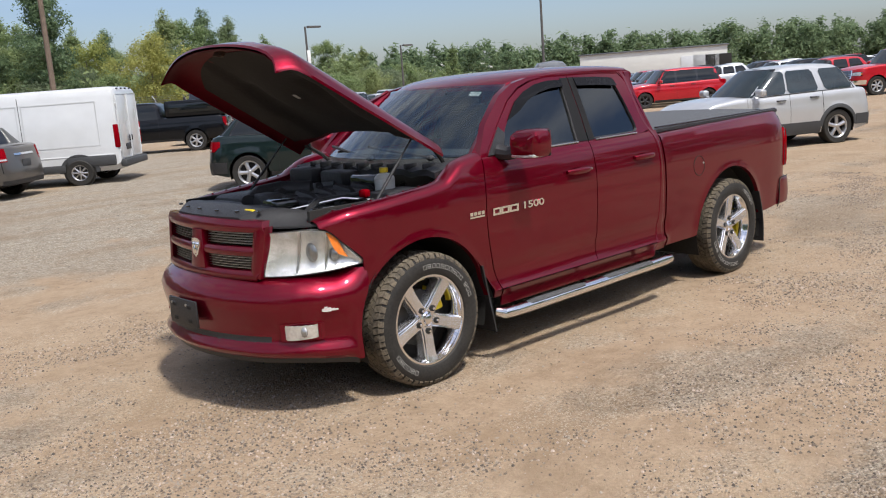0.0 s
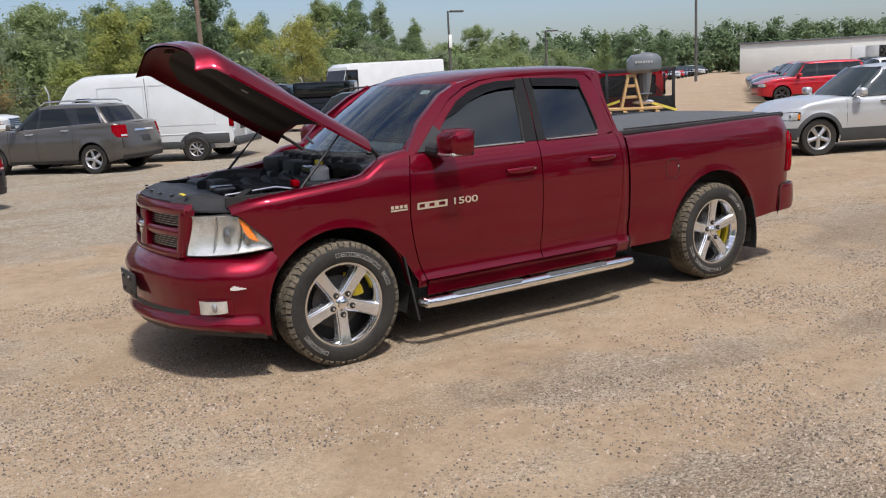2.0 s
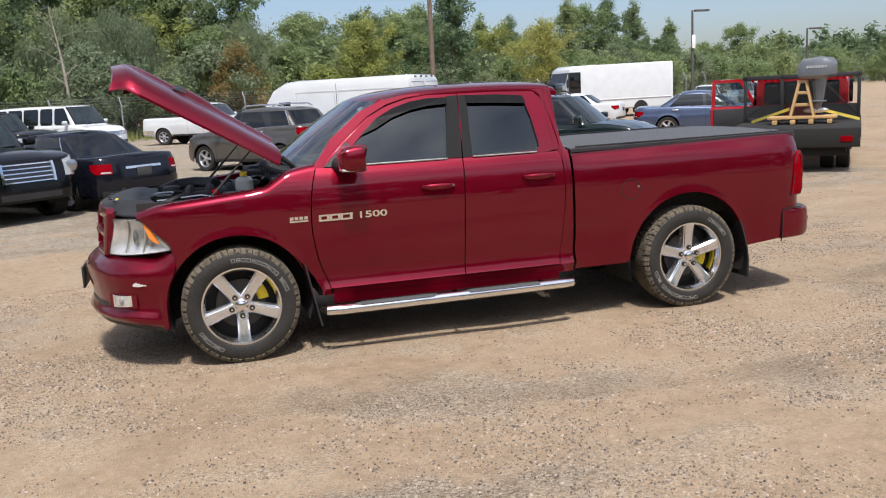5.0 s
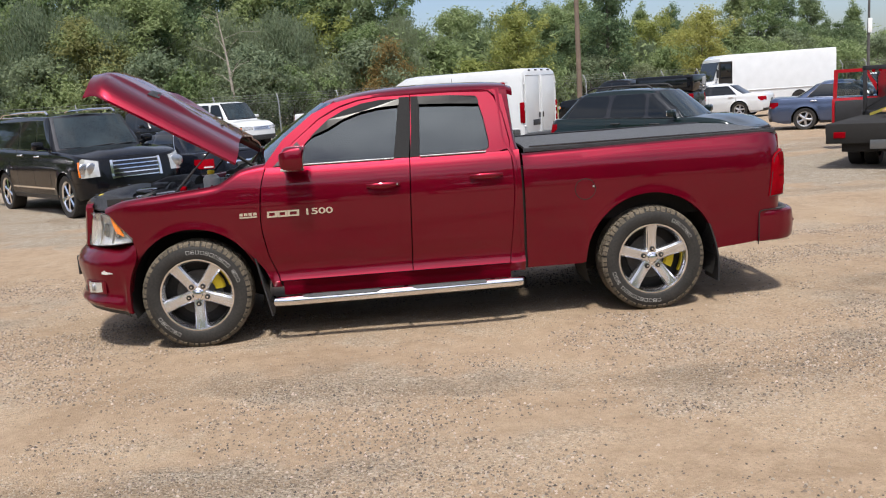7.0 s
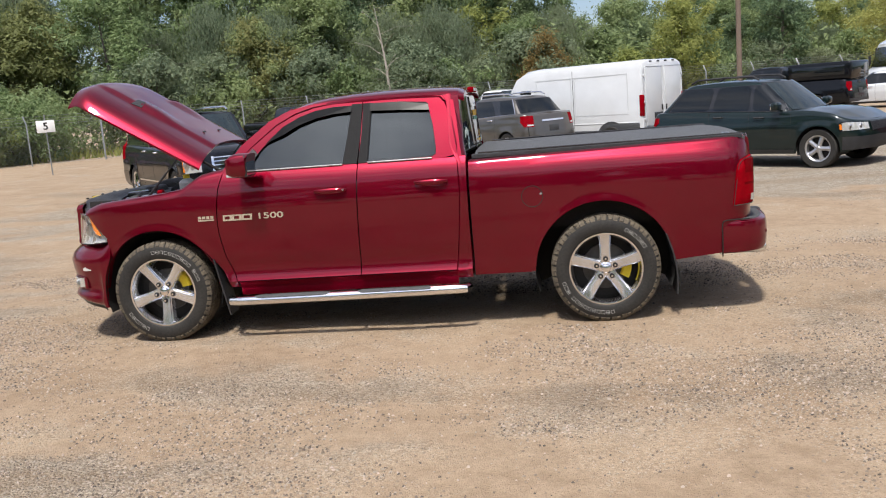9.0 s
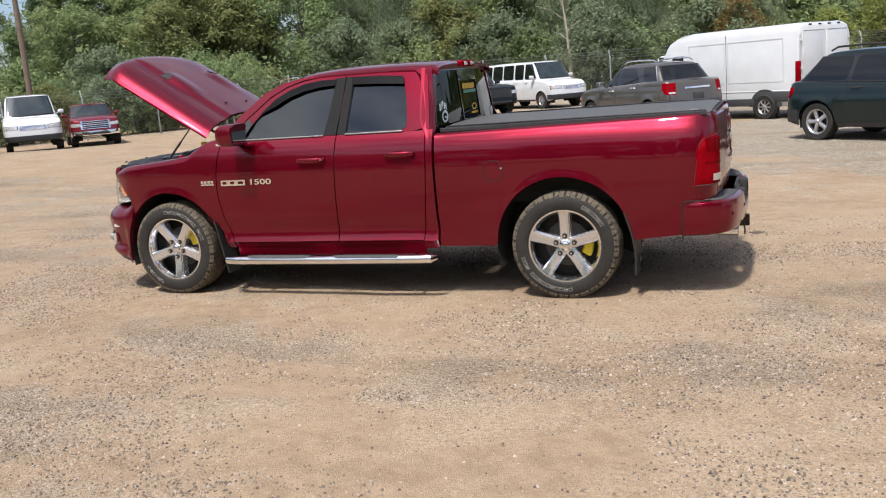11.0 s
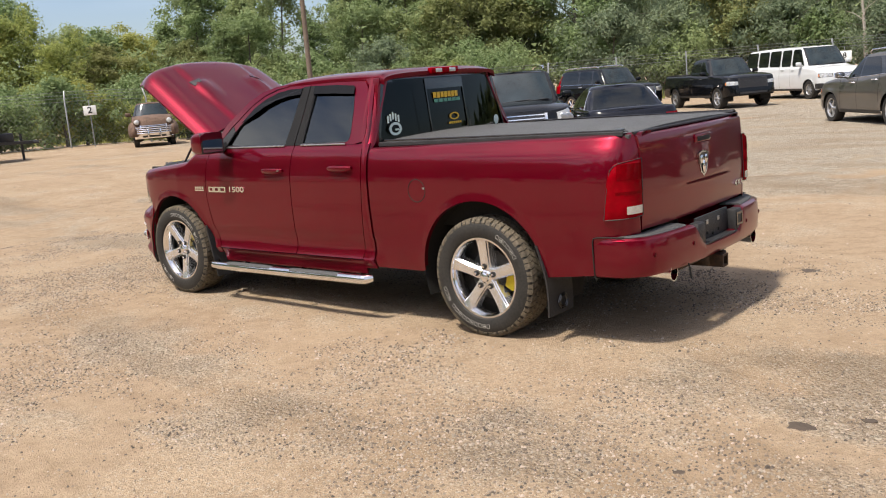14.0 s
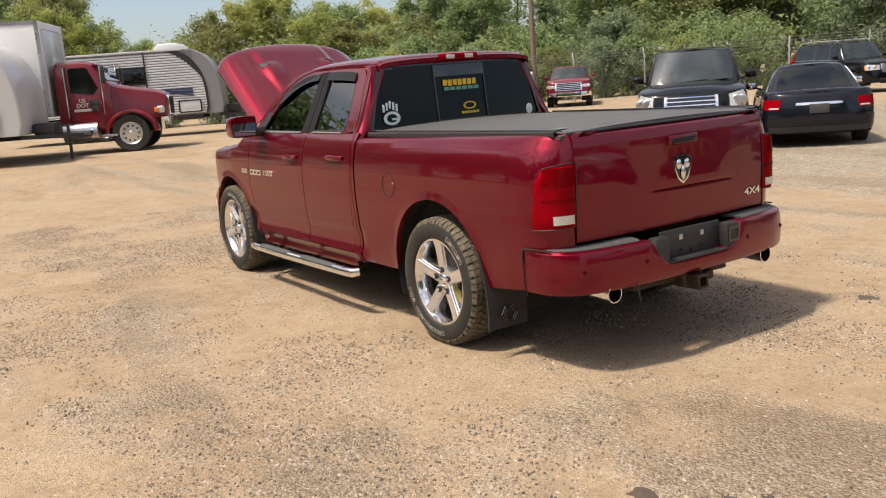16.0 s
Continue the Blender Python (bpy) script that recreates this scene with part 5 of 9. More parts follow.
part("fuel_door_seam", bm, DARK, truck)
bm = bmesh.new()
add_ball(bm, (3.108, -side_w(3.1, 1.02) - .002, 1.022), (.010, .004, .008), 8, 6)
part("fuel_door_catch", bm, STEEL, truck)
# door badges as plain chrome shapes
for s in (-1, 1):
    x = .585
    wid = [.085, .085, .095]
    plate = None
    for k, w in enumerate(wid):
        bm = bmesh.new()
        y = side_w(x + w / 2, .992) + .001
        o = [(x, .966), (x + w - .008, .966), (x + w - .004, 1.014), (x + .004, 1.014)]
        i = [(x + .018, .979), (x + w - .026, .979), (x + w - .024, 1.002), (x + .020, 1.002)]
        add_ring(bm, [Vector((a, s * y, b)) for a, b in o], [Vector((a, s * y, b)) for a, b in i], (0, s * .007, 0))
        part("door_badge", bm, SILVER_BADGE, truck, "plain chrome door badge", angle=0)
        x += w * .92
    bm = bmesh.new()
    y = side_w(.45, .99) + .001
    for k in range(4):
        add_box(bm, (.395 + .034 * k, s * (y + .003), 1.003), (.026, .006, .022))
    add_box(bm, (.446, s * (y + .003), .981), (.132, .006, .012))
    part("fender_badge", bm, SILVER_BADGE, truck, "plain chrome fender badge", angle=0)

# ---- tail ----
bm = bmesh.new()
grid = []
for z in [.755, .765, .80, .86, .93, .965, .975, .99, 1.05, 1.12, 1.20, 1.26, 1.30, 1.322, 1.332]:
    row = []
    for v in steps(-1, 1, 24):
        y = v * .782
        d = .006 * smooth(.965, .978, z) * (1 - smooth(.45, .60, abs(v))) * (1 - smooth(1.02, 1.12, z))
        row.append(Vector((4.715 - .040 * v * v + .012 * math.sin(math.pi * (z - .75) / .58) + d - .02 * smooth(1.315, 1.335, z), y, z)))
    grid.append(row)
add_slab(bm, grid, (-.05, 0, 0))
gate = part("tailgate", bm, CHERRY, truck)
bm = bmesh.new()
add_box(bm, (4.722, .02, 1.242), (.016, .25, .060), bevel=.012)
th = part("tailgate_handle", bm, CHERRY, gate)
# dark plate paints the shade inside the handle's hollow
bm = bmesh.new()
add_box(bm, (4.731, .02, 1.236), (.004, .19, .030), bevel=.001)
part("handle_recess", bm, DARK, th)
bm = bmesh.new()
add_poly(bm, [Vector((4.735, 1.5 * y + .0, 1.075 + 1.45 * z)) for y, z in shield], (-.012, 0, 0))
tb = part("tailgate_badge", bm, BLACK_GLOSS, gate, "chrome shield badge")
bm = bmesh.new()
add_ring(bm, [Vector((4.738, 1.5 * y, 1.075 + 1.45 * z)) for y, z in shield], [Vector((4.738, 1.28 * y, 1.075 + 1.25 * z)) for y, z in shield], (-.012, 0, 0))
part("badge_rim", bm, CHROME, tb)
bm = bmesh.new()
for s in (-1, 1):
    add_ball(bm, (4.738, s * .034, 1.10), (.008, .022, .030), 10, 8)
add_ball(bm, (4.738, 0, 1.05), (.010, .017, .045), 10, 8)
part("badge_relief", bm, CHROME, tb)


# the dent is only a dark strip, its shade put into the colour
bm = bmesh.new()
rows = [[Vector((4.7275 - .040 * (y / .782) ** 2 + .012 * math.sin(math.pi * (z - .75) / .58), y, z)) for z in (lerp(.962, .955, u) - h_, lerp(.962, .955, u) + h_)] for u, y, h_ in ((u, lerp(-.24, .46, u), .0012 + .0055 * math.sin(math.pi * u)) for u in steps(0, 1, 10))]
add_slab(bm, rows, (-.01, 0, 0))
part("gate_crease", bm, CHERRY_DARK, gate, "shade of a long tailgate dent, painted as a dark strip")


def text_part(name, body, size, m, mat, parent, label="", depth=.003):
    cu = bpy.data.curves.new(name, "FONT")
    cu.body, cu.size, cu.extrude = body, size, depth
    cu.align_x, cu.align_y = "CENTER", "CENTER"
    cu.offset = size * .02
    tmp = bpy.data.objects.new("tmp", cu)
    scene.collection.objects.link(tmp)
    dg = bpy.context.evaluated_depsgraph_get()
    me = bpy.data.meshes.new_from_object(tmp.evaluated_get(dg))
    bpy.data.objects.remove(tmp)
    me.materials.clear()
    me.materials.append(mat)
    ob = new(name, me)
    ob.parent = parent
    ob.matrix_basis = m
    if label:
        ob["label"] = label
    return ob


for s in (-1, 1):
    text_part("model_number", "1500", .072, Matrix.Translation((.975, s * (side_w(.97, .99) + .002), .990)) @ Matrix.Rotation(radians(0 if s < 0 else 180), 4, "Z") @ Matrix.Rotation(radians(90), 4, "X") @ Matrix.Diagonal((1.55, .90, 1, 1)), SILVER_BADGE, truck, "chrome 1500 door badge", .006)
text_part("drive_badge", "4X4", .075, Matrix.Translation((4.705, .655, .855)) @ Matrix.Rotation(radians(90), 4, "Z") @ Matrix.Rotation(radians(90), 4, "X") @ Matrix.Diagonal((1.15, .8, 1, 1)), SILVER_BADGE, gate, "chrome 4X4 badge", .004)


def tail_x(y):
    return 4.69 - .9 * max(0, abs(y) - .80) ** 2 * 10


for s in (-1, 1):
    # wraparound lamp: along the corner from the tailgate seam to the flank
    wrap = [(4.688, .790), (4.687, .83), (4.678, .868), (4.660, .905), (4.631, .935), (4.595, .955), (4.555, .967), (4.525, .972)]

    def lamp_pt(u, z, out=0.0):
        f = u * (len(wrap) - 1)
        i = min(int(f), len(wrap) - 2)
        p = Vector(wrap[i]).lerp(Vector(wrap[i + 1]), f - i)
        d = (Vector(wrap[i + 1]) - Vector(wrap[i])).normalized()
        k = W_SIDE(z) / .985
        return Vector((p.x + d.y * out - .02 * max(0, z - 1.05), s * ((p.y - d.x * out) * min(1, k)), z))

    def lamp_hi(u):
        return lerp(1.195, 1.165, u ** 2) - .03 * smooth(.85, 1.0, u)

    def lamp_lo(u):
        return lerp(.850, .838, u)

    bm = bmesh.new()
    add_slab(bm, [[lamp_pt(u * lerp(1, .80, v), lerp(lamp_lo(u), lamp_hi(u), v), .012 * min(1, 6 * min(v, 1 - v) + .2) * min(1, 6 * min(u, 1 - u) + .3)) for v in steps(0, 1, 16)] for u in steps(0, 1, 16)], (-.02, -s * .02, 0))
    tl = part("tail_lamp", bm, RED_LENS, truck, "red wraparound tail lamp with clear reverse light")
    bm = bmesh.new()
    add_slab(bm, [[lamp_pt(u, z, .015) for z in steps(.870, .918, 6)] for u in steps(.08, .48, 8)], (-.008, -s * .008, 0))
    part("reverse_light", bm, CLEAR_LENS, tl)
    bm = bmesh.new()
    add_slab(bm, [[lamp_pt(u, z, .014) for z in steps(.990, 1.008, 4)] for u in steps(.04, .70, 8)], (-.006, -s * .006, 0))
    part("lamp_band", bm, RED_LENS_DEEP, tl)
    bm = bmesh.new()
    add_slab(bm, [[lamp_pt(u, z, .014) for z in steps(1.075, 1.172, 4)] for u in steps(.06, .66, 8)], (-.006, -s * .006, 0))
    part("lamp_band", bm, RED_LENS_DEEP, tl)
    bm = bmesh.new()
    ed = [lamp_pt(u, lamp_lo(u), .004) for u in steps(0, 1, 10)] + [lamp_pt(1 - .2 * v, lerp(lamp_lo(1), lamp_hi(1), v), .004) for v in (.5, 1)] + [lamp_pt(u * .8, lamp_hi(u), .004) for u in steps(1, 0, 10)]
    add_tube(bm, ed + ed[:1], .003, 5, caps=False)
    part("lamp_seal", bm, BLACK, tl)

# rear bumper
RB_PLAN = [(4.445, .968), (4.55, .968), (4.64, .955), (4.72, .915), (4.775, .85), (4.812, .74), (4.835, .58), (4.85, .40), (4.858, .25), (4.86, .10)]
RB_PLAN = RB_PLAN + [(x, -y) for x, y in reversed(RB_PLAN)]


def rb_pt(t, z, inset=0.0):
    f = t * (len(RB_PLAN) - 1)
    i = min(int(f), len(RB_PLAN) - 2)
    p = Vector(RB_PLAN[i]).lerp(Vector(RB_PLAN[i + 1]), f - i)
    return Vector((p.x - inset * (1 if p.x > 4.5 else .2), p.y * (1 - inset * .5), z))


def rb_top(t):
    y = abs(rb_pt(t, 0).y)
    return lerp(.575, .722, smooth(.235, .40, y)) if y < .42 else .722


bm = bmesh.new()
rows = []
for t in sorted({round(v, 4) for v in steps(0, 1, 48)} | {round(.5 + d, 4) for d in (-.17, -.15, -.13, -.11, -.09, .09, .11, .13, .15, .17)}):
    zt = rb_top(t)
    rows.append([rb_pt(t, z, i) for z, i in ((.475, .05), (.485, .020), (.51, .006), (lerp(.51, zt, .4), .0), (lerp(.51, zt, .8), .004), (zt - .012, .010), (zt, .026), (zt + .002, .05))])
add_slab(bm, rows, lambda p: Vector((-.025, 0, 0)) if p.x > 4.68 else Vector((0, -.02 if p.y > 0 else .02, 0)))
rb = part("rear_bumper", bm, CHERRY, truck, "cherry rear bumper with black step pad")
for s in (-1, 1):
    bm = bmesh.new()
    add_tube(bm, [(x, s * w, z) for x, w, z in ((4.440, .950, .455), (4.438, .9670, .50), (4.438, .9725, .60), (4.438, .9745, .70), (4.446, .974, .722), (4.470, .973, .730), (4.52, .969, .732), (4.58, .958, .732), (4.64, .944, .732))], .0045, 8)
    part("shut_line", bm, DARK, rb)
for s in (0, 1):
    bm = bmesh.new()
    f = (lambda t: t) if s else (lambda t: 1 - t)
    rows = []
    for t in steps(.02, .355, 20):
        tt = f(t)
        zt = rb_top(tt)
        rows.append([rb_pt(tt, zt + .004, .045), rb_pt(tt, zt + .012, .055), rb_pt(tt, zt + .014, .10), Vector((4.66 if rb_pt(tt, 0).x > 4.7 else rb_pt(tt, 0).x - .10, rb_pt(tt, 0).y * .93, zt + .012))])
    add_slab(bm, rows, (0, 0, -.012))
    part("step_pad", bm, PAD, rb, "black textured step pad")
bm = bmesh.new()
add_box(bm, (4.775, 0, .655), (.02, .50, .17), bevel=.006)
add_box(bm, (4.81, 0, .572), (.08, .54, .014), bevel=.004)
for s in (-1, 1):
    add_box(bm, (4.812, s * .30, .650), (.075, .115, .150), Matrix.Translation((0, 0, 0)), bevel=.018)
well = part("plate_recess", bm, BLACK, rb, "black number plate recess")
for y, z in ((-.09, .69), (.09, .69)):
    bm = bmesh.new()
    add_box(bm, (4.788, y, z), (.006, .03, .03), bevel=.003)
    part("lamp", bm, STEEL, well)
# dark studs paint the shade in uncut screw holes
for y, z in ((-.09, .615), (.09, .615), (.0, .60)):
    bm = bmesh.new()
    add_tube(bm, [(4.784, y, z), (4.79, y, z)], .011, 8)
    part("screw_hole", bm, DARK, well)
bm = bmesh.new()
add_ring(bm, [Vector((4.853, .30 + y, .655 + z)) for y, z in ((-.05, -.045), (-.05, .045), (.05, .045), (.05, -.045))], [Vector((4.853, .30 + y, .655 + z)) for y, z in ((-.034, -.03), (-.034, .03), (.034, .03), (.034, -.03))], (-.01, 0, 0))
add_box(bm, (4.846, .30, .655), (.004, .036, .034))
part("socket", bm, BLACK_GLOSS, well)
for t in (.22, .36, .64, .78):
    bm = bmesh.new()
    p = rb_pt(t, .62)
    add_ball(bm, (p.x, p.y, .615), (.006, .014, .014), 10, 8)
    part("parking_sensor", bm, CHERRY_DARK, rb)
for s in (-1, 1):
    bm = bmesh.new()
    add_lathe(bm, [(.045, -.16), (.050, -.02), (.052, 0), (.046, 0), (.044, -.15)], 24)
    bmesh.ops.rotate(bm, verts=bm.verts, matrix=Matrix.Rotation(radians(-90), 3, "Z"))
    bmesh.ops.translate(bm, verts=bm.verts, vec=(4.81, s * .645, .465))
    tip = part("exhaust_tip", bm, CHROME, truck, "chrome exhaust tip")
    # dark disc closing the pipe inside the tip
    bm = bmesh.new()
    add_lathe(bm, [(0, -.12), (.045, -.12)], 20)
    bmesh.ops.rotate(bm, verts=bm.verts, matrix=Matrix.Rotation(radians(-90), 3, "Z"))
    bmesh.ops.translate(bm, verts=bm.verts, vec=(4.81, s * .645, .465))
    part("soot", bm, DARK, tip)
bm = bmesh.new()
add_ring(bm, [Vector((4.87, y, .42 + z)) for y, z in ((-.042, -.042), (-.042, .042), (.042, .042), (.042, -.042))], [Vector((4.87, y, .42 + z)) for y, z in ((-.028, -.028), (-.028, .028), (.028, .028), (.028, -.028))], (-.25, 0, 0))
add_box(bm, (4.66, 0, .44), (.10, .80, .06), bevel=.01)
add_box(bm, (4.78, .13, .43), (.07, .07, .06), bevel=.02)
hitch = part("tow_hitch", bm, IRON, truck, "rusty square tow hitch")
bm = bmesh.new()
add_tube(bm, [(4.84, -.50, .50), (4.85, -.50, .44), (4.85, -.49, .40)], .006, 6)
part("loose_wire", bm, DARK, truck)

# ---- bed cover ----
bm = bmesh.new()
grid = []
for u in steps(0, 1, 24):
    x = lerp(2.610, 4.640, u)
    row = []
    for v in steps(-1, 1, 16):
        y = v * .835
        sag = .006 * math.sin(u * math.pi * 3) ** 2 * (1 - v * v)
        row.append(Vector((x, y, 1.350 + .010 * u + .020 * (1 - v * v) - sag - .012 * abs(v) ** 8 - .014 * smooth(.97, 1, u))))
    grid.append(row)
add_slab(bm, grid, (0, 0, -.018))
tonneau = part("bed_cover", bm, VINYL, truck, "black roll-up vinyl bed cover")
for s in (-1, 1):
    bm = bmesh.new()
    add_slab(bm, [[Vector((lerp(2.592, 4.615, u), s * y, lerp(1.315, 1.335, u) + dz)) for y, dz in ((.862, .0), (.860, .022), (.845, .030), (.80, .026))] for u in steps(0, 1, 8)], (0, -s * .008, -.006))
    part("cover_rail", bm, BLACK, tonneau)
    bm = bmesh.new()
    add_tube(bm, [(lerp(2.64, 4.61, u), s * .842, 1.350 + .010 * u + .004) for u in steps(0, 1, 12)], .007, 6)
    part("cover_seam", bm, BLACK_GLOSS, tonneau)
bm = bmesh.new()
add_tube(bm, [(4.648, y, 1.344) for y in (-.79, 0, .79)], .010, 10)
part("end_bar", bm, BLACK, tonneau)
bm = bmesh.new()
add_box(bm, (4.52, -.72, 1.367), (.05, .07, .003))
part("maker_tag", bm, STEEL, tonneau)


# ---- other vehicles: local x runs from nose to tail, front axle at x = 0, left side at -y ----
def paint(name, color, rough=.3, metal=.3, var=.08):
    return material(name, color, rough, metal, coat=.8, spec=.15, var=var, scale=2.5, fine=300)


P_TAUPE = paint("taupe_paint", (.110, .102, .094), metal=.5)
P_GREEN = paint("dark_green_paint", (.005, .013, .013), metal=.1)
P_BLACK = material("black_paint", (.004, .0045, .006), .12, 0, spec=.35, var=.1, scale=2.5, fine=300)
P_NAVY = material("black_blue_paint", (.006, .007, .012), .12, 0, spec=.4, var=.1, scale=2.5, fine=300)
P_SILVER = paint("silver_paint", (.50, .51, .525), metal=.4)
P_WHITE = paint("white_paint", (.58, .595, .605), .35, 0)
P_BLUE = paint("slate_blue_paint", (.075, .10, .17), metal=.5)
P_RED = paint("bright_red_paint", (.42, .012, .022), metal=.2)
P_MAROON = paint("maroon_paint", (.16, .010, .018), metal=.2)
P_GREY = paint("grey_paint", (.16, .165, .17), metal=.5)
P_RUST = material("rusted_brown_body", (.10, .050, .032), .85, .1, var=.5, scale=4, fine=30, tint=(.20, .13, .095), bump=.3, bump_scale=60)
CLAD = material("grey_cladding", (.045, .047, .05), .6, var=.2)


def place(front, rear, side, half):
    """The pose of a vehicle from where its front and rear wheels on one side (-1 left, 1 right) touch the ground."""
    f, r = Vector(front), Vector(rear)
    d = (r - f).normalized()
    ya = Vector((-d.y, d.x))
    o = f - ya * side * half
    return Matrix.Translation((o.x, o.y, ground_z(o.x, o.y))) @ Matrix.Rotation(math.atan2(d.y, d.x), 4, "Z")


def heading(x, y, dx, dy):
    return Matrix.Translation((x, y, ground_z(x, y))) @ Matrix.Rotation(math.atan2(dy, dx), 4, "Z")


WHEELS = {}


def car_wheel(owner, x, y, r, w, rim_r, mat, spokes, turn):
    key = (r, w, rim_r, mat.name, spokes)
    m = Matrix.Translation((x, y, r - .008)) @ Matrix.Rotation(radians(turn), 4, "Z") @ Matrix.Rotation(radians(17 * len(owner.children)), 4, "Y")
    if key not in WHEELS:
        bm = bmesh.new()
        add_lathe(bm, [(rim_r * .96, -w * .38), (rim_r * 1.04, -w * .46), (r * .93, -w * .5), (r * .985, -w * .42), (r, -w * .25), (r, w * .25), (r * .985, w * .42), (r * .93, w * .5), (rim_r, w * .4)], 36 if spokes else 18)
        tyre = part("wheel", bm, RUBBER, owner)
        bm = bmesh.new()
        add_lathe(bm, [(rim_r * 1.02, -w * .44), (rim_r * .97, -w * .43), (rim_r * .90, -w * .36), (rim_r * .86, -w * .05), (rim_r * .86, w * .3)], 32 if spokes else 16)
        part("rim", bm, mat, tyre)
        if spokes:
            bm = bmesh.new()
            add_lathe(bm, [(0, -w * .06), (rim_r * .87, -w * .06)], 24)
            part("brake", bm, DARK, tyre)
        for k in range(spokes):
            a = 2 * math.pi * k / spokes + math.pi / 2
            bm = bmesh.new()
            rows = []
            for q, hw, yy in ((.10, .17, -.40), (.35, .12, -.39), (.70, .13, -.38), (.93, .19, -.37)):
                rows.append([Vector((rim_r * (q * math.cos(a) - t * math.sin(a)), w * (yy + abs(t) * .4), rim_r * (q * math.sin(a) + t * math.cos(a)))) for t in (-hw * 6 / spokes, 0, hw * 6 / spokes)])
            add_slab(bm, rows, (0, w * .14, 0))
            part("spoke", bm, mat, tyre)
        bm = bmesh.new()
        add_lathe(bm, [(0, -w * .45), (rim_r * .13, -w * .44), (rim_r * .2, -w * .36)], 14)
        if not spokes:
            add_lathe(bm, [(rim_r * .2, -w * .36), (rim_r * .86, -w * .30)], 20)
        part("hub_cap", bm, mat, tyre)
        WHEELS[key] = tyre
        tyre.matrix_basis = m
        return tyre
    t = copy_thing(WHEELS[key], m)
    t.parent = owner
    return t


def vehicle(name, label, category, m, col, wb, fo, ro, W, H, belt, hood, nose, roof, wheel, lower=None, deck=None, glass_mat=None, windows=(), tail=(.62, .98, .20), rails=False, trim=None,
            rim_mat=None, spokes=5, sill=.26, arch=None, group="", grille=None, tumble=.20, lampz=None, boxy=.0, front_lamp=CLEAR_LENS, cladding=None, cap=False, handles=True, plates=True, mirror_mat=None, simple=False,
            lamp_h=.085, grille_mat=None, strip=None, lamps=True, rise=.05, pillar=True, nose_r=.62, tail_r=.50, lamp_in=.52, screen=None, rear_q=(.14, .84), tail_in=.70, garnish=None):
    """A road vehicle: a lower body wrapped round a rounded plan, a cabin wrapped round a second one, and all else laid on these two skins.
    belt: height of the window line; hood: (height at the screen, height at the nose); nose: (bumper top, ...);
    roof: x of screen base, roof front, roof rear, rear glass base; windows: (bottom x0, top x0, bottom x1, top x1) along the side;
    deck: height of a bed or boot behind the cabin; lamp_in, tail_in: how far in the lamps reach (1: the corner)."""
    v = thing(name, label, category, m, group)
    r, tw, rr = wheel
    ar = arch or r + .055
    half, x0, x1 = W / 2, -fo, wb + ro
    xa, xb, xc, xd = roof
    glass_mat = glass_mat or CAR_GLASS
    nf, nr = 2.7 + boxy * 1.6, 3.4 + boxy * 2.5
    XL, XR = x0 + nose_r, x1 - tail_r
    lift = lambda x: rise * smooth(.3, wb + .4, x)
    top = curve(*zip(*sorted([(x0, hood[1] - .03), (x0 + .16, hood[1] + .005), (lerp(x0, xa, .5), lerp(hood[1], hood[0], .66)), (xa, hood[0]), (xa + .30, belt), ((xa + xd) / 2, belt + rise * .5)] + ([(xd - .05, deck), (x1 - .14, deck + .005), (x1, deck - .03)] if deck else [(xd - .12, belt + rise), (x1, belt + rise - .03)]), key=lambda p: p[0])))

    def lo(x):
        z = sill + .07 * smooth(x0 + .5, x0, x) + .10 * smooth(x1 - .6, x1, x)
        for cx in (0, wb):
            d = ar * ar - (x - cx) ** 2
            if d > 0:
                z = max(z, r - .01 + math.sqrt(d))
        return z

    girth = curve((0, .10, .28, .50, .68, .74, .88, 1.0), (.945, .972, .988, 1.0, .998, .984, .972, .950))
    front_in = lambda z: .05 * max(0, (.50 - z) / .25) ** 2 + (.17 - .12 * boxy) * max(0, (z - .52) / .5) ** 1.5
    rear_in = lambda z: .05 * max(0, (.52 - z) / .25) ** 2 + (.09 - .06 * boxy) * max(0, (z - .55) / .5) ** 1.4

    def quarter(t, n):
        c, s_ = math.cos(t * math.pi / 2), math.sin(t * math.pi / 2)
        k = (c ** n + s_ ** n) ** (-1 / n)
        return c * k, s_ * k

    def ring_pt(p, xl, xr, a, b, hw, n0, n1):
        if p <= 1:
            c, s_ = quarter(max(p, 0), n0)
            return a - (a - xl) * c, hw * s_
        if p < 2:
            return lerp(a, b, p - 1), hw
        c, s_ = quarter(3 - min(p, 3), n1)
        return b + (xr - b) * c, hw * s_

    def nominal(p):
        return ring_pt(p, x0, x1, XL, XR, half, nf, nr)

    def raw(p, z, inset=0.0):
        x, y = ring_pt(p, x0 + front_in(z) + inset, x1 - rear_in(z) - inset, XL, XR, half * girth(min(1, max(0, (z - sill) / (belt - sill)))) - inset, nf, nr)
        for cx in (0, wb):
            d = math.hypot(x - cx, z - r) - ar
            if -.06 < d < .25 and z > r - .1:
                y += .014 * math.exp(-((max(d, 0) / .05) ** 2)) * min(1, y / (half * .8)) ** 8
        return x, y

    def skin(p, z, s, off=0.0):
        """A place on the lower body's skin, off metres out of it."""
        if p < 0:
            p, s = -p, -s
        x, y = raw(p, z)
        if off:
            xa_, ya_ = raw(max(0, p - .01), z)
            xb_, yb_ = raw(min(3, p + .01), z)
            t = Vector((xb_ - xa_, yb_ - ya_, 0))
            if t.length > 1e-6:
                t.normalize()
                x, y = x - t.y * off, y + t.x * off
        return Vector((x, s * y, z))

    def solve(f, a, b, want):
        up = f(b) > f(a)
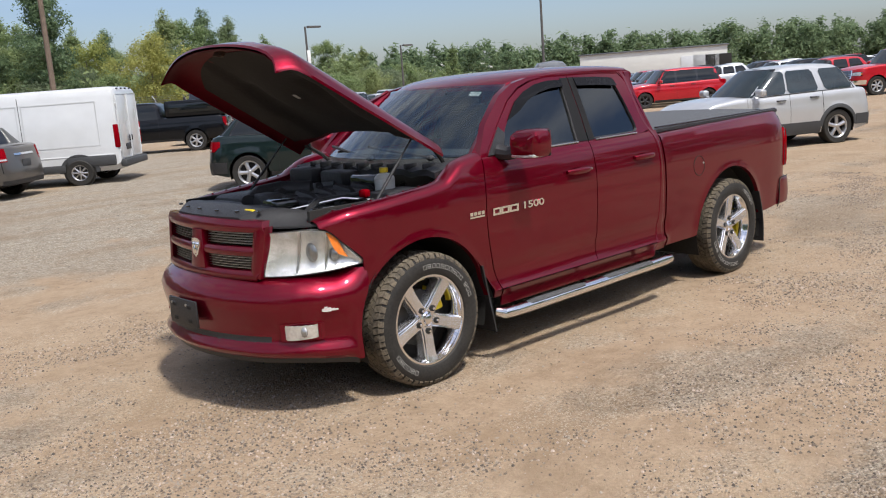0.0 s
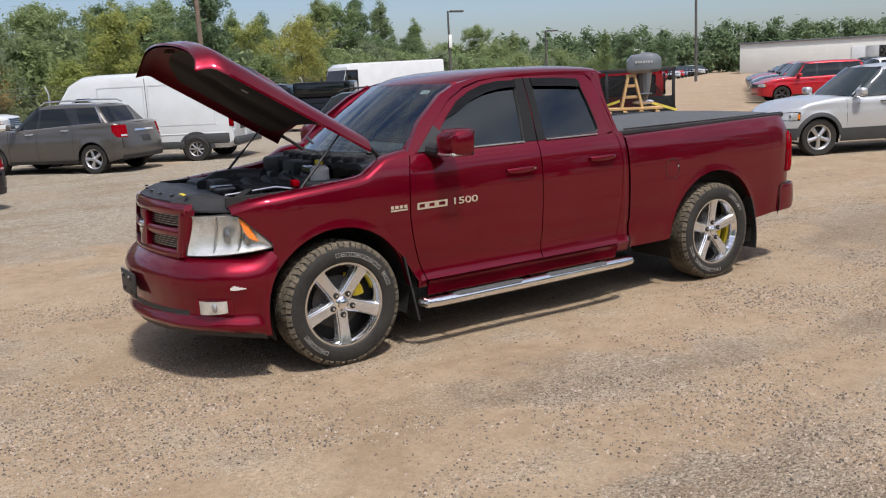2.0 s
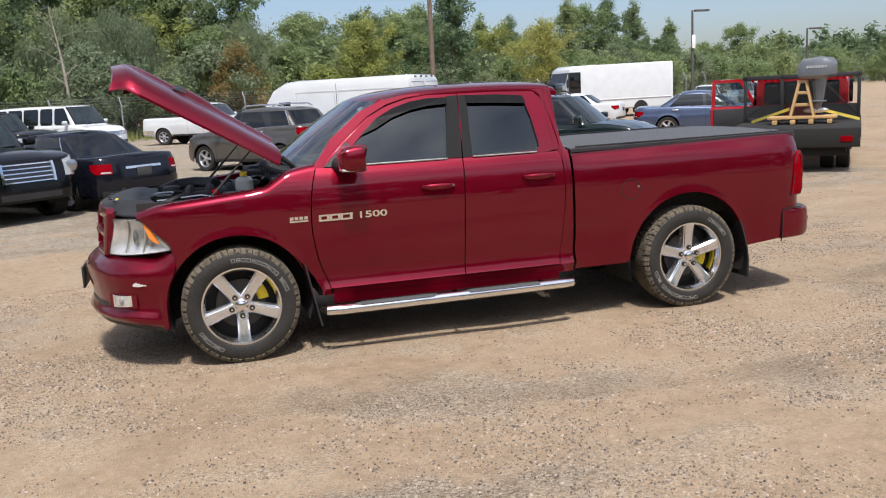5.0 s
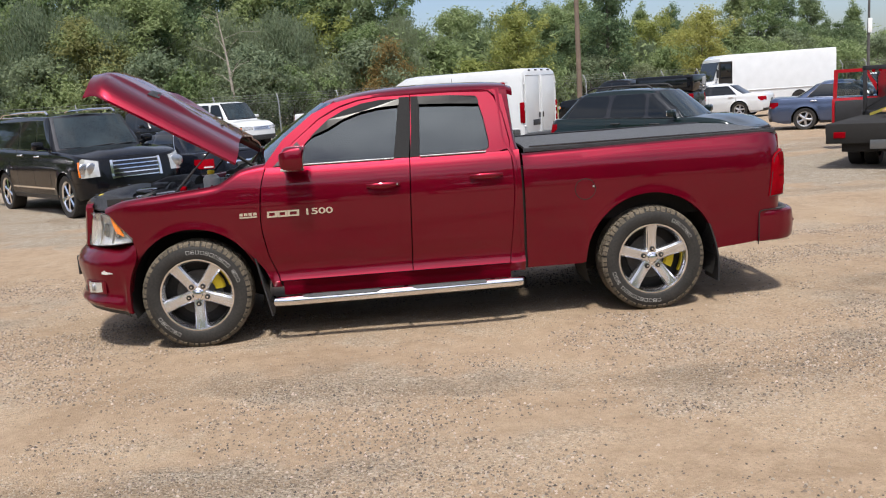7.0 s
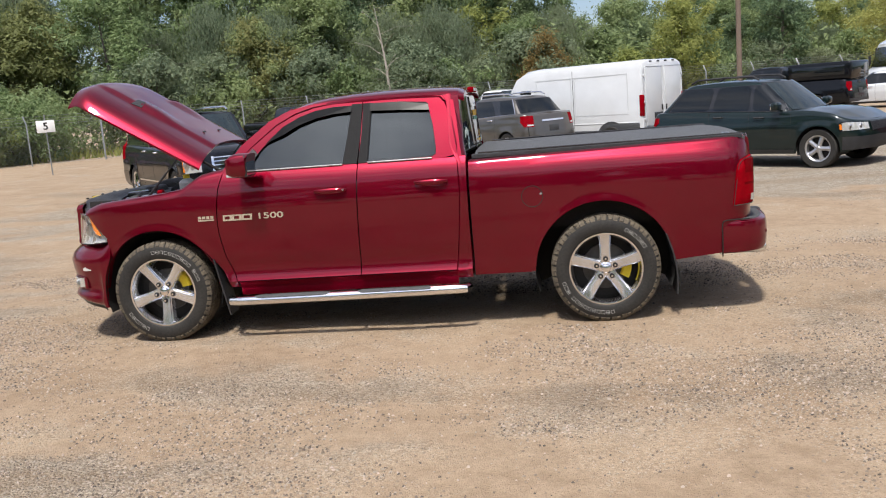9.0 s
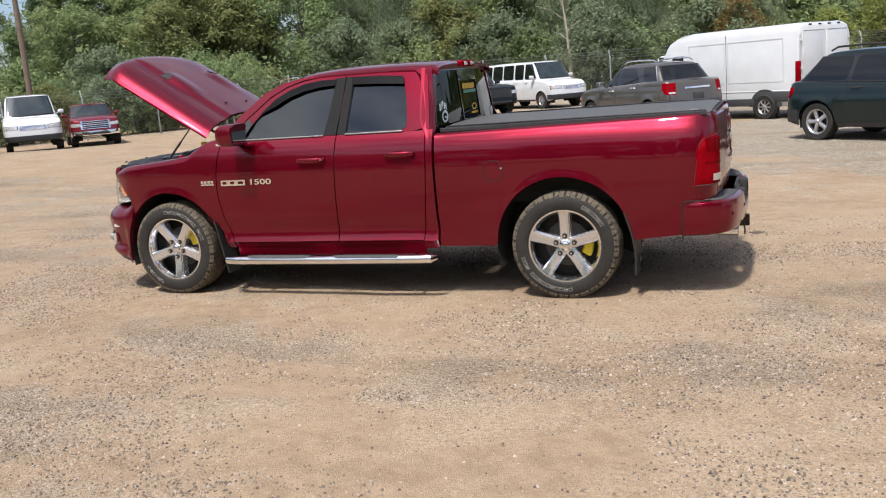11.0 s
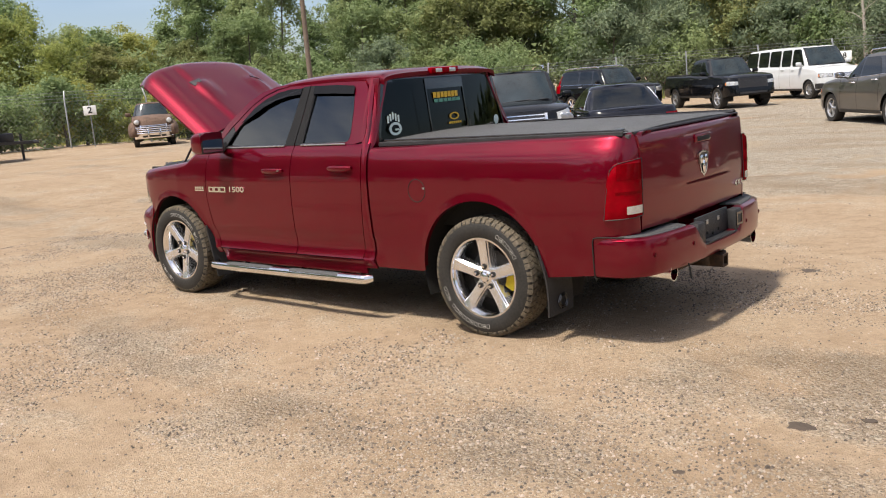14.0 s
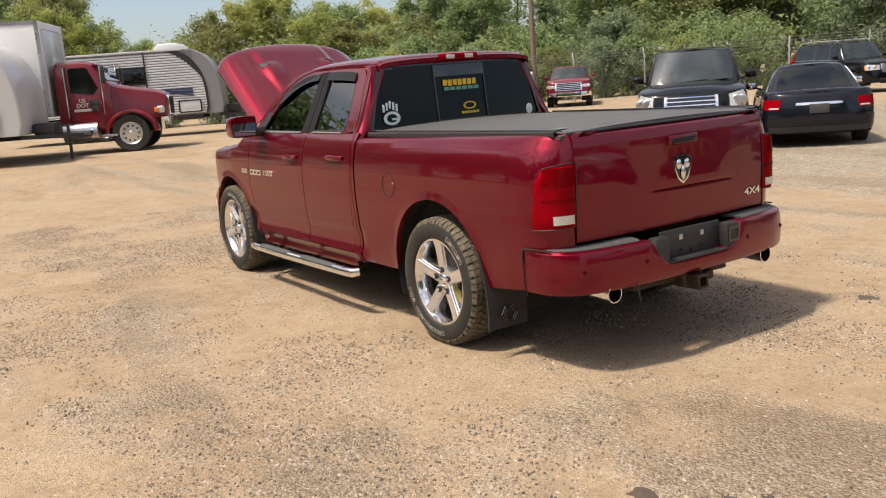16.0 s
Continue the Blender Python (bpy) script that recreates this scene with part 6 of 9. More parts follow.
        for _ in range(24):
            c = (a + b) / 2
            if (f(c) < want) == up:
                a = c
            else:
                b = c
        return a

    def p_x(x):
        return 1 + (x - XL) / (XR - XL) if XL <= x <= XR else solve(lambda p: nominal(p)[0], 0, 1, x) if x < XL else solve(lambda p: nominal(p)[0], 2, 3, x)

    p_front = lambda k: solve(lambda p: nominal(p)[1], 0, 1, half * k)
    p_rear = lambda k: solve(lambda p: nominal(p)[1], 2, 3, half * k)

    # lower body
    nq = 8 if simple else 14
    ps = sorted({round(q, 4) for q in steps(0, 1, nq) + steps(1, 2, 10 if simple else 22) + steps(2, 3, nq)} | {round(p_x(c + ar * math.cos(math.pi * k / 12)), 4) for c in (0, wb) for k in range(13)})
    qs = (0, .25, .5, .72, .9, 1.0) if simple else (0, .08, .18, .30, .42, .54, .64, .70, .76, .84, .90, .945, .975, .993, 1.0)
    bm = bmesh.new()
    sides = {}
    for s in (-1, 1):
        grid = []
        for p in ps:
            xn = nominal(p)[0]
            zl, zt = lo(xn), top(xn)
            colm = []
            for q in qs:
                z = lerp(zl, zt, q)
                e = max(0, (z - zt + .075) / .075)
                x, y = raw(p, z, .052 * (1 - math.sqrt(max(0, 1 - e * e))))
                colm.append(Vector((x, s * y, z)))
            grid.append(colm)
        sides[s] = grid
        add_grid(bm, grid)
    deckrows = []
    for a, b in zip(sides[-1], sides[1]):
        p_, q_ = a[-1], b[-1]
        crown = .030 * smooth(x0, x0 + .4, p_.x)
        dome = .014 * smooth(x0 + .1, x0 + .5, p_.x) * smooth(xa + .1, xa - .3, p_.x)
        deckrows.append([Vector((p_.x, lerp(p_.y, q_.y, t), p_.z + crown * (1 - (2 * t - 1) ** 2) + dome * smooth(.66, .52, abs(2 * t - 1)))) for t in steps(0, 1, 6 if simple else 16)])
    add_grid(bm, deckrows)
    bmesh.ops.remove_doubles(bm, verts=bm.verts, dist=.0008)
    part("body", bm, col, v, angle=38)
    bm = bmesh.new()
    add_box(bm, ((x0 + x1) / 2, 0, (sill + r * 2.2) / 2 + .02), (x1 - x0 - .6, W * .70, r * 2.2 - sill))
    part("underbody", bm, DARK, v)
    for cx in (0, wb):
        for s in (-1, 1):
            bm = bmesh.new()
            add_lathe(bm, [(ar - .002, s * half * .955), (ar - .002, s * half * .55), (.03, s * half * .55)], 16, (cx, 0, r - .01), -.3, math.pi + .3)
            part("wheel_housing", bm, DARK, v)

    # cabin
    zr, yb, yt = H, half * .895, half * .895 - tumble
    zb = belt - .05
    bow0, bow1 = (.36, .22) if not deck or category != "pickup truck" else (.34, .08)
    if boxy > .6:
        bow0 = .24

    def cab_z(q, x):
        return lerp(zb, zr - .026, q) - (.045 * ((x - (xb + xc) / 2) / max(.4, (xc - xb) / 2)) ** 2 * q if q > .8 else 0)

    def cab_raw(p, q, inset=0.0):
        fx = lerp(xa, xb, q + .10 * q * (q - 1)) + inset
        bx = lerp(xd, xc, q - .22 * q * (q - 1) * (0 if deck and category == "pickup truck" else 1)) - inset
        hw = yb - tumble * q ** 1.25 - inset
        return ring_pt(p, fx, bx, fx + bow0, bx - bow1, hw, 2.5 + boxy, 3.2 + boxy)

    def cab_at(q, x=None, y=None, rear=False):
        """y on the cabin's side at x, or x on its front or rear at y."""
        if x is not None:
            fx, bx = cab_raw(0, q)[0], cab_raw(3, q)[0]
            a, b = fx + bow0, bx - bow1
            if x < a:
                return cab_raw(solve(lambda p: cab_raw(p, q)[0], 0, 1, max(x, fx + .01)), q)[1]
            if x > b:
                return cab_raw(solve(lambda p: cab_raw(p, q)[0], 2, 3, min(x, bx - .01)), q)[1]
            return cab_raw(1.5, q)[1]
        p = solve(lambda p_: cab_raw(p_, q)[1], 2, 3, abs(y)) if rear else solve(lambda p_: cab_raw(p_, q)[1], 0, 1, abs(y))
        return cab_raw(p, q)[0]

    bm = bmesh.new()
    cp = steps(0, 1, 6 if simple else 10) + steps(1, 2, 4 if simple else 10)[1:] + steps(2, 3, 6 if simple else 8)[1:]
    cq = (0, .4, .8, .93, 1.0) if simple else (0, .2, .4, .6, .8, .88, .93, .965, .988, 1.0)
    sides = {}
    for s in (-1, 1):
        grid = []
        for p in cp:
            colm = []
            for q in cq:
                e = max(0, (q - .86) / .14)
                x, y = cab_raw(p, q, .075 * (1 - math.sqrt(max(0, 1 - e * e))))
                colm.append(Vector((x, s * y, cab_z(q, x))))
            grid.append(colm)
        sides[s] = grid
        add_grid(bm, grid)
    add_grid(bm, [[Vector((a[-1].x, lerp(a[-1].y, b[-1].y, t), a[-1].z + .026 * (1 - (2 * t - 1) ** 2))) for t in steps(0, 1, 4 if simple else 8)] for a, b in zip(sides[-1], sides[1])])
    bmesh.ops.remove_doubles(bm, verts=bm.verts, dist=.0008)
    part("cabin", bm, col, v, angle=40)
    q_of = lambda z: (z - zb) / (zr - .026 - zb)
    qtop = q_of(zr - .125)

    def side_pane(nm, w, s, off, mat, grow=0.0, nx=6, round_=.22):
        w0b, w0t, w1b, w1t = w
        bm = bmesh.new()
        rows = []
        for f in steps(0, 1, 8):
            g_ = abs(2 * f - 1)
            e = max(0, (g_ - 1 + round_) / round_)
            cut = .05 * (1 - math.sqrt(max(0, 1 - e * e))) if not grow else 0
            xl_, xr_ = lerp(w0b, w0t, f) - grow + cut, lerp(w1b, w1t, f) + grow - cut
            row_ = []
            for x in steps(xl_, xr_, nx):
                z0_ = belt + .022 + lift(x) * .9 - grow * .6
                q = lerp(q_of(z0_), qtop + grow * .7, f)
                row_.append(Vector((x, s * (cab_at(q, x=x) + off), cab_z(min(q, .8), x) + (q - min(q, .8)) * (zr - .026 - zb))))
            rows.append(row_)
        add_slab(bm, rows, (0, -s * .016, 0))
        return part(nm, bm, mat, v)

    def patch(nm, p0, p1, z0, z1, s, off, mat, parent=None, n=8, nz=3, thick=.014, lab=""):
        """A piece laid on the lower body: p0 to p1 round the plan; z0, z1 heights (numbers, or functions of 0 to 1 along it)."""
        bm = bmesh.new()
        rows = []
        for f in steps(0, 1, n):
            p = lerp(p0, p1, f)
            a, b = z0(f) if callable(z0) else z0, z1(f) if callable(z1) else z1
            rows.append([skin(p, z, s, off) for z in steps(a, b, nz)])
        mid = Vector(((x0 + x1) / 2, 0, 0))
        add_slab(bm, rows, lambda q_: Vector(((mid.x - q_.x) * thick / max(.5, abs(mid.x - q_.x)) if p1 < 1.3 or p0 > 1.7 else 0, -math.copysign(thick, q_.y) if abs(q_.y) > .3 else 0, 0)))
        return part(nm, bm, mat, parent or v, lab)

    for s in (-1, 1):
        if pillar and not simple:
            side_pane("window_surround", (windows[0][0], windows[0][1], windows[-1][2], windows[-1][3]), s, .003, BLACK_GLOSS, grow=.022, nx=14)
        for w in windows:
            side_pane("side_window", w, s, .008, glass_mat)
        if trim and not simple:
            bm = bmesh.new()
            pts = []
            for x in steps(windows[0][0] - .04, windows[-1][2] + .03, 10):
                z = belt + .006 + lift(x) * .9
                pts.append((x, s * (cab_at(q_of(z), x=x) + .008), z))
            w = windows[-1]
            for f in (.4, .8, 1.0):
                x = lerp(w[2], w[3], f) + .03
                q = lerp(q_of(belt + .022 + lift(x)), qtop + .02, f)
                pts.append((x, s * (cab_at(q, x=x) + .008), cab_z(min(q, .8), x) + (q - min(q, .8)) * (zr - .026 - zb)))
            add_tube(bm, pts, .009, 6)
            part("belt_trim", bm, trim, v)
        # mirror
        bm = bmesh.new()
        mx, mz = windows[0][0] + .10, belt + .11
        add_box(bm, (mx, s * (half + .085), mz), (.15, .21, .15), bevel=.05, seg=3)
        add_tube(bm, [(mx, s * (half * .86), belt + .02), (mx, s * (half + .02), mz - .04)], .022, 6)
        mir = part("door_mirror", bm, mirror_mat or (BLACK if simple else col), v)
        if simple:
            continue
        bm = bmesh.new()
        add_box(bm, (mx + .073, s * (half + .085), mz), (.012, .16, .105), bevel=.004)
        part("mirror_glass", bm, CHROME, mir)
        if handles:
            for w in windows[:2]:
                hx = w[2] - .17
                z = belt - .105 + lift(hx)
                bm = bmesh.new()
                add_tube(bm, [skin(p_x(hx + dx), z, s, o) for dx, o in ((-.10, -.005), (-.085, .026), (0, .034), (.085, .026), (.10, -.005))], .015, 6)
                part("door_handle", bm, trim or col, v)
        for k, w in enumerate(windows[:2]):
            x_ = w[2] + .04
            dp = .0035 / (XR - XL)
            if k == 0 or (windows[1][2] < wb - .1):
                patch("door_seam", p_x(x_) - dp, p_x(x_) + dp, sill + .10, belt + lift(x_), s, .0015, DARK, n=1, nz=10, thick=.004)
            else:
                patch("door_seam", p_x(wb - ar - .03) - dp, p_x(wb - ar - .03) + dp, sill + .10, r + .05, s, .0015, DARK, n=1, nz=6, thick=.004)
        xs_ = windows[0][0] - .12
        dp = .0035 / (XR - XL)
        if xs_ > ar:
            patch("door_seam", p_x(xs_) - dp, p_x(xs_) + dp, sill + .10, top(xs_) - .03, s, .0015, DARK, n=1, nz=10, thick=.004)
        patch("hood_seam", p_x(x0 + nose_r * .55), p_x(min(xa, xs_)), lambda f: top(nominal(lerp(p_x(x0 + nose_r * .55), p_x(min(xa, xs_)), f))[0]) - .046, lambda f: top(nominal(lerp(p_x(x0 + nose_r * .55), p_x(min(xa, xs_)), f))[0]) - .038, s, -.011, DARK, n=14, nz=1, thick=.004)
        patch("sill_trim", p_x(ar + .03), p_x(wb - ar - .03), sill - .005, sill + .075, s, .006, cladding or BLACK, n=6)
        if rails:
            bm = bmesh.new()
            ry = yt - .07
            add_tube(bm, [(xb + .20, s * ry, zr - .02), (xb + .32, s * ry, zr + .045), (lerp(xb, xc, .5), s * ry, zr + .060), (xc - .30, s * ry, zr + .045), (xc - .15, s * ry, zr - .02)], .019, 8)
            part("roof_rail", bm, trim or BLACK, v)
    # screens
    for nm, rear in (("windscreen", False), ("rear_window", True)):
        q0, q1 = rear_q if rear else (.11, .90)
        for edge, off, mat_ in ((.93, .003, BLACK_GLOSS), (.86, .008, (glass_mat if rear else screen or PALE_GLASS))):
            if simple and edge > .9:
                continue
            bm = bmesh.new()
            rows = []
            gq = 0 if edge < .9 else .035
            for q in steps(q0 - gq, q1 + gq * .8, 8):
                hw = cab_raw(1.5, q)[1]
                row_ = []
                for t in steps(-1, 1, 12):
                    y = t * hw * (edge if not rear else edge * .97)
                    x = cab_at(q, y=y, rear=rear)
                    zq = cab_z(min(q, .8), x) + (q - min(q, .8)) * (zr - .026 - zb)
                    row_.append(Vector((x + (off if rear else -off), y, zq + off * .7)))
                rows.append(row_)
            add_slab(bm, rows, (-.016 if rear else .016, 0, -.006))
            sc = part(nm if edge < .9 else nm + "_surround", bm, mat_, v)
        if not simple:
            bm = bmesh.new()
            for t in ((.45, -.30), (-.12, -.75)) if not rear else ((0.0, .38),):
                pts = []
                for f in steps(0, 1, 5):
                    y = lerp(t[0], t[1], f) * yb
                    q = (q0 - .03 if not rear else q0 + .02) + .05 * f
                    x = cab_at(q, y=y, rear=rear)
                    pts.append((x + (.022 if rear else -.022), y, cab_z(q, x) + .012))
                add_tube(bm, pts, .010, 5)
            part("wiper", bm, BLACK, sc)
    # lamps, grille, bumpers
    lz = lampz or (hood[1] - .12)
    for s in (-1, 1) if lamps else ():
        pi_, po_ = p_front(lamp_in), p_x(x0 + nose_r * (.62 if boxy < .6 else .42))
        zl_ = lambda f: lz - lamp_h * lerp(.72, .80, f)
        zh_ = lambda f: lz + lamp_h * lerp(.62, 1.0, f) * (1 - .25 * max(0, f - .8) / .2)
        hl = patch("headlamp", pi_ - .012, po_ + .01, lambda f: zl_(f) - .012, lambda f: zh_(f) + .012, s, .002, BLACK_GLOSS, n=10, lab="clear headlamp in a dark surround")
        patch("lens", pi_, po_ - .04, zl_, zh_, s, .007, front_lamp, hl, n=10)
        if not simple:
            patch("side_marker", po_ - .035, po_, lambda f: zl_(1) + .02, lambda f: zh_(1) - .02, s, .008, AMBER, hl, n=3)
            for f in (.30, .68):
                bm = bmesh.new()
                c_ = skin(lerp(pi_, po_ - .04, f), lz + .002, s, .004)
                add_ball(bm, c_, (.016, lamp_h * .52, lamp_h * .52), 14, 8)
                part("reflector", bm, STEEL, hl)
            fz = max(sill + .16, nose[0] - .14)
            patch("fog_lamp", p_front(.62), p_front(.78), fz - .045, fz + .045, s, .008, CLEAR_LENS, n=4)
        tz0, tz1, tl = tail
        if tz1 > belt + .15:
            bm = bmesh.new()
            add_grid_rows = []
            for z in steps(tz0, tz1, 10):
                rows_ = []
                for p in (2.02, 2.12, 2.3, 2.45):
                    if z < belt + rise:
                        q_ = skin(p, z, s, .008)
                    else:
                        x, y = cab_raw(p, q_of(z))
                        q_ = Vector((x + .008, s * (y + .006), z))
                    rows_.append(q_)
                add_grid_rows.append(rows_)
            add_slab(bm, add_grid_rows, (-.02, -s * .02, 0))
            part("tail_lamp", bm, RED_LENS, v)
        else:
            tp0, tp1 = p_x(x1 - tl - .02), p_rear(tail_in)
            tb = lambda f: lerp(lerp(tz0, tz1, .45), tz0, smooth(0, .45, f))
            tt = lambda f: min(tz1, top(nominal(lerp(tp0, tp1, f))[0]) - .02)
            tlm = patch("tail_lamp", tp0, tp1, tb, tt, s, .008, RED_LENS, n=10)
            if not simple:
                patch("reverse_lamp", lerp(tp0, tp1, .62), lerp(tp0, tp1, .97), lambda f: lerp(tz0, tz1, .08), lambda f: lerp(tz0, tz1, .22), s, .010, CLEAR_LENS, tlm, n=4)
    gz0, gz1, gw = grille or (lz - .09, lz + .06, .44)
    pg = p_front(gw)
    gr = patch("grille", -pg, pg, gz0, gz1, 1, .004, grille_mat or BLACK, n=16)
    for k in range(2 if simple else 5):
        z = lerp(gz0 + .015, gz1 - .015, k / (1 if simple else 4))
        patch("slat", -pg * .96, pg * .96, z - .009, z + .009, 1, .016, trim or CHROME, gr, n=12, nz=1)
    for s in (-1, 1):
        if not simple:
            patch("grille_edge", pg * .95, pg * 1.04, gz0 - .01, gz1 + .01, s, .018, trim or CHROME, gr, n=1, nz=4)
    pe = p_x(-ar - .03)
    bump = patch("front_bumper", -pe, pe, lambda f: sill + .055, lambda f: nose[0] + .02, 1, .012, lower or col, n=26, nz=4)
    patch("air_intake", -p_front(.55), p_front(.55), sill + .10, max(sill + .17, nose[0] - .10), 1, .018, BLACK, bump, n=14)
    pr = p_x(wb + ar + .03)
    bump = patch("rear_bumper", pr, 3, lambda f: sill + .10, nose[0] + .06, 1, .014, lower or col, n=14, nz=4)
    patch("rear_bumper_half", pr, 3, lambda f: sill + .10, nose[0] + .06, -1, .014, lower or col, bump, n=14, nz=4)
    if not simple:
        for s in (-1, 1):
            patch("lower_valance", p_rear(.9), 3, sill + .07, sill + .17, s, .020, BLACK, bump, n=6)
            if not deck:
                dp = .01
                patch("tailgate_seam", p_rear(.86) - dp, p_rear(.86) + dp, nose[0] + .07, belt + rise - .02, s, .0015, DARK, n=1, nz=6, thick=.004)
    if garnish:
        z = (tail[0] + tail[1]) / 2
        bm = bmesh.new()
        add_grid_rows = [[skin(p, z + dz, s_, .016) for dz in (-.022, .022)] for p, s_ in [(lerp(p_rear(.42), 3, f), -1) for f in steps(0, 1, 5)] + [(lerp(3, p_rear(.42), f), 1) for f in steps(0, 1, 5)][1:]]
        add_slab(bm, add_grid_rows, (-.02, 0, 0))
        part("tailgate_garnish", bm, garnish, v)
    if strip:
        for s in (-1, 1):
            patch("side_strip", p_x(ar + .05), p_x(wb - ar - .05), sill + .19, sill + .225, s, .010, strip, n=6)
    if plates:
        bm = bmesh.new()
        z = tail[0] + (.0 if deck else -.06)
        add_box(bm, (skin(3, z, 1).x + .010, 0, z), (.02, .32, .16), bevel=.004)
        part("number_plate", bm, CLAD, v)
    if cladding:
        for s in (-1, 1):
            patch("side_cladding", p_x(ar + .02), p_x(wb - ar - .02), sill - .01, sill + .24, s, .008, cladding, n=6)
            for cx in (0, wb):
                bm = bmesh.new()
                rows = []
                for k in range(19):
                    a = math.pi * (.02 + .96 * k / 18)
                    rows.append([])
                    for q in (-.012, .025, .065):
                        x, z = cx + (ar + q) * math.cos(a), r - .01 + (ar + q) * math.sin(a)
                        rows[-1].append(skin(p_x(x), z, s, .010 if q < .06 else .003))
                add_slab(bm, rows, (0, -s * .03, 0))
                part("arch_trim", bm, cladding, v)
    if deck and category == "pickup truck":
        bm = bmesh.new()
        if cap:
            add_box(bm, ((xd + x1) / 2 + .02, 0, (deck + zr) / 2), (x1 - xd - .08, W * .86, zr - deck), bevel=.09, seg=4)
            part("bed_cap", bm, col, v)
            for s in (-1, 1):
                bm = bmesh.new()
                add_box(bm, ((xd + x1) / 2, s * W * .431, (deck + zr) / 2 + .03), ((x1 - xd) * .8, .012, (zr - deck) * .55), bevel=.004)
                part("cap_window", bm, CAR_GLASS, v)
            bm = bmesh.new()
            add_box(bm, (x1 - .022, 0, (deck + zr) / 2 + .03), (.014, W * .66, (zr - deck) * .62), bevel=.006)
            part("cap_hatch", bm, CAR_GLASS, v)
        else:
            add_box(bm, ((xd + x1) / 2 + .02, 0, deck + .030), (x1 - xd - .20, W * .76, .03), bevel=.004)
            part("bed_floor", bm, DARK, v)
        bm = bmesh.new()
        add_box(bm, (skin(3, deck - .14, 1).x + .004, 0, deck - .12), (.02, .24, .08), bevel=.008)
        part("tailgate_handle", bm, BLACK, v)
    for x in (0, wb):
        for s in (-1, 1):
            car_wheel(v, x, s * (half - tw / 2 - .012), r, tw, rr, rim_mat or ALLOY, 0 if simple else spokes, 0 if s < 0 else 180)
    return v


SUV_WIN = ((.62, 1.02, 1.30, 1.33), (1.40, 1.43, 2.12, 2.08), (2.22, 2.18, 2.95, 2.70))


def mid_suv(m, col, label, group="", **k):
    a = dict(wb=2.857, fo=.95, ro=.96, W=1.84, H=1.68, belt=1.06, hood=(1.08, .88), nose=(.52, .9), roof=(.42, 1.12, 2.90, 3.42), wheel=(.355, .235, .235), windows=SUV_WIN, tail=(.90, 1.08, .40), lower=None, trim=CHROME)
    a.update(k)
    return vehicle("suv", label, "suv", m, col, group=group, **a)


def big_suv(m, col, label, wb=2.946, **k):
    e = wb - 2.946
    a = dict(wb=wb, fo=.92, ro=1.25, W=2.0, H=1.92, belt=1.22, hood=(1.22, 1.10), nose=(.62, 1.05), roof=(.55, 1.10, wb + .85, wb + 1.18), wheel=(.40, .28, .28), boxy=.8, trim=CHROME, rails=True, rim_mat=CHROME, spokes=6,
             windows=((.78, 1.10, 1.48, 1.50), (1.58, 1.60, 2.42, 2.42), (2.54, 2.54, wb + .80, wb + .72)), tail=(.95, 1.70, .10), grille=(.70, 1.02, .46), lampz=.90, sill=.32, tumble=.16)
    a.update(k)
    return vehicle("suv", label, "suv", m, col, **a)


def sedan(m, col, label, group="", **k):
    a = dict(wb=2.84, fo=.95, ro=1.12, W=1.85, H=1.46, belt=.93, hood=(.95, .74), nose=(.48, .8), roof=(.45, 1.30, 2.35, 3.20), wheel=(.335, .235, .225), deck=.98, windows=((.78, 1.28, 1.52, 1.55), (1.62, 1.65, 2.66, 2.28)), tail=(.68, .86, .32), trim=CHROME, tumble=.26, sill=.20)
    a.update(k)
    return vehicle("sedan", label, "car", m, col, group=group, **a)


def pickup(m, col, label, group="", **k):
    a = dict(wb=3.68, fo=.95, ro=1.22, W=2.0, H=1.92, belt=1.22, hood=(1.25, 1.14), nose=(.64, 1.0), roof=(.55, 1.12, 2.30, 2.52), wheel=(.40, .275, .25), deck=1.28, boxy=.8, windows=((.78, 1.12, 1.48, 1.52), (1.58, 1.60, 2.30, 2.22)), tail=(.86, 1.20, .10), sill=.42, grille=(.74, 1.08, .56), lampz=.92, lower=CHROME, tumble=.17, rim_mat=ALLOY, spokes=6)
    a.update(k)
    return vehicle("pickup", label, "pickup truck", m, col, group=group, **a)


def passenger_van(m, col, label, **k):
    a = dict(wb=3.94, fo=.95, ro=1.30, W=2.0, H=2.10, belt=1.28, hood=(1.22, 1.02), nose=(.58, .95), roof=(.10, .72, 5.0, 5.18), wheel=(.37, .245, .21), boxy=.7, pillar=False, windows=((.42, .78, 1.30, 1.30), (1.42, 1.42, 2.10, 2.10), (2.22, 2.22, 3.05, 3.05), (3.15, 3.15, 3.95, 3.95), (4.05, 4.05, 4.95, 4.90)), tail=(1.0, 1.5, .08), lower=BLACK, tumble=.13, sill=.34, spokes=8, handles=True)
    a.update(k)
    return vehicle("passenger_van", label, "van", m, col, **a)


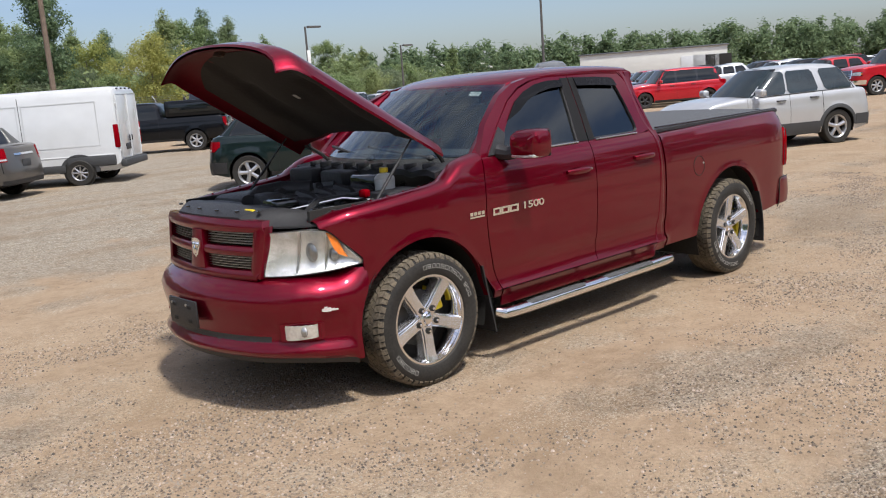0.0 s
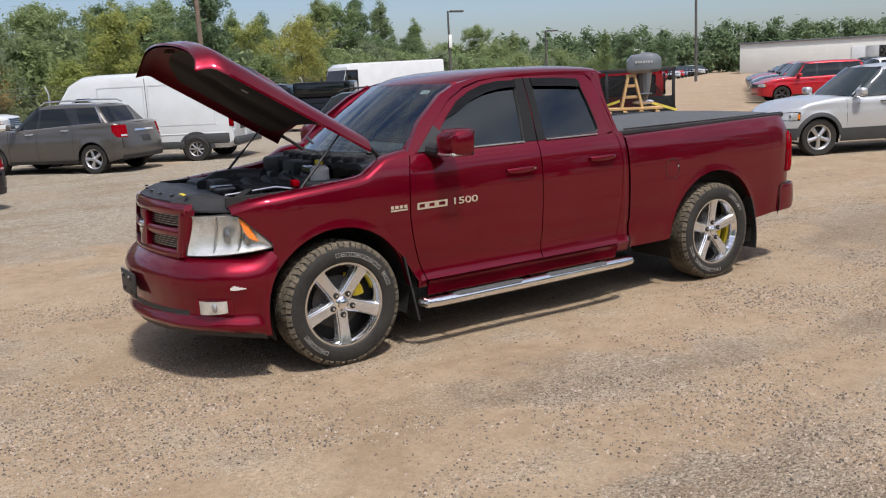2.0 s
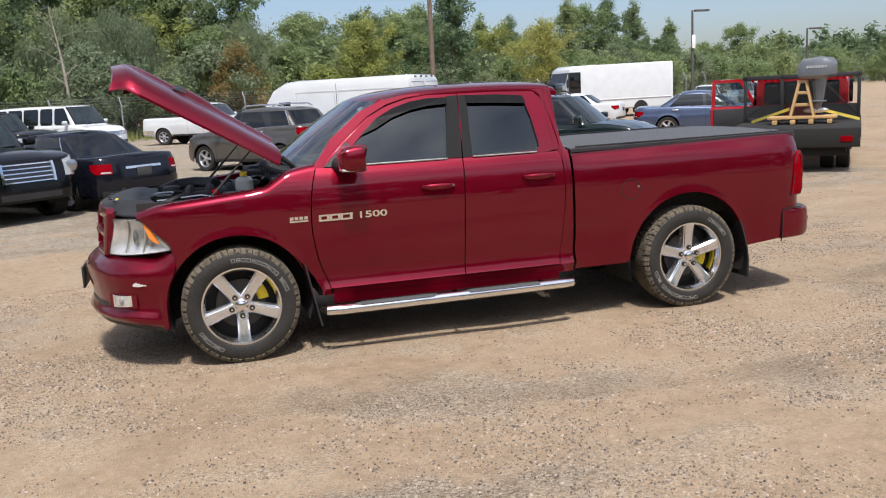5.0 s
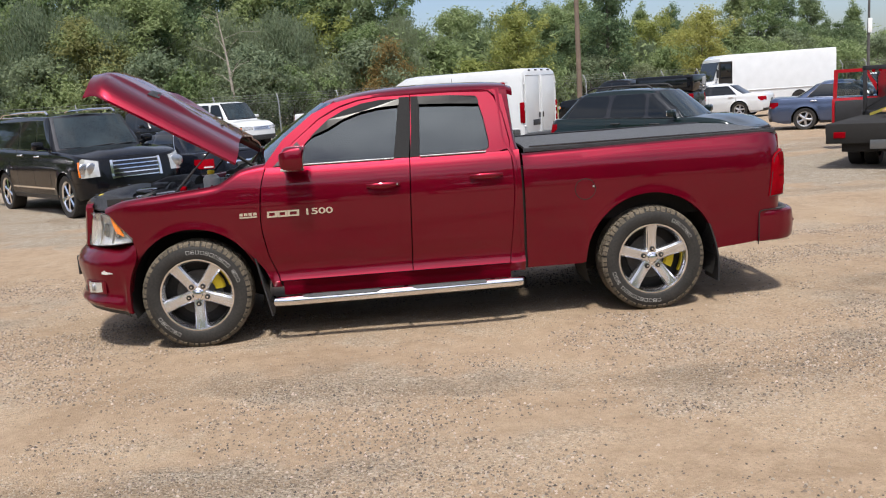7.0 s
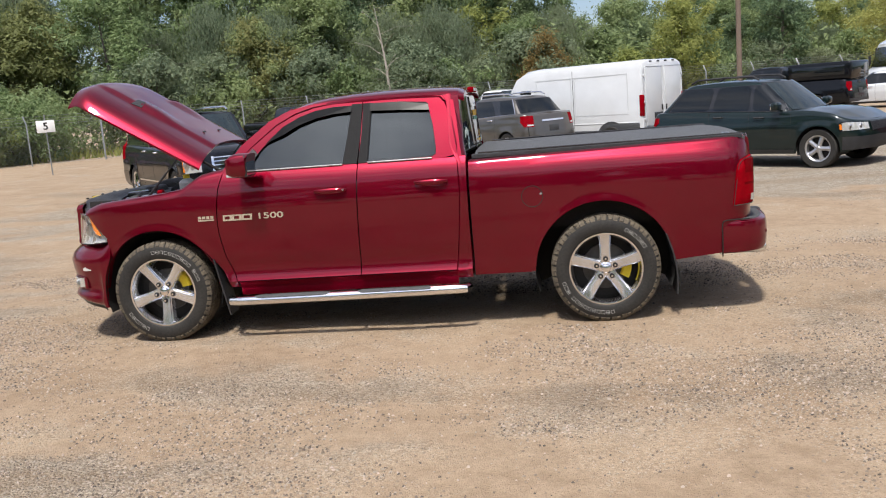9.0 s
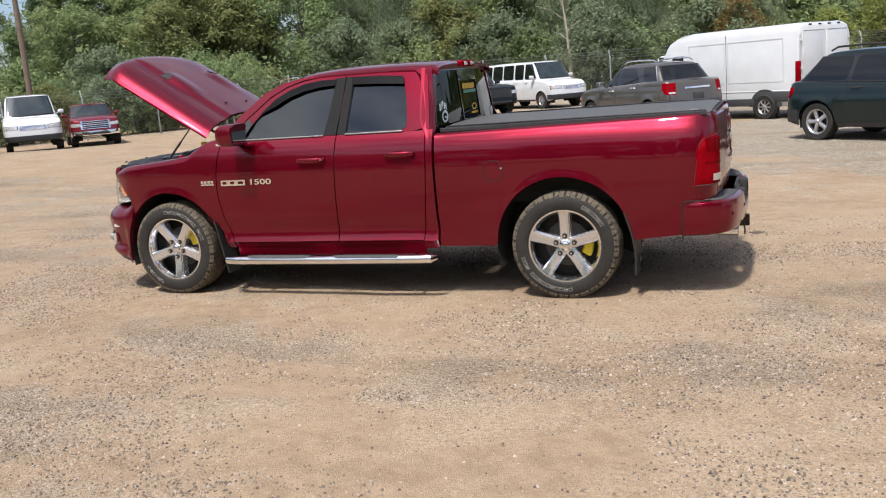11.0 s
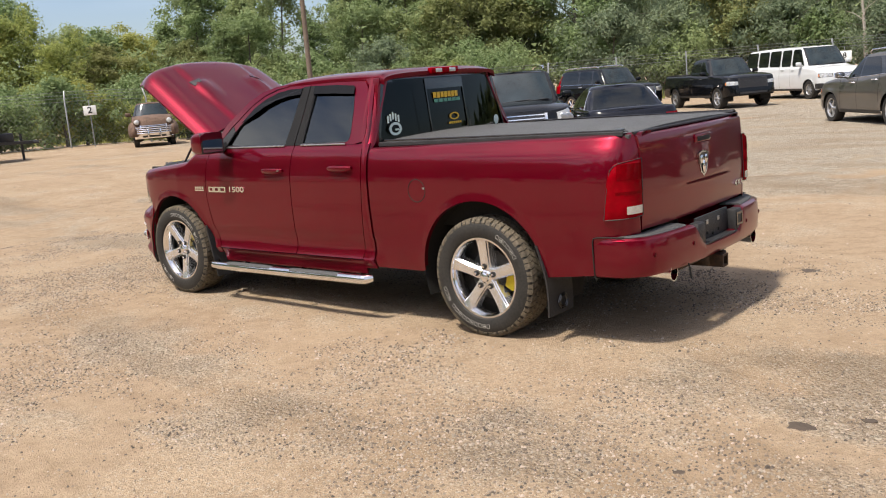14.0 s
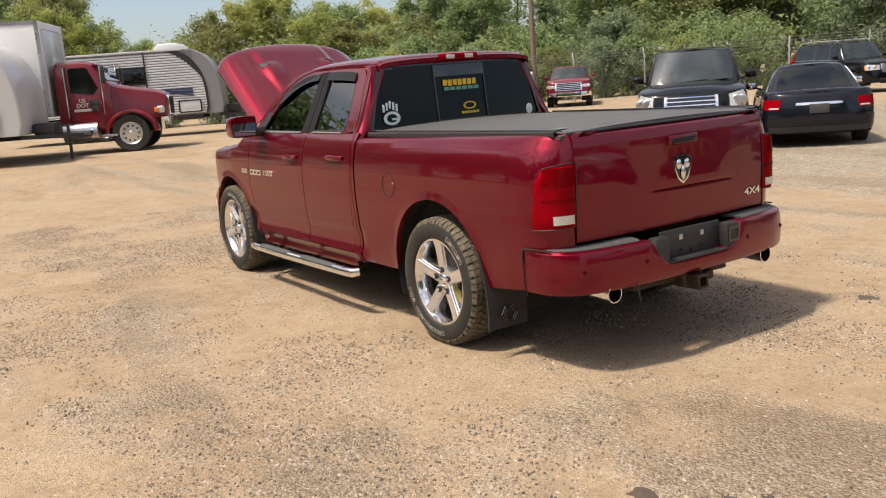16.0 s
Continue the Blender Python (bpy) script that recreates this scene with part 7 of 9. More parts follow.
# along the near row
mid_suv(heading(.71, 18.99, .667, -.745), P_TAUPE, "taupe mid-size suv parked on the gravel", rise=.13, rails=True, garnish=CHROME, tail=(.84, 1.13, .30), ro=.92, roof=(.36, 1.10, 2.95, 3.52), windows=((.60, 1.02, 1.28, 1.31), (1.36, 1.39, 2.30, 2.02), (2.52, 2.36, 3.10, 2.86)), lower=None)
mid_suv(heading(8.50, 9.75, -.755, .656), P_GREEN, "dark green older suv parked behind the truck", wb=2.82, fo=.80, ro=.88, W=1.87, H=1.66, belt=1.03, hood=(1.04, .84), tail=(.80, 1.0, .30), trim=BLACK, rails=True, lower=BLACK, rise=.07, roof=(.36, 1.12, 2.95, 3.56), rim_mat=ALLOY, tumble=.25, windows=((.62, 1.02, 1.30, 1.33), (1.38, 1.41, 2.16, 2.10), (2.26, 2.20, 3.15, 2.85)))
big_suv(place((-4.24, 9.00), (-6.30, 11.54), 1, .98), P_BLACK, "glossy black long luxury suv with chrome grille", wb=3.30, rails=True, lamp_h=.20, lampz=.90, lamp_in=.68, strip=CHROME, grille_mat=BLACK_GLOSS)
sedan(heading(-3.65, 13.23, .633, -.774), P_NAVY, "black sedan parked with its tail to the lot", garnish=CHROME, roof=(.40, 1.30, 2.30, 3.25))
big_suv(place((-11.05, 27.1), (-13.79, 28.19), 1, .98), P_BLACK, "black full-size suv parked by the fence", lamp_h=.12, grille_mat=ALLOY)
pickup(place((-6.65, 27.0), (-9.447, 29.355), 1, .98), P_BLACK, "black crew cab pickup with dark grille", lower=P_BLACK, trim=BLACK)
passenger_van(place((-4.65, 31.2), (-7.644, 33.72), 1, .98), P_WHITE, "white twelve-seat passenger van by the fence")
pickup(heading(2.09, 36.6, -.86, .51), P_WHITE, "white crew cab pickup near the fence")
pickup(heading(10.4, 29.5, .78, -.62), P_BLACK, "black pickup with a bed cap", cap=True, lower=P_BLACK)
sedan(heading(15.2, 31.5, .78, -.62), P_WHITE, "white sedan parked beside a step van")
sedan(heading(17.42, 18.1, -.85, .52), P_BLUE, "slate blue sedan behind a flatbed truck", wb=2.74)
mid_suv(heading(13.12, 5.16, .90, -.437), P_SILVER, "silver compact suv with grey lower cladding", wb=2.70, fo=.80, ro=.98, W=1.82, cladding=CLAD, lower=CLAD, trim=BLACK, tail=(.86, 1.10, .12), pillar=False, glass_mat=PALE_GLASS, roof=(.50, 1.28, 2.95, 3.48), windows=((.66, 1.14, 1.50, 1.52), (1.55, 1.57, 2.30, 2.20), (2.46, 2.36, 3.14, 2.90)))
mid_suv(heading(31.6, 19.6, .80, -.60), P_RED, "red boxy family wagon in the rows", wb=2.99, H=1.73, belt=1.05, boxy=.8, roof=(.40, 1.0, 3.45, 3.75), windows=((.60, .95, 1.45, 1.46), (1.55, 1.56, 2.45, 2.45), (2.55, 2.55, 3.5, 3.45)), trim=BLACK, rim_mat=BLACK)
pickup(heading(36.0, 11.2, .80, -.60), P_RED, "red crew cab pickup in the rows")
mid_suv(heading(17.6, 1.6, .74, -.67), P_GREY, "grey suv with chrome bumper at the lot's edge", lower=CHROME, boxy=.5)
big_suv(heading(-21.2, 15.3, -.70, .71), P_WHITE, "white full-size suv with a yellow beacon", rails=False, lower=P_WHITE)
passenger_van(heading(-21.0, 18.6, -.72, .69), P_WHITE, "white van beside the fence")
pickup(heading(-22.4, 23.4, -.72, .69), P_MAROON, "old maroon pickup with chrome bumper", wb=3.2, H=1.80)
beacon = thing("beacon", "yellow warning beacon on the white suv", "beacon", Matrix.Translation((-22.0, 16.4, 2.28)))
bm = bmesh.new()
add_lathe(bm, [(.0, -.06), (.05, -.05), (.07, .0), (.07, .08)], 14)
bmesh.ops.rotate(bm, verts=bm.verts, matrix=Matrix.Rotation(radians(90), 3, "X"))
part("beacon_lens", bm, YELLOW, beacon)

# the derelict pre-war style sedan
old = vehicle("old_sedan", "derelict rusty brown vintage sedan on weeds", "car", heading(-23.1, 13.4, -.86, .51), P_RUST, lamps=False, wb=3.0, fo=.75, ro=1.1, W=1.52, H=1.66, belt=1.12, hood=(1.14, 1.04), nose=(.52, .8), roof=(.75, 1.10, 2.5, 3.3),
              wheel=(.37, .19, .20), deck=.95, windows=((.95, 1.12, 1.6, 1.6), (1.7, 1.7, 2.4, 2.25)), lower=CHROME, glass_mat=CAR_GLASS, rim_mat=IRON, spokes=8, tail=(.7, .85, .1), trim=None, grille=(.50, .80, .60), lampz=.90, handles=False, plates=False)
for k in range(4):
    bm = bmesh.new()
    add_tube(bm, [(-.86 + .20 * abs(t) ** 2, t * .74, .52 + .07 * k) for t in steps(-1, 1, 8)], .020, 8)
    part("grille_bar", bm, CHROME, old)
for s in (-1, 1):
    for cx, rx, z in ((-.02, .78, .60), (2.95, .85, .58)):
        bm = bmesh.new()
        add_ball(bm, (cx, s * .70, z), (rx, .22, .36), 20, 12)
        bmesh.ops.bisect_plane(bm, geom=list(bm.verts) + list(bm.edges) + list(bm.faces), plane_co=(0, 0, .40), plane_no=(0, 0, -1), clear_outer=True)
        part("fender", bm, P_RUST, old, "rounded rusty fender")
    bm = bmesh.new()
    add_tube(bm, [(-.92, s * .22, .36), (-.94, s * .22, .50), (-.90, s * .22, .66)], .028, 8)
    part("bumper_guard", bm, CHROME, old)
    bm = bmesh.new()
    add_ball(bm, (-.55, s * .58, .93), (.14, .13, .13))
    part("round_headlamp", bm, P_RUST, old)
    bm = bmesh.new()
    add_ball(bm, (-.64, s * .58, .93), (.06, .10, .10))
    part("lamp_glass", bm, CLEAR_LENS, old)

# rows of stock far down the lot, each a copy of a pattern car in another paint
patterns = []
for k, (col, nm) in enumerate(((P_SILVER, "silver"), (P_WHITE, "white"), (P_BLACK, "black"), (P_GREY, "grey"), (P_RED, "red"), (P_BLUE, "blue"))):
    f = mid_suv if k % 2 == 0 else sedan
    patterns.append(f(heading(47 + 2.9 * k, 26 - 2.1 * k, .78, -.62), col, f"{nm} used car in the far rows", "stock cars in rows", trim=None, handles=False, simple=True, plates=False))
rnd = random.Random(5)
for r_ in range(4):
    for k in range(13):
        if r_ == 0 and k < 6:
            continue
        x, y = 47 + 2.6 * k + 9 * r_, 26 - 2.0 * k + 8.5 * r_
        copy_thing(patterns[rnd.randrange(6)], heading(x + rnd.uniform(-.3, .3), y, .78, -.62))
for k in range(14):
    copy_thing(patterns[rnd.randrange(6)], heading(76.6 + 3.6 * k, 70.7 + 2.6 * k, .45, .89))
for k in range(7):
    copy_thing(patterns[(1, 0, 3, 1, 0, 1, 3)[k]], heading(26.5 + 2.6 * k, 35.8 + 2.2 * k, .64, .77))

# two rows of stock behind the red wagon
for k in range(11):
    if k:
        copy_thing(patterns[rnd.randrange(6)], heading(31.6 + 2.07 * k, 19.6 + 1.70 * k, .80 + rnd.uniform(-.02, .02), -.60))
    copy_thing(patterns[rnd.randrange(6)], heading(38.6 + 2.07 * k, 15.4 + 1.70 * k, .80 + rnd.uniform(-.02, .02), -.60))


# ---- box-bodied vehicles ----
def loft_box(bm, secs):
    """Rounded-box sections: (x, half width, z0, z1, corner)."""
    rows = []
    for x, w, z0, z1, c in secs:
        rows.append([Vector((x, y, z)) for y, z in ((-w + c * .5, z0), (-w, z0 + c * .5), (-w, z1 - c), (-w + c * .3, z1 - c * .3), (-w + c, z1), (w - c, z1), (w - c * .3, z1 - c * .3), (w, z1 - c), (w, z0 + c * .5), (w - c * .5, z0))])
    g = add_grid(bm, rows, wrap_v=True)
    bm.faces.new(g[0])
    bm.faces.new(list(reversed(g[-1])))


# white high-roof cargo van
van = thing("cargo_van", "white high-roof cargo van with black lower trim", "van", heading(2.28, 20.62, .776, -.631) @ Matrix.Diagonal((1, 1, .92, 1)))
VW = 1.02
bm = bmesh.new()
loft_box(bm, [(-.92, .80, .42, .95, .12), (-.80, .92, .36, 1.10, .14), (-.35, .98, .34, 1.28, .15), (-.05, 1.0, .34, 1.36, .16), (.35, 1.0, .34, 1.95, .22), (.62, 1.0, .34, 2.36, .26), (.95, 1.0, .34, 2.52, .26), (1.4, 1.01, .34, 2.56, .25), (4.9, 1.01, .34, 2.56, .25), (5.02, 1.0, .40, 2.52, .25), (5.06, .97, .45, 2.46, .25)])
part("body", bm, P_WHITE, van)
for s in (-1, 1):
    bm = bmesh.new()
    add_box(bm, (2.55, s * 1.013, .47), (2.3, .03, .20), bevel=.01)
    part("side_trim", bm, CLAD, van)
    for xa_, xb_ in ((1.42, 2.72), (2.82, 4.62)):
        bm = bmesh.new()
        o_ = [(xa_, 1.02), (xb_, 1.02), (xb_, 2.20), (xa_, 2.20)]
        i_ = [(xa_ + .03, 1.05), (xb_ - .03, 1.05), (xb_ - .03, 2.17), (xa_ + .03, 2.17)]
        add_ring(bm, [Vector((x, s * 1.008, z)) for x, z in o_], [Vector((x, s * 1.008, z)) for x, z in i_], (0, s * .007, 0))
        part("panel_border", bm, P_WHITE, van)
    bm = bmesh.new()
    add_slab(bm, [[Vector((x, s * (1.011 + .009 * (k == 1)), z)) for k, z in enumerate((.74, .77, .80))] for x in steps(1.35, 4.95, 8)], (0, -s * .012, 0))
    part("rub_ridge", bm, P_WHITE, van)
    bm = bmesh.new()
    add_box(bm, (2.77, s * 1.0125, 1.45), (.012, .006, 1.9))
    part("door_seam", bm, DARK, van)
    bm = bmesh.new()
    add_poly(bm, [Vector((x, s * 1.016, z)) for x, z in ((.45, 1.38), (1.22, 1.38), (1.22, 1.92), (.85, 1.92))], (0, -s * .02, 0))
    part("door_window", bm, CAR_GLASS, van)
    bm = bmesh.new()
    add_box(bm, (.32, s * 1.17, 1.45), (.12, .20, .30), bevel=.04)
    part("door_mirror", bm, BLACK, van)
    bm = bmesh.new()
    add_box(bm, (5.02, s * .965, 1.25), (.12, .11, .62), bevel=.03)
    tl = part("tail_lamp", bm, RED_LENS, van)
    bm = bmesh.new()
    add_box(bm, (5.072, s * .95, 1.16), (.012, .06, .12), bevel=.004)
    part("reverse_light", bm, CLEAR_LENS, tl)
    bm = bmesh.new()
    add_box(bm, (4.35, s * 1.01, .62), (1.2, .05, .28), bevel=.04)
    part("lower_cladding", bm, CLAD, van)
    bm = bmesh.new()
    add_box(bm, (5.075, s * .46, 1.50), (.012, .80, 1.70), bevel=.02)
    door = part("rear_door", bm, P_WHITE, van)
    bm = bmesh.new()
    add_box(bm, (5.09, s * .10, 1.15), (.03, .05, .16), bevel=.008)
    part("handle", bm, BLACK, door)
    for z in (.85, 1.35, 2.1):
        bm = bmesh.new()
        add_box(bm, (5.07, s * .92, z), (.04, .06, .06), bevel=.008)
        part("hinge", bm, P_WHITE, door)
    for cx in (0, 4.04):
        bm = bmesh.new()
        rows = []
        for k in range(17):
            a = math.pi * k / 16
            rows.append([Vector((cx + (.40 + q) * math.cos(a), s * 1.022, .34 + (.40 + q) * math.sin(a))) for q in (0, .09)])
        add_slab(bm, rows, (0, -s * .05, 0))
        part("arch_trim", bm, CLAD, van)
        bm = bmesh.new()
        add_lathe(bm, [(0, s * 1.018), (.40, s * 1.018)], 22, (cx, 0, .36))
        part("wheel_housing", bm, DARK, van)
        car_wheel(van, cx, s * .93, .345, .22, .205, STEEL, 8, 0 if s < 0 else 180).location.y += s * .02
bm = bmesh.new()
add_box(bm, (5.11, 0, .52), (.16, 1.96, .20), bevel=.04)
part("rear_bumper", bm, CLAD, van)
bm = bmesh.new()
add_box(bm, (5.085, -.28, .93), (.02, .40, .17), bevel=.006)
part("plate_panel", bm, BLACK, van)
for y in (-.55, -.18, .18, .55):
    bm = bmesh.new()
    add_box(bm, (5.05, y, 2.50), (.03, .10, .04), bevel=.008)
    part("roof_marker", bm, BLACK, van)
bm = bmesh.new()
rows = [[Vector((lerp(-.02, .62, q) - .03, t * .90, lerp(1.40, 2.26, q))) for t in steps(-1, 1, 6)] for q in steps(0, 1, 4)]
add_slab(bm, rows, (.03, 0, -.02))
part("windscreen", bm, CAR_GLASS, van)

# white step van
step = thing("step_van", "white boxy step van with open side door", "van", heading(19.3, 37.6, .995, .05))
bm = bmesh.new()
loft_box(bm, [(-1.05, .92, .55, 1.25, .10), (-.95, 1.0, .45, 1.40, .12), (-.62, 1.05, .45, 1.55, .12), (-.30, 1.08, .45, 2.62, .12), (0, 1.08, .45, 2.80, .12), (5.9, 1.08, .45, 2.86, .12)])
part("body", bm, P_WHITE, step)
for s in (-1, 1):
    # dark slab on the closed body paints the shade inside the open door
    bm = bmesh.new()
    add_box(bm, (-.05, s * 1.082, 1.60), (.72, .02, 1.75), bevel=.02)
    d = part("open_doorway", bm, DARK, step)
    bm = bmesh.new()
    add_box(bm, (-.03, s * 1.095, 2.05), (.58, .015, .70), bevel=.04)
    part("door_window", bm, CAR_GLASS, step)
    bm = bmesh.new()
    add_tube(bm, [(.5, s * 1.09, .98), (5.8, s * 1.09, .98)], .03, 6)
    part("rub_rail", bm, P_WHITE, step)
    bm = bmesh.new()
    add_tube(bm, [(-.5, s * 1.05, 1.5), (-.6, s * 1.32, 1.6), (-.6, s * 1.32, 2.1), (-.4, s * 1.1, 2.2)], .02, 6)
    add_box(bm, (-.58, s * 1.34, 1.9), (.06, .20, .40), bevel=.02)
    part("mirror", bm, BLACK, step)
    for cx in (0.1, 3.9):
        bm = bmesh.new()
        add_lathe(bm, [(0, s * 1.085), (.44, s * 1.085)], 20, (cx, 0, .42))
        part("wheel_housing", bm, DARK, step)
        car_wheel(step, cx, s * .97, .39, .24, .22, STEEL, 8, 0 if s < 0 else 180)
    bm = bmesh.new()
    add_box(bm, (5.906, s * .9, .9), (.02, .10, .25), bevel=.005)
    part("tail_lamp", bm, RED_LENS, step)
bm = bmesh.new()
add_poly(bm, [(-.66, -.95, 1.56), (-.66, .95, 1.56), (-.33, .95, 2.46), (-.33, -.95, 2.46)], (-.02, 0, .008))
part("windscreen", bm, CAR_GLASS, step)
bm = bmesh.new()
add_box(bm, (5.912, 0, 1.6), (.02, 1.1, 2.0), bevel=.02)
part("rear_door", bm, DARK, step)
bm = bmesh.new()
add_box(bm, (5.95, 0, .5), (.2, 2.1, .12), bevel=.02)
part("rear_bumper", bm, IRON, step)

# flatbed with an outboard motor on a timber stand
flat = thing("flatbed_truck", "black steel flatbed truck with red cab, door open", "truck", heading(14.7, 11.95, -.65, -.76))
bm = bmesh.new()
add_box(bm, (5.05, 0, .76), (3.1, 2.36, .12), bevel=.01)
for s in (-1, 1):
    add_box(bm, (5.05, s * 1.16, .72), (3.1, .06, .16), bevel=.01)
add_box(bm, (6.58, 0, .64), (.05, 2.36, .34), bevel=.01)
part("deck", bm, DARK, flat, "black steel deck")
bm = bmesh.new()
for s in (-1, 1):
    add_box(bm, (3.4, s * .42, .56), (6.2, .10, .20))
add_box(bm, (6.2, 0, .46), (.5, 1.9, .30), bevel=.02)
part("frame", bm, DARK, flat)
bm = bmesh.new()
for y in (-1.13, 1.13, -.38, .38):
    add_box(bm, (3.56, y, 1.30), (.07, .07, 1.0), bevel=.008)
for z in (.86, 1.76):
    add_box(bm, (3.56, 0, z), (.07, 2.36, .10), bevel=.008)
for s in (-1, 1):
    add_box(bm, (3.56, s * .76, 1.02), (.02, .72, .28))
rack = part("headache_rack", bm, BLACK, flat, "black mesh headache rack")
bm = bmesh.new()
for k in range(32):
    y0 = -.78 + k * .05
    add_box(bm, (3.57, 0, 0), (.01, .01, 1.0), Matrix.Translation((0, y0, 1.30)) @ Matrix.Rotation(radians(38), 4, "X"))
    add_box(bm, (3.57, 0, 0), (.01, .01, 1.0), Matrix.Translation((0, y0, 1.30)) @ Matrix.Rotation(radians(-38), 4, "X"))
tagged(part("mesh", bm, BLACK, rack, angle=0), kind="stuff")
for s in (-1, 1):
    bm = bmesh.new()
    for k in range(5):
        add_box(bm, (3.60, s * (.45 + .13 * k), 1.70), (.012, .06, .05))
    part("reflector_tape", bm, RED_LENS, rack)
bm = bmesh.new()
loft_box(bm, [(.0, .85, .45, .98, .12), (.15, .98, .40, 1.08, .14), (1.35, 1.0, .38, 1.14, .12), (1.40, 1.0, .38, 1.18, .12), (1.85, .94, .38, 1.76, .16), (3.2, .94, .38, 1.78, .16), (3.35, .92, .45, 1.74, .16)])
part("cab", bm, P_RED, flat, "red cab")
bm = bmesh.new()
add_box(bm, (3.36, 0, 1.42), (.02, 1.5, .48), bevel=.04)
part("rear_window", bm, CAR_GLASS, flat)
for s in (-1, 1):
    bm = bmesh.new()
    add_box(bm, (2.5, s * .975, 1.42), (1.1, .02, .50), bevel=.04)
    part("side_window", bm, CAR_GLASS, flat)
door = thing("truck_door", "red truck door with window standing open", "door", flat.matrix_world @ Matrix.Translation((1.95, -1.0, -.22)) @ Matrix.Rotation(radians(-78), 4, "Z"))
bm = bmesh.new()
add_box(bm, (.55, 0, .95), (1.1, .08, .80), bevel=.03)
add_ring(bm, [Vector((x, -.03, z)) for x, z in ((.02, 1.33), (1.08, 1.33), (1.06, 1.98), (.40, 1.98))], [Vector((x, -.03, z)) for x, z in ((.14, 1.36), (1.0, 1.36), (.98, 1.91), (.44, 1.91))], (0, .06, 0))
part("door_skin", bm, P_RED, door)
for sy_ in (-1, 1):
    bm = bmesh.new()
    add_box(bm, (.56, sy_ * .047, .95), (.96, .03, .70), bevel=.02)
    part("door_trim", bm, BLACK, door, "black inner door trim")
bm = bmesh.new()
add_poly(bm, [Vector((x, 0, z)) for x, z in ((.14, 1.36), (1.0, 1.36), (.98, 1.91), (.44, 1.91))], (0, .008, 0))
part("door_glass", bm, SCREEN, door)
for cx in (1.0, 5.4):
    for s in (-1, 1):
        car_wheel(flat, cx, s * .88, .35, .24, .20, STEEL, 8, 0 if s < 0 else 180)
        if cx > 2:
            car_wheel(flat, cx, s * .60, .35, .24, .20, STEEL, 8, 0 if s < 0 else 180)
for s in (-1, 1):
    bm = bmesh.new()
    add_box(bm, (6.61, s * .95, .62), (.02, .20, .11), bevel=.01)
    part("tail_lamp", bm, RED_LENS, flat)
bm = bmesh.new()
add_box(bm, (6.61, -.2, .45), (.02, .5, .16), bevel=.01)
part("step_bar", bm, P_GREY, flat)
WOOD = material("raw_pine", (.48, .30, .13), .7, var=.2, scale=4, fine=50)
stand = thing("timber_stand", "pale timber stand on the flatbed", "stand", flat.matrix_world @ Matrix.Translation((4.7, .10, .82)))
for y in (-.50, -.16, .18, .52):
    bm = bmesh.new()
    add_box(bm, (0, y, .05), (1.0, .09, .08), bevel=.005)
    part("runner", bm, WOOD, stand)
bm = bmesh.new()
add_box(bm, (0, 0, .13), (.6, 1.3, .05), bevel=.004)
part("platform", bm, WOOD, stand)
for sx in (-.2, .2):
    for sy in (-1, 1):
        bm = bmesh.new()
        add_tube(bm, [(sx, sy * .22, .15), (sx * .6, sy * .06, .86)], .035, 4)
        part("leg", bm, WOOD, stand)
for z, w in ((.38, .36), (.62, .24), (.84, .20)):
    bm = bmesh.new()
    add_box(bm, (0, 0, z), (.30, w, .06), bevel=.004)
    part("rung", bm, WOOD, stand)
STRAP = material("yellow_ratchet_strap", (.62, .50, .08), .8, var=.2)
motor = thing("outboard_motor", "grey outboard boat motor clamped to a timber stand", "outboard motor", stand.matrix_world @ Matrix.Translation((0, .25, .62)))
M_GREY = paint("motor_grey", (.16, .17, .18))
bm = bmesh.new()
loft_box(bm, [(-.34, .17, .30, .54, .08), (-.24, .23, .26, .66, .12), (.10, .24, .26, .70, .14), (.30, .21, .28, .66, .12), (.38, .15, .32, .58, .08)])
bmesh.ops.rotate(bm, verts=bm.verts, matrix=Matrix.Rotation(radians(90), 3, "Z"))
cowl = part("cowling", bm, M_GREY, motor)
bm = bmesh.new()
for s in (-1, 1):
    for k in range(7):
        add_box(bm, (s * .243, -.16 + .055 * k, .50), (.006, .038, .050))
part("maker_marks", bm, WHITE_LETTER, cowl, "plain white marks")
bm = bmesh.new()
add_tube(bm, [(0, .05, .28), (0, .05, -.10), (0, .02, -.36)], [.15, .10, .06], 10)
add_box(bm, (0, .02, -.18), (.26, .34, .03), bevel=.01)
part("drive_leg", bm, M_GREY, motor)
bm = bmesh.new()
add_ball(bm, (0, .0, -.36), (.06, .24, .06))
part("gearcase", bm, ALLOY, motor)
for k, (a, b) in enumerate((((3.6, -1.1, .95), (4.65, .25, 1.72)), ((3.6, 1.1, .95), (4.65, .38, 1.72)))):
    rope = thing("tie_rope", "taut black rope to the motor", "rope", flat.matrix_world)
    bm = bmesh.new()
    add_tube(bm, [a, b], .012, 6)
    part("rope", bm, BLACK, rope)
for s in (-1, 1):
    strap = thing("ratchet_strap", "yellow ratchet strap across the deck", "strap", flat.matrix_world)
    bm = bmesh.new()
    rows = [[Vector((4.65 - .7 * q, .1 + s * lerp(.25, 1.06, q), lerp(1.12, .84, q) + dz)) for dz in (-.03, .03)] for q in steps(0, 1, 6)]
    add_slab(bm, rows, (.006, 0, 0))
    part("webbing", bm, STRAP, strap)

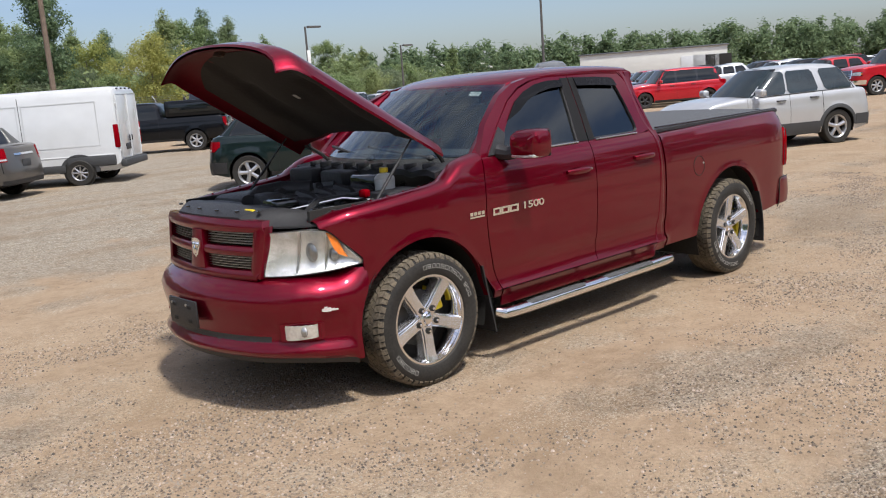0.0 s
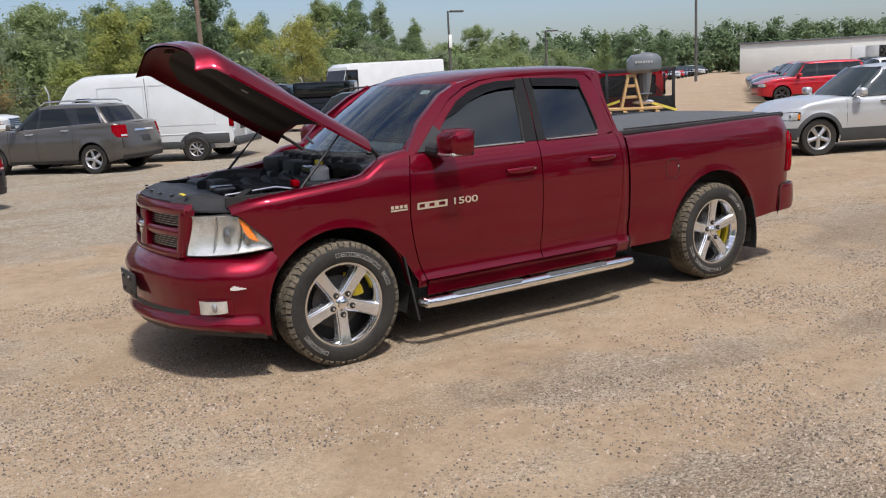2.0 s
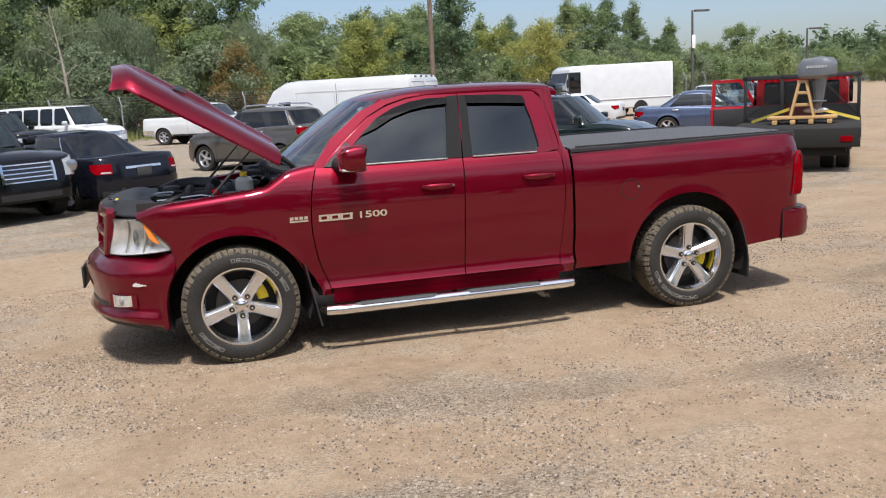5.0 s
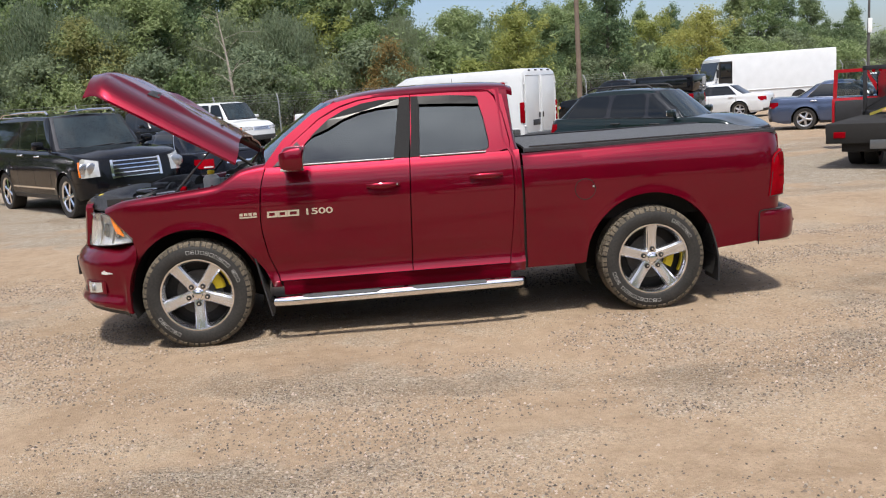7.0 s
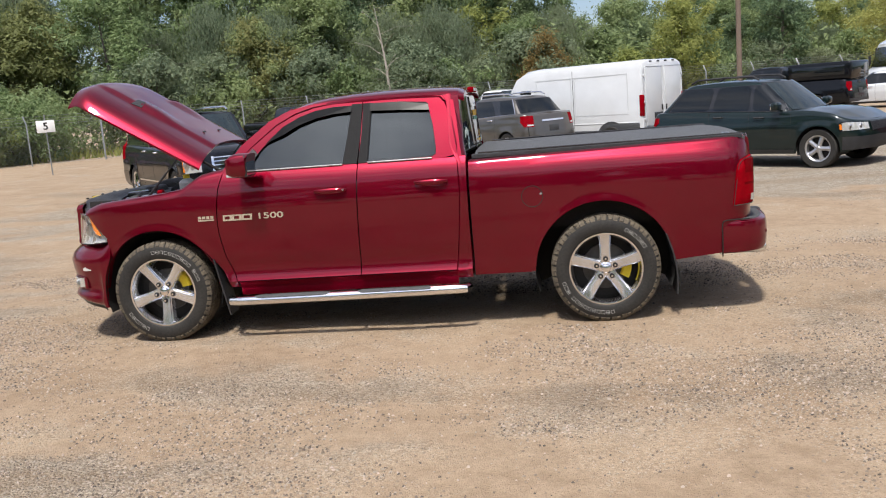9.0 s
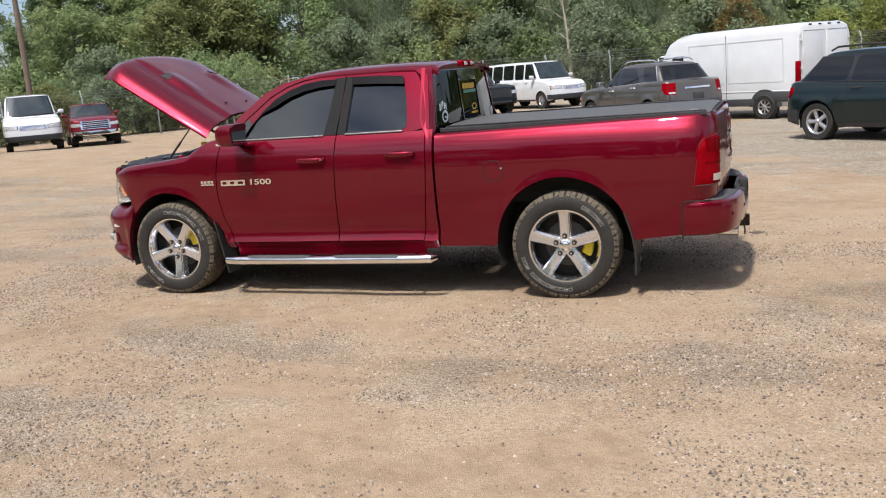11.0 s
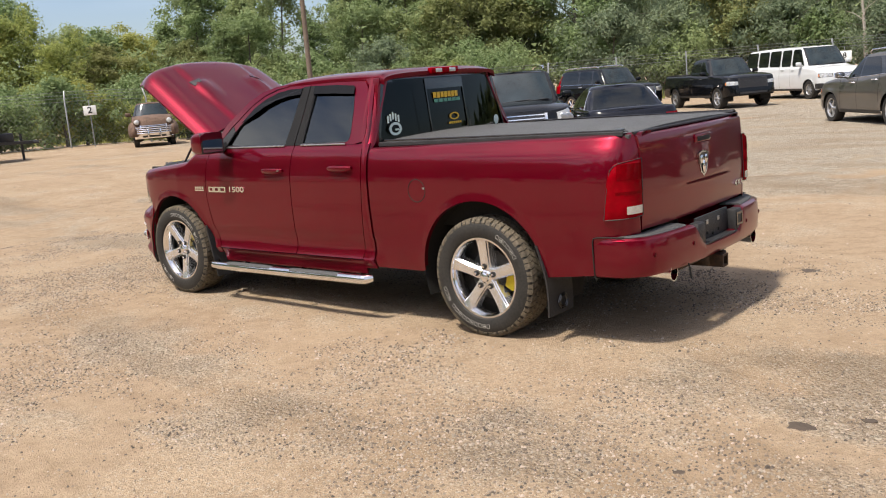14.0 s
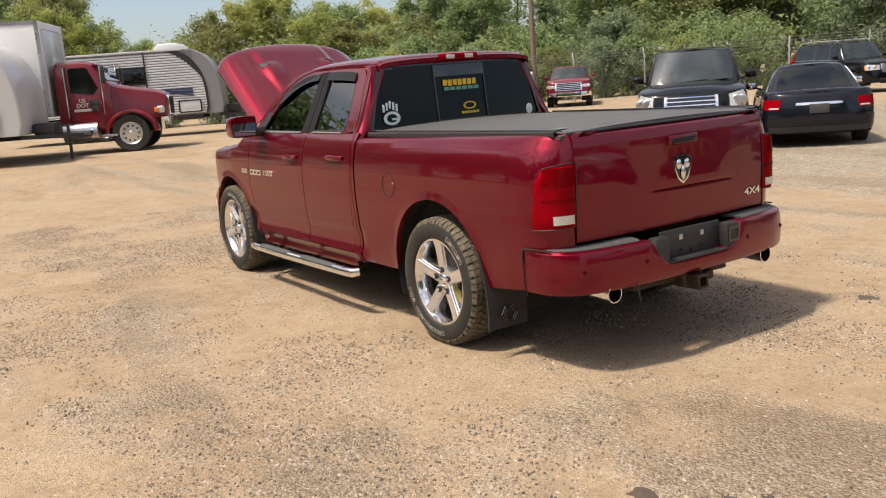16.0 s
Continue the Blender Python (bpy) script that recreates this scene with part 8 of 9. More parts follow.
# maroon box truck
semi = thing("box_truck", "maroon conventional-cab truck with long white box", "truck", heading(-17.56, 2.9, -.42, -.91))
bm = bmesh.new()
loft_box(bm, [(-.98, .50, .86, 1.40, .14), (-.92, .60, .80, 1.50, .18), (-.70, .66, .74, 1.60, .22), (-.2, .72, .72, 1.70, .24), (.20, .82, .72, 1.78, .24), (.42, .92, .70, 1.84, .20)])
part("hood", bm, P_MAROON, semi, "maroon sloping hood")
bm = bmesh.new()
loft_box(bm, [(.40, 1.0, .66, 1.84, .12), (.50, 1.02, .60, 1.94, .14), (.74, 1.02, .60, 2.32, .20), (.86, 1.02, .60, 2.44, .22), (1.1, 1.02, .60, 2.48, .22), (1.72, 1.02, .60, 2.49, .22), (1.78, 1.0, .62, 2.45, .22)])
cab = part("cab", bm, P_MAROON, semi, "maroon cab")
RIM_STEEL = material("polished_truck_rim", (.62, .62, .62), .3, .8, var=.15)
for s in (-1, 1):
    bm = bmesh.new()
    rows = []
    for k in range(21):
        a = math.pi * (.0 + 1.0 * k / 20)
        sec = ((.50, 1.00), (.66, 1.04), (.84, 1.06), (.98, 1.05), (1.07, 1.01), (1.11, .95), (1.115, .88))
        rows.append([Vector((.665 * f * math.cos(a) - .03, s * y, .52 + .60 * f * math.sin(a))) for y, f in sec])
    add_slab(bm, rows, (0, -s * .02, -.02))
    part("fender", bm, P_MAROON, semi)
    bm = bmesh.new()
    add_lathe(bm, [(.57, s * 1.08), (.57, s * .5), (.1, s * .5)], 18, (0, 0, .50), 0, math.pi)
    part("wheel_housing", bm, DARK, semi)
    bm = bmesh.new()
    add_poly(bm, [Vector((x, s * 1.026, z)) for x, z in ((.70, 1.74), (.86, 1.58), (1.42, 1.66), (1.42, 2.26), (1.36, 2.30), (.98, 2.30), (.92, 2.26))], (0, -s * .02, 0))
    part("door_window", bm, CAR_GLASS, semi)
    bm = bmesh.new()
    add_box(bm, (.84, s * 1.024, 1.30), (.22, .012, .30), bevel=.03)
    part("lower_window", bm, PALE_GLASS, semi)
    for x in (.60, 1.52):
        bm = bmesh.new()
        add_tube(bm, [(x, s * 1.02, 1.0), (x, s * 1.07, 1.02), (x, s * 1.07, 2.30), (x, s * 1.02, 2.32)], .016, 6)
        part("grab_rail", bm, CHROME, semi)
    bm = bmesh.new()
    for p0, p1 in (((.64, .74), (.64, 1.70)), ((.64, .74), (1.48, .74)), ((1.48, .74), (1.48, 2.36))):
        add_tube(bm, [(p0[0], s * 1.022, p0[1]), (p1[0], s * 1.022, p1[1])], .008, 4)
    part("door_seam", bm, DARK, semi)
    turn = Matrix.Rotation(radians(0 if s < 0 else 180), 4, "Z") @ Matrix.Rotation(radians(90), 4, "X")
    for k, word in enumerate(("US", "DOT")):
        text_part("door_word", word, .15, Matrix.Translation((1.15, s * 1.026, 1.44 - .13 * k)) @ turn, WHITE_LETTER, semi, "white door lettering", .003)
    bm = bmesh.new()
    add_box(bm, (1.15, s * 1.028, 1.19), (.46, .006, .07))
    part("door_mark", bm, WHITE_LETTER, semi, "plain white door mark", angle=0)
    bm = bmesh.new()
    add_tube(bm, [(.62, s * 1.03, 2.4), (.50, s * 1.26, 2.36), (.50, s * 1.26, 1.75), (.62, s * 1.04, 1.78)], .018, 6)
    arm_ = part("mirror_arm", bm, CHROME, semi)
    bm = bmesh.new()
    add_box(bm, (.49, s * 1.26, 2.08), (.09, .18, .46), bevel=.035, seg=3)
    part("mirror", bm, BLACK, arm_)
    bm = bmesh.new()
    add_box(bm, (-.80, s * .74, 1.06), (.20, .22, .20), bevel=.06, seg=3)
    hl_ = part("headlamp", bm, CLEAR_LENS, semi)
    bm = bmesh.new()
    add_box(bm, (-.70, s * .86, 1.06), (.12, .05, .13), bevel=.02)
    part("turn_lamp", bm, AMBER, hl_)
    bm = bmesh.new()
    add_tube(bm, [(.84, s * .92, .62), (1.74, s * .92, .62)], .25, 18)
    tank_ = part("fuel_tank", bm, STEEL, semi, "bright metal fuel tank")
    for x in (.98, 1.60):
        bm = bmesh.new()
        add_tube(bm, [(x - .03, s * .92, .62), (x + .03, s * .92, .62)], .258, 18)
        part("tank_strap", bm, CHROME, tank_)
    bm = bmesh.new()
    add_box(bm, (.55, s * 1.0, .48), (.40, .24, .05), bevel=.01)
    part("step", bm, STEEL, semi)
    for x in (0, 5.6):
        w_ = car_wheel(semi, x, s * .96, .50, .28, .30, RIM_STEEL, 0, 0 if s < 0 else 180)
        # dark domes on the unpierced rim paint the shade in its holes
        for k in range(10):
            a = 2 * math.pi * k / 10
            bm = bmesh.new()
            add_ball(bm, (x + .20 * math.cos(a), s * (.96 + .09), .492 + .20 * math.sin(a)), (.028, .012, .028), 10, 6)
            part("hand_hole", bm, DARK, semi)
bm = bmesh.new()
add_slab(bm, [[Vector((-1.06 + .16 * abs(t) ** 3, t * 1.04, z)) for z in (.54, .60, .80, .86)] for t in steps(-1, 1, 14)], (.08, 0, 0))
part("front_bumper", bm, CHROME, semi)
bm = bmesh.new()
add_box(bm, (-.985, 0, 1.16), (.05, .86, .56), bevel=.05, seg=3)
grl = part("grille", bm, CHROME, semi)
for k in range(9):
    bm = bmesh.new()
    add_box(bm, (-1.012, -.34 + .085 * k, 1.16), (.012, .042, .46))
    part("slat", bm, DARK, grl)
bm = bmesh.new()
add_poly(bm, [(.485, -.90, 1.93), (.485, .90, 1.93), (.73, .86, 2.30), (.73, -.86, 2.30)], (-.025, 0, .012))
part("windscreen", bm, PALE_GLASS, semi)
bm = bmesh.new()
add_slab(bm, [[Vector((x, t * .92, z - .02 * t * t)) for x, z in ((.56, 2.36), (.80, 2.44))] for t in steps(-1, 1, 6)], (0, 0, -.02))
part("sun_visor", bm, P_MAROON, semi)
bm = bmesh.new()
add_box(bm, (5.45, 0, 2.33), (7.0, 2.44, 2.50), bevel=.04)
part("cargo_box", bm, material("box_panel_white", (.74, .75, .75), .5, var=.08, scale=1.5), semi, "white riveted cargo box")
bm = bmesh.new()
add_box(bm, (1.945, 0, 2.33), (.02, 1.9, 2.1), bevel=.03)
part("box_front_panel", bm, P_WHITE, semi)
for s in (-1, 1):
    for z in (1.13, 3.53):
        bm = bmesh.new()
        add_box(bm, (5.45, s * 1.222, z), (7.0, .02, .10))
        part("side_rail", bm, STEEL, semi)
    for x in (1.98, 8.92):
        bm = bmesh.new()
        add_box(bm, (x, s * 1.222, 2.33), (.10, .02, 2.50))
        part("corner_rail", bm, STEEL, semi)
bm = bmesh.new()
add_box(bm, (4.8, 0, .85), (8.0, .9, .25))
part("frame", bm, DARK, semi)

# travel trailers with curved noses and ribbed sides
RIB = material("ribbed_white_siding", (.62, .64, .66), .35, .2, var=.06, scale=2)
RIB_DARK = material("dark_rib_gap", (.16, .165, .175), .4, .2, var=.08, scale=2)
NOSE = material("smooth_grey_nose", (.50, .505, .51), .35, coat=.3, var=.06, scale=2)
# the same nose with its shade put into the colour, for the far trailer
NOSE_SHADED = material("shaded_grey_nose", (.22, .224, .23), .35, coat=.3, var=.10, scale=2)


def travel_trailer(m, label, dark):
    t = thing("travel_trailer", label, "trailer", m)
    front = curve((.70, 1.0, 1.6, 2.1, 2.5, 2.82, 2.98, 3.02), (.06, -.02, .0, .10, .28, .55, .90, 1.3))
    prof = [(front(z), z) for z in (.72, 1.0, 1.3, 1.6, 1.85, 2.1, 2.3, 2.5, 2.66, 2.82, 2.92, 2.98, 3.01)] + [(7.5, 3.02), (7.6, 2.9), (7.6, .72)]
    bm = bmesh.new()
    g = add_grid(bm, [[Vector((x + dx * (i < 13), y, z)) for i, (x, z) in enumerate(prof)] for y, dx in ((-1.2, .05), (-1.17, .012), (-1.1, 0), (1.1, 0), (1.17, .012), (1.2, .05))], wrap_v=True)
    bm.faces.new(g[0])
    bm.faces.new(list(reversed(g[-1])))
    part("shell", bm, NOSE_SHADED if dark else NOSE, t)
    band = lambda z: (front(z) + .50 + .10 * max(0, z - 2.2), front(z) + .58 + .42 * max(0, z - 2.0))
    for s in (-1, 1):
        for k in range(24):
            z = .80 + .090 * k
            xs0 = band(min(z, 2.95))[1] + .01
            bm = bmesh.new()
            rows = [[Vector((x, s * (1.203 + o), z + dz)) for dz, o in ((-.034, 0), (-.020, .020), (.020, .020), (.034, 0))] for x in (xs0, 7.5)]
            add_slab(bm, rows, (0, -s * .01, 0))
            part("siding_rib", bm, RIB, t)
        # dark sheet behind the ribs, seen as dark lines between them
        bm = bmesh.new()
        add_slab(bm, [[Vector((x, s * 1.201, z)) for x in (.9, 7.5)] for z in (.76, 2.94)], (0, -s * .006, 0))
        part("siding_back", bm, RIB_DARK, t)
        bm = bmesh.new()
        add_slab(bm, [[Vector((x, s * 1.216, z)) for x in steps(*band(z), 2)] for z in steps(.76, 2.96, 16)], (0, s * .014, 0))
        part("edge_trim", bm, BLACK, t, "black curved trim behind the nose")
        bm = bmesh.new()
        add_box(bm, (2.55, s * 1.232, 1.95), (.05, .02, 2.05))
        part("seam_trim", bm, BLACK, t)
        for z0, z1, th_ in ((1.62, 1.42, .035), (1.50, 1.50, .05), (1.40, 1.62, .025)):
            bm = bmesh.new()
            rows = [[Vector((x, s * 1.230, lerp(z0, z1, q) + .10 * math.sin(math.pi * q) + dz * (1 - .8 * q))) for dz in (-th_, th_)] for q, x in ((q, lerp(1.0, 4.6, q)) for q in steps(0, 1, 10))]
            add_slab(bm, rows, (0, s * .008, 0))
            part("stripe", bm, P_BLUE, t, "slate blue swoosh stripe")
        for x, z, w, h in ((3.05, 2.18, .95, .55), (5.2, 2.25, 1.1, .55)):
            bm = bmesh.new()
            add_box(bm, (x, s * 1.236, z), (w + .08, .02, h + .08), bevel=.03)
            wf = part("window", bm, BLACK, t)
            bm = bmesh.new()
            add_box(bm, (x, s * 1.246, z), (w, .012, h), bevel=.03)
            part("pane", bm, CAR_GLASS, wf)
        bm = bmesh.new()
        add_box(bm, (1.15, s * 1.230, 1.02), (.80, .02, .44), bevel=.04)
        hatch = part("hatch", bm, BLACK, t)
        bm = bmesh.new()
        add_box(bm, (1.15, s * 1.240, 1.02), (.70, .016, .35), bevel=.03)
        part("hatch_door", bm, RIB, hatch, "white hatch door")
        bm = bmesh.new()
        add_box(bm, (4.2, s * 1.17, .66), (6.9, .06, .22), bevel=.01)
        part("skirt", bm, BLACK, t)
        bm = bmesh.new()
        add_box(bm, (4.3, s * 1.215, 3.0), (6.2, .05, .07), bevel=.01)
        part("roof_rail", bm, P_WHITE, t)
        for x in (4.2, 5.0):
            car_wheel(t, x, s * 1.08, .34, .21, .2, STEEL, 8, 0 if s < 0 else 180)
        bm = bmesh.new()
        add_tube(bm, [(.2, s * .7, .66), (-1.1, 0, .60)], .07, 4)
        part("drawbar", bm, BLACK, t)
    bm = bmesh.new()
    loft_box(bm, [(1.1, .30, 3.0, 3.10, .03), (1.3, .36, 3.0, 3.24, .06), (1.7, .38, 3.0, 3.30, .08), (2.15, .36, 3.0, 3.28, .08), (2.3, .32, 3.0, 3.16, .05)])
    part("roof_unit", bm, P_WHITE, t, "cream air conditioner on the roof")
    bm = bmesh.new()
    add_tube(bm, [(-.75, 0, .9), (-.75, 0, .02)], .045, 6)
    part("jack", bm, BLACK, t)
    bm = bmesh.new()
    add_tube(bm, [(-1.1, 0, .60), (-1.30, 0, .60)], .06, 6)
    part("coupler", bm, BLACK, t)
    bm = bmesh.new()
    add_box(bm, (-.28, 0, .80), (.50, .8, .34), bevel=.05)
    part("battery_box", bm, BLACK, t)
    return t


travel_trailer(heading(-16.2, .05, -.42, -.91), "silver ribbed travel trailer with curved nose", 0)
travel_trailer(heading(-24.06, 7.96, -.42, -.91), "white ribbed travel trailer behind the box truck", 1)


# ---- woods round the lot ----
def foliage(name, dark, light, warm):
    m = bpy.data.materials.new(name)
    m.use_nodes = True
    n, ln = m.node_tree.nodes, m.node_tree.links
    b, out = n["Principled BSDF"], n["Material Output"]
    geo, inf = n.new("ShaderNodeNewGeometry"), n.new("ShaderNodeObjectInfo")
    r1 = n.new("ShaderNodeMix")
    r1.data_type = "RGBA"
    r1.inputs[6].default_value, r1.inputs[7].default_value = (*dark, 1), (*light, 1)
    ln.new(geo.outputs["Random Per Island"], r1.inputs[0])
    r2 = n.new("ShaderNodeMix")
    r2.data_type = "RGBA"
    r2.inputs[7].default_value = (*warm, 1)
    mr = n.new("ShaderNodeMapRange")
    mr.inputs["From Min"].default_value, mr.inputs["To Max"].default_value = .35, .75
    ln.new(inf.outputs["Random"], mr.inputs["Value"])
    ln.new(mr.outputs[0], r2.inputs[0])
    ln.new(r1.outputs[2], r2.inputs[6])
    ln.new(r2.outputs[2], b.inputs["Base Color"])
    b.inputs["Roughness"].default_value = .75
    b.inputs["Specular IOR Level"].default_value = .15
    tr, mx = n.new("ShaderNodeBsdfTranslucent"), n.new("ShaderNodeMixShader")
    ln.new(r2.outputs[2], tr.inputs["Color"])
    mx.inputs[0].default_value = .56
    ln.new(b.outputs[0], mx.inputs[1])
    ln.new(tr.outputs[0], mx.inputs[2])
    ln.new(mx.outputs[0], out.inputs["Surface"])
    return m


LEAF_A = foliage("green_leaves", (.140, .205, .085), (.330, .410, .205), (.335, .380, .180))
LEAF_B = foliage("grey_green_leaves", (.145, .195, .120), (.285, .340, .215), (.285, .320, .185))
LEAF_C = foliage("yellow_green_leaves", (.210, .255, .080), (.390, .420, .140), (.405, .395, .130))
LEAF_D = foliage("deep_green_leaves", (.100, .155, .085), (.230, .310, .170), (.245, .300, .160))
LEAF_E = foliage("olive_leaves", (.165, .190, .075), (.300, .320, .140), (.310, .310, .130))
LEAF_O = foliage("turning_orange_leaves", (.220, .150, .060), (.370, .270, .110), (.310, .250, .100))
BARK = material("grey_bark", (.13, .11, .09), .95, var=.35, scale=8, bump=.6, bump_scale=30)
PALE_BARK = material("pale_dead_wood", (.38, .34, .29), .9, var=.25, scale=6)


def leaf_cloud(verts, faces, rng, centre, spread, count, size, droop=0.0):
    """Single small leaves scattered about a point, thinning out to the rim."""
    cx, cy, cz = centre
    for _ in range(count):
        gx_, gy_, gz_ = rng.gauss(0, .5), rng.gauss(0, .5), rng.gauss(0, .5)
        p = Vector((cx + spread[0] * gx_, cy + spread[1] * gy_, cz + spread[2] * gz_))
        nrm = Vector((gx_ + rng.gauss(0, .55), gy_ + rng.gauss(0, .55), gz_ + .70 + rng.gauss(0, .55)))
        if droop:
            hang = rng.random() ** 1.4
            p.z -= droop * hang
            nrm.z *= .4
        nrm.normalize()
        t = nrm.orthogonal()
        a = rng.uniform(0, 6.28)
        t = t * math.cos(a) + nrm.cross(t) * math.sin(a)
        if droop:
            t = Vector((t.x * .35, t.y * .35, -1)).normalized()
        u = nrm.cross(t)
        s = size * rng.uniform(.6, 1.35)
        k = len(verts)
        verts += [p - t * s * .6 + u * s * .42, p + t * s, p - t * s * .6 - u * s * .42]
        faces.append((k, k + 1, k + 2))


def tree(seed, h, spread, leaf, kind="round", leaves=8000, size=.14, m=None, label="leafy green tree at the wood's edge", trunk_mat=None):
    rng = random.Random(seed)
    leaves, size = int(leaves * 1.35), size * .82
    t = thing("tree", label, "tree", m, "trees round the lot")
    bm = bmesh.new()
    lean = Vector((rng.uniform(-.06, .06), rng.uniform(-.06, .06), 1))
    base_r = .010 * h + .05
    at = lambda q: lean * (h * .88 * q) + Vector((math.sin(q * 5 + seed) * .12 * q, math.cos(q * 4 + seed) * .12 * q, 0))
    add_tube(bm, [at(q) for q in steps(0, 1, 8)], [base_r * lerp(1, .10, q) * (1.35 if q == 0 else 1) for q in steps(0, 1, 8)], 7)
    tips = []
    low = {"round": .12, "tall": .14, "willow": .14, "bush": .02, "sparse": .35}[kind]
    n = {"tall": 30, "bush": 15, "sparse": 12}.get(kind, 26)
    for k in range(n):
        q = lerp(low, .97, (k + rng.random() * .9) / n)
        o = at(q)
        a = k * 2.399 + rng.uniform(-.5, .5)
        env = {"round": math.sin(math.pi * min(1, .22 + q * .74)) ** .7, "tall": (.55 + .45 * math.sin(math.pi * q)) * (1.08 - q * .70), "willow": math.sin(math.pi * min(1, .28 + .66 * q)) ** .6, "bush": math.sin(math.pi * min(1, .34 + .60 * q)), "sparse": .8}[kind]
        ln_ = spread * env * rng.uniform(.5, 1.15)
        up = rng.uniform(.10, .75) * ln_
        tip = o + Vector((math.cos(a) * ln_, math.sin(a) * ln_, up))
        mid = o.lerp(tip, .5) + Vector((0, 0, .10 * ln_))
        add_tube(bm, [o, mid, tip], [base_r * .35 * (1.1 - q), base_r * .20 * (1.1 - q), .010], 4)
        # twigs off the limb, each with a spray of leaves
        for j_ in range(5):
            f = rng.uniform(.35, 1.12)
            c = o.lerp(tip, f) + Vector((rng.gauss(0, .17), rng.gauss(0, .17), rng.gauss(.05, .16))) * ln_
            tips.append((c, rng.uniform(.35, .75) * (.55 + .16 * spread)))
    for j_ in range(5):
        tips.append((at(rng.uniform(.90, 1.10)) + Vector((rng.gauss(0, .2), rng.gauss(0, .2), 0)), rng.uniform(.35, .6)))
    part("trunk", bm, trunk_mat or BARK, t)
    if leaves:
        verts, faces = [], []
        tot = sum(c ** 2 for p, c in tips)
        for p, c in tips:
            leaf_cloud(verts, faces, rng, p, (c, c, c * .8), int(leaves * .95 * c * c / tot), size * .90, droop=rng.uniform(.8, 2.0) if kind == "willow" else 0)
        me = bpy.data.meshes.new("crown")
        me.from_pydata(verts, [], faces)
        me.materials.append(leaf)
        ob = new("crown", me)
        ob.parent = t
    return t


KINDS = {
    "a": (tree(1, 10.0, 3.2, LEAF_A, "round", 9500, .15, heading(-20, 54, 1, 0)), 10.0),
    "d": (tree(2, 11.0, 3.4, LEAF_D, "round", 10500, .15, heading(-12, 57, 1, 0), "dark green leafy tree at the wood's edge"), 11.0),
    "b": (tree(3, 8.5, 3.2, LEAF_B, "willow", 10500, .15, heading(-4, 54, 1, 0), "grey-green willow at the wood's edge"), 8.5),
    "t": (tree(4, 13.0, 2.6, LEAF_A, "tall", 9500, .16, heading(4, 60, 1, 0), "tall narrow green tree above the rest"), 13.0),
    "c": (tree(5, 7.5, 2.7, LEAF_C, "round", 8000, .14, heading(12, 56, 1, 0), "yellow-green tree beside darker trees"), 7.5),
    "e": (tree(6, 12.5, 3.0, LEAF_D, "tall", 10000, .16, heading(20, 62, 1, 0), "tall dark green tree above the rest"), 12.5),
    "o": (tree(10, 8.0, 2.9, LEAF_E, "round", 9000, .14, heading(-16, 50, 1, 0), "olive green tree at the wood's edge"), 8.0),
    "u": (tree(7, 3.4, 2.2, LEAF_A, "bush", 4500, .13, heading(-18, 46, 1, 0), "green bush along the fence"), 3.4),
    "v": (tree(8, 4.4, 2.5, LEAF_B, "bush", 5000, .13, heading(-6, 48, 1, 0), "grey-green bush along the fence"), 4.4),
    "w": (tree(9, 4.0, 1.9, LEAF_C, "bush", 4200, .13, heading(8, 51, 1, 0), "yellow-green bush along the fence"), 4.0),
}
# the edge of the woods, from beyond the trailers round to the far rows, and how high it stands over the horizon (in degrees)
EDGE = [(-95, -22), (-62, -2), (-44, 20), (-36, 33), (-24, 42), (-8, 48), (10, 55), (28, 64), (48, 76), (75, 92), (110, 112)]
SKYLINE = [(-92, 5.4), (-81, 6.4), (-75, 7.0), (-71.6, 3.6), (-70, 2.9), (-68, 4.9), (-66, 5.9), (-63, 6.1), (-58.7, 5.7), (-56.5, 4.8), (-54.4, 5.6), (-52.6, 6.9), (-45, 7.9), (-32, 9.5), (-19, 9.0), (-11, 8.8), (-1.3, 7.5), (1.4, 6.0), (2.6, 3.4), (5, 5.4), (8, 5.5),
           (10, 4.8), (14.6, 4.7), (17.3, 4.6), (20.3, 2.9), (21.3, 5.0), (23, 3.5), (25, 5.5), (26.8, 3.2), (28.2, 5.8), (30, 4.5), (32, 2.8), (34.5, 3.4), (37.8, 2.8), (42, 2.4)]


def skyline(az):
    for (a, e), (b, f) in zip(SKYLINE, SKYLINE[1:]):
        if a <= az <= b:
            return lerp(e, f, (az - a) / (b - a))
    return SKYLINE[0][1] if az < SKYLINE[0][0] else SKYLINE[-1][1]


def edge_pt(s):
    f = s * (len(EDGE) - 1)
    i = min(int(f), len(EDGE) - 2)
    a, b = Vector(EDGE[i]), Vector(EDGE[i + 1])
    d = (b - a).normalized()
    return a.lerp(b, f - i), Vector((-d.y, d.x))


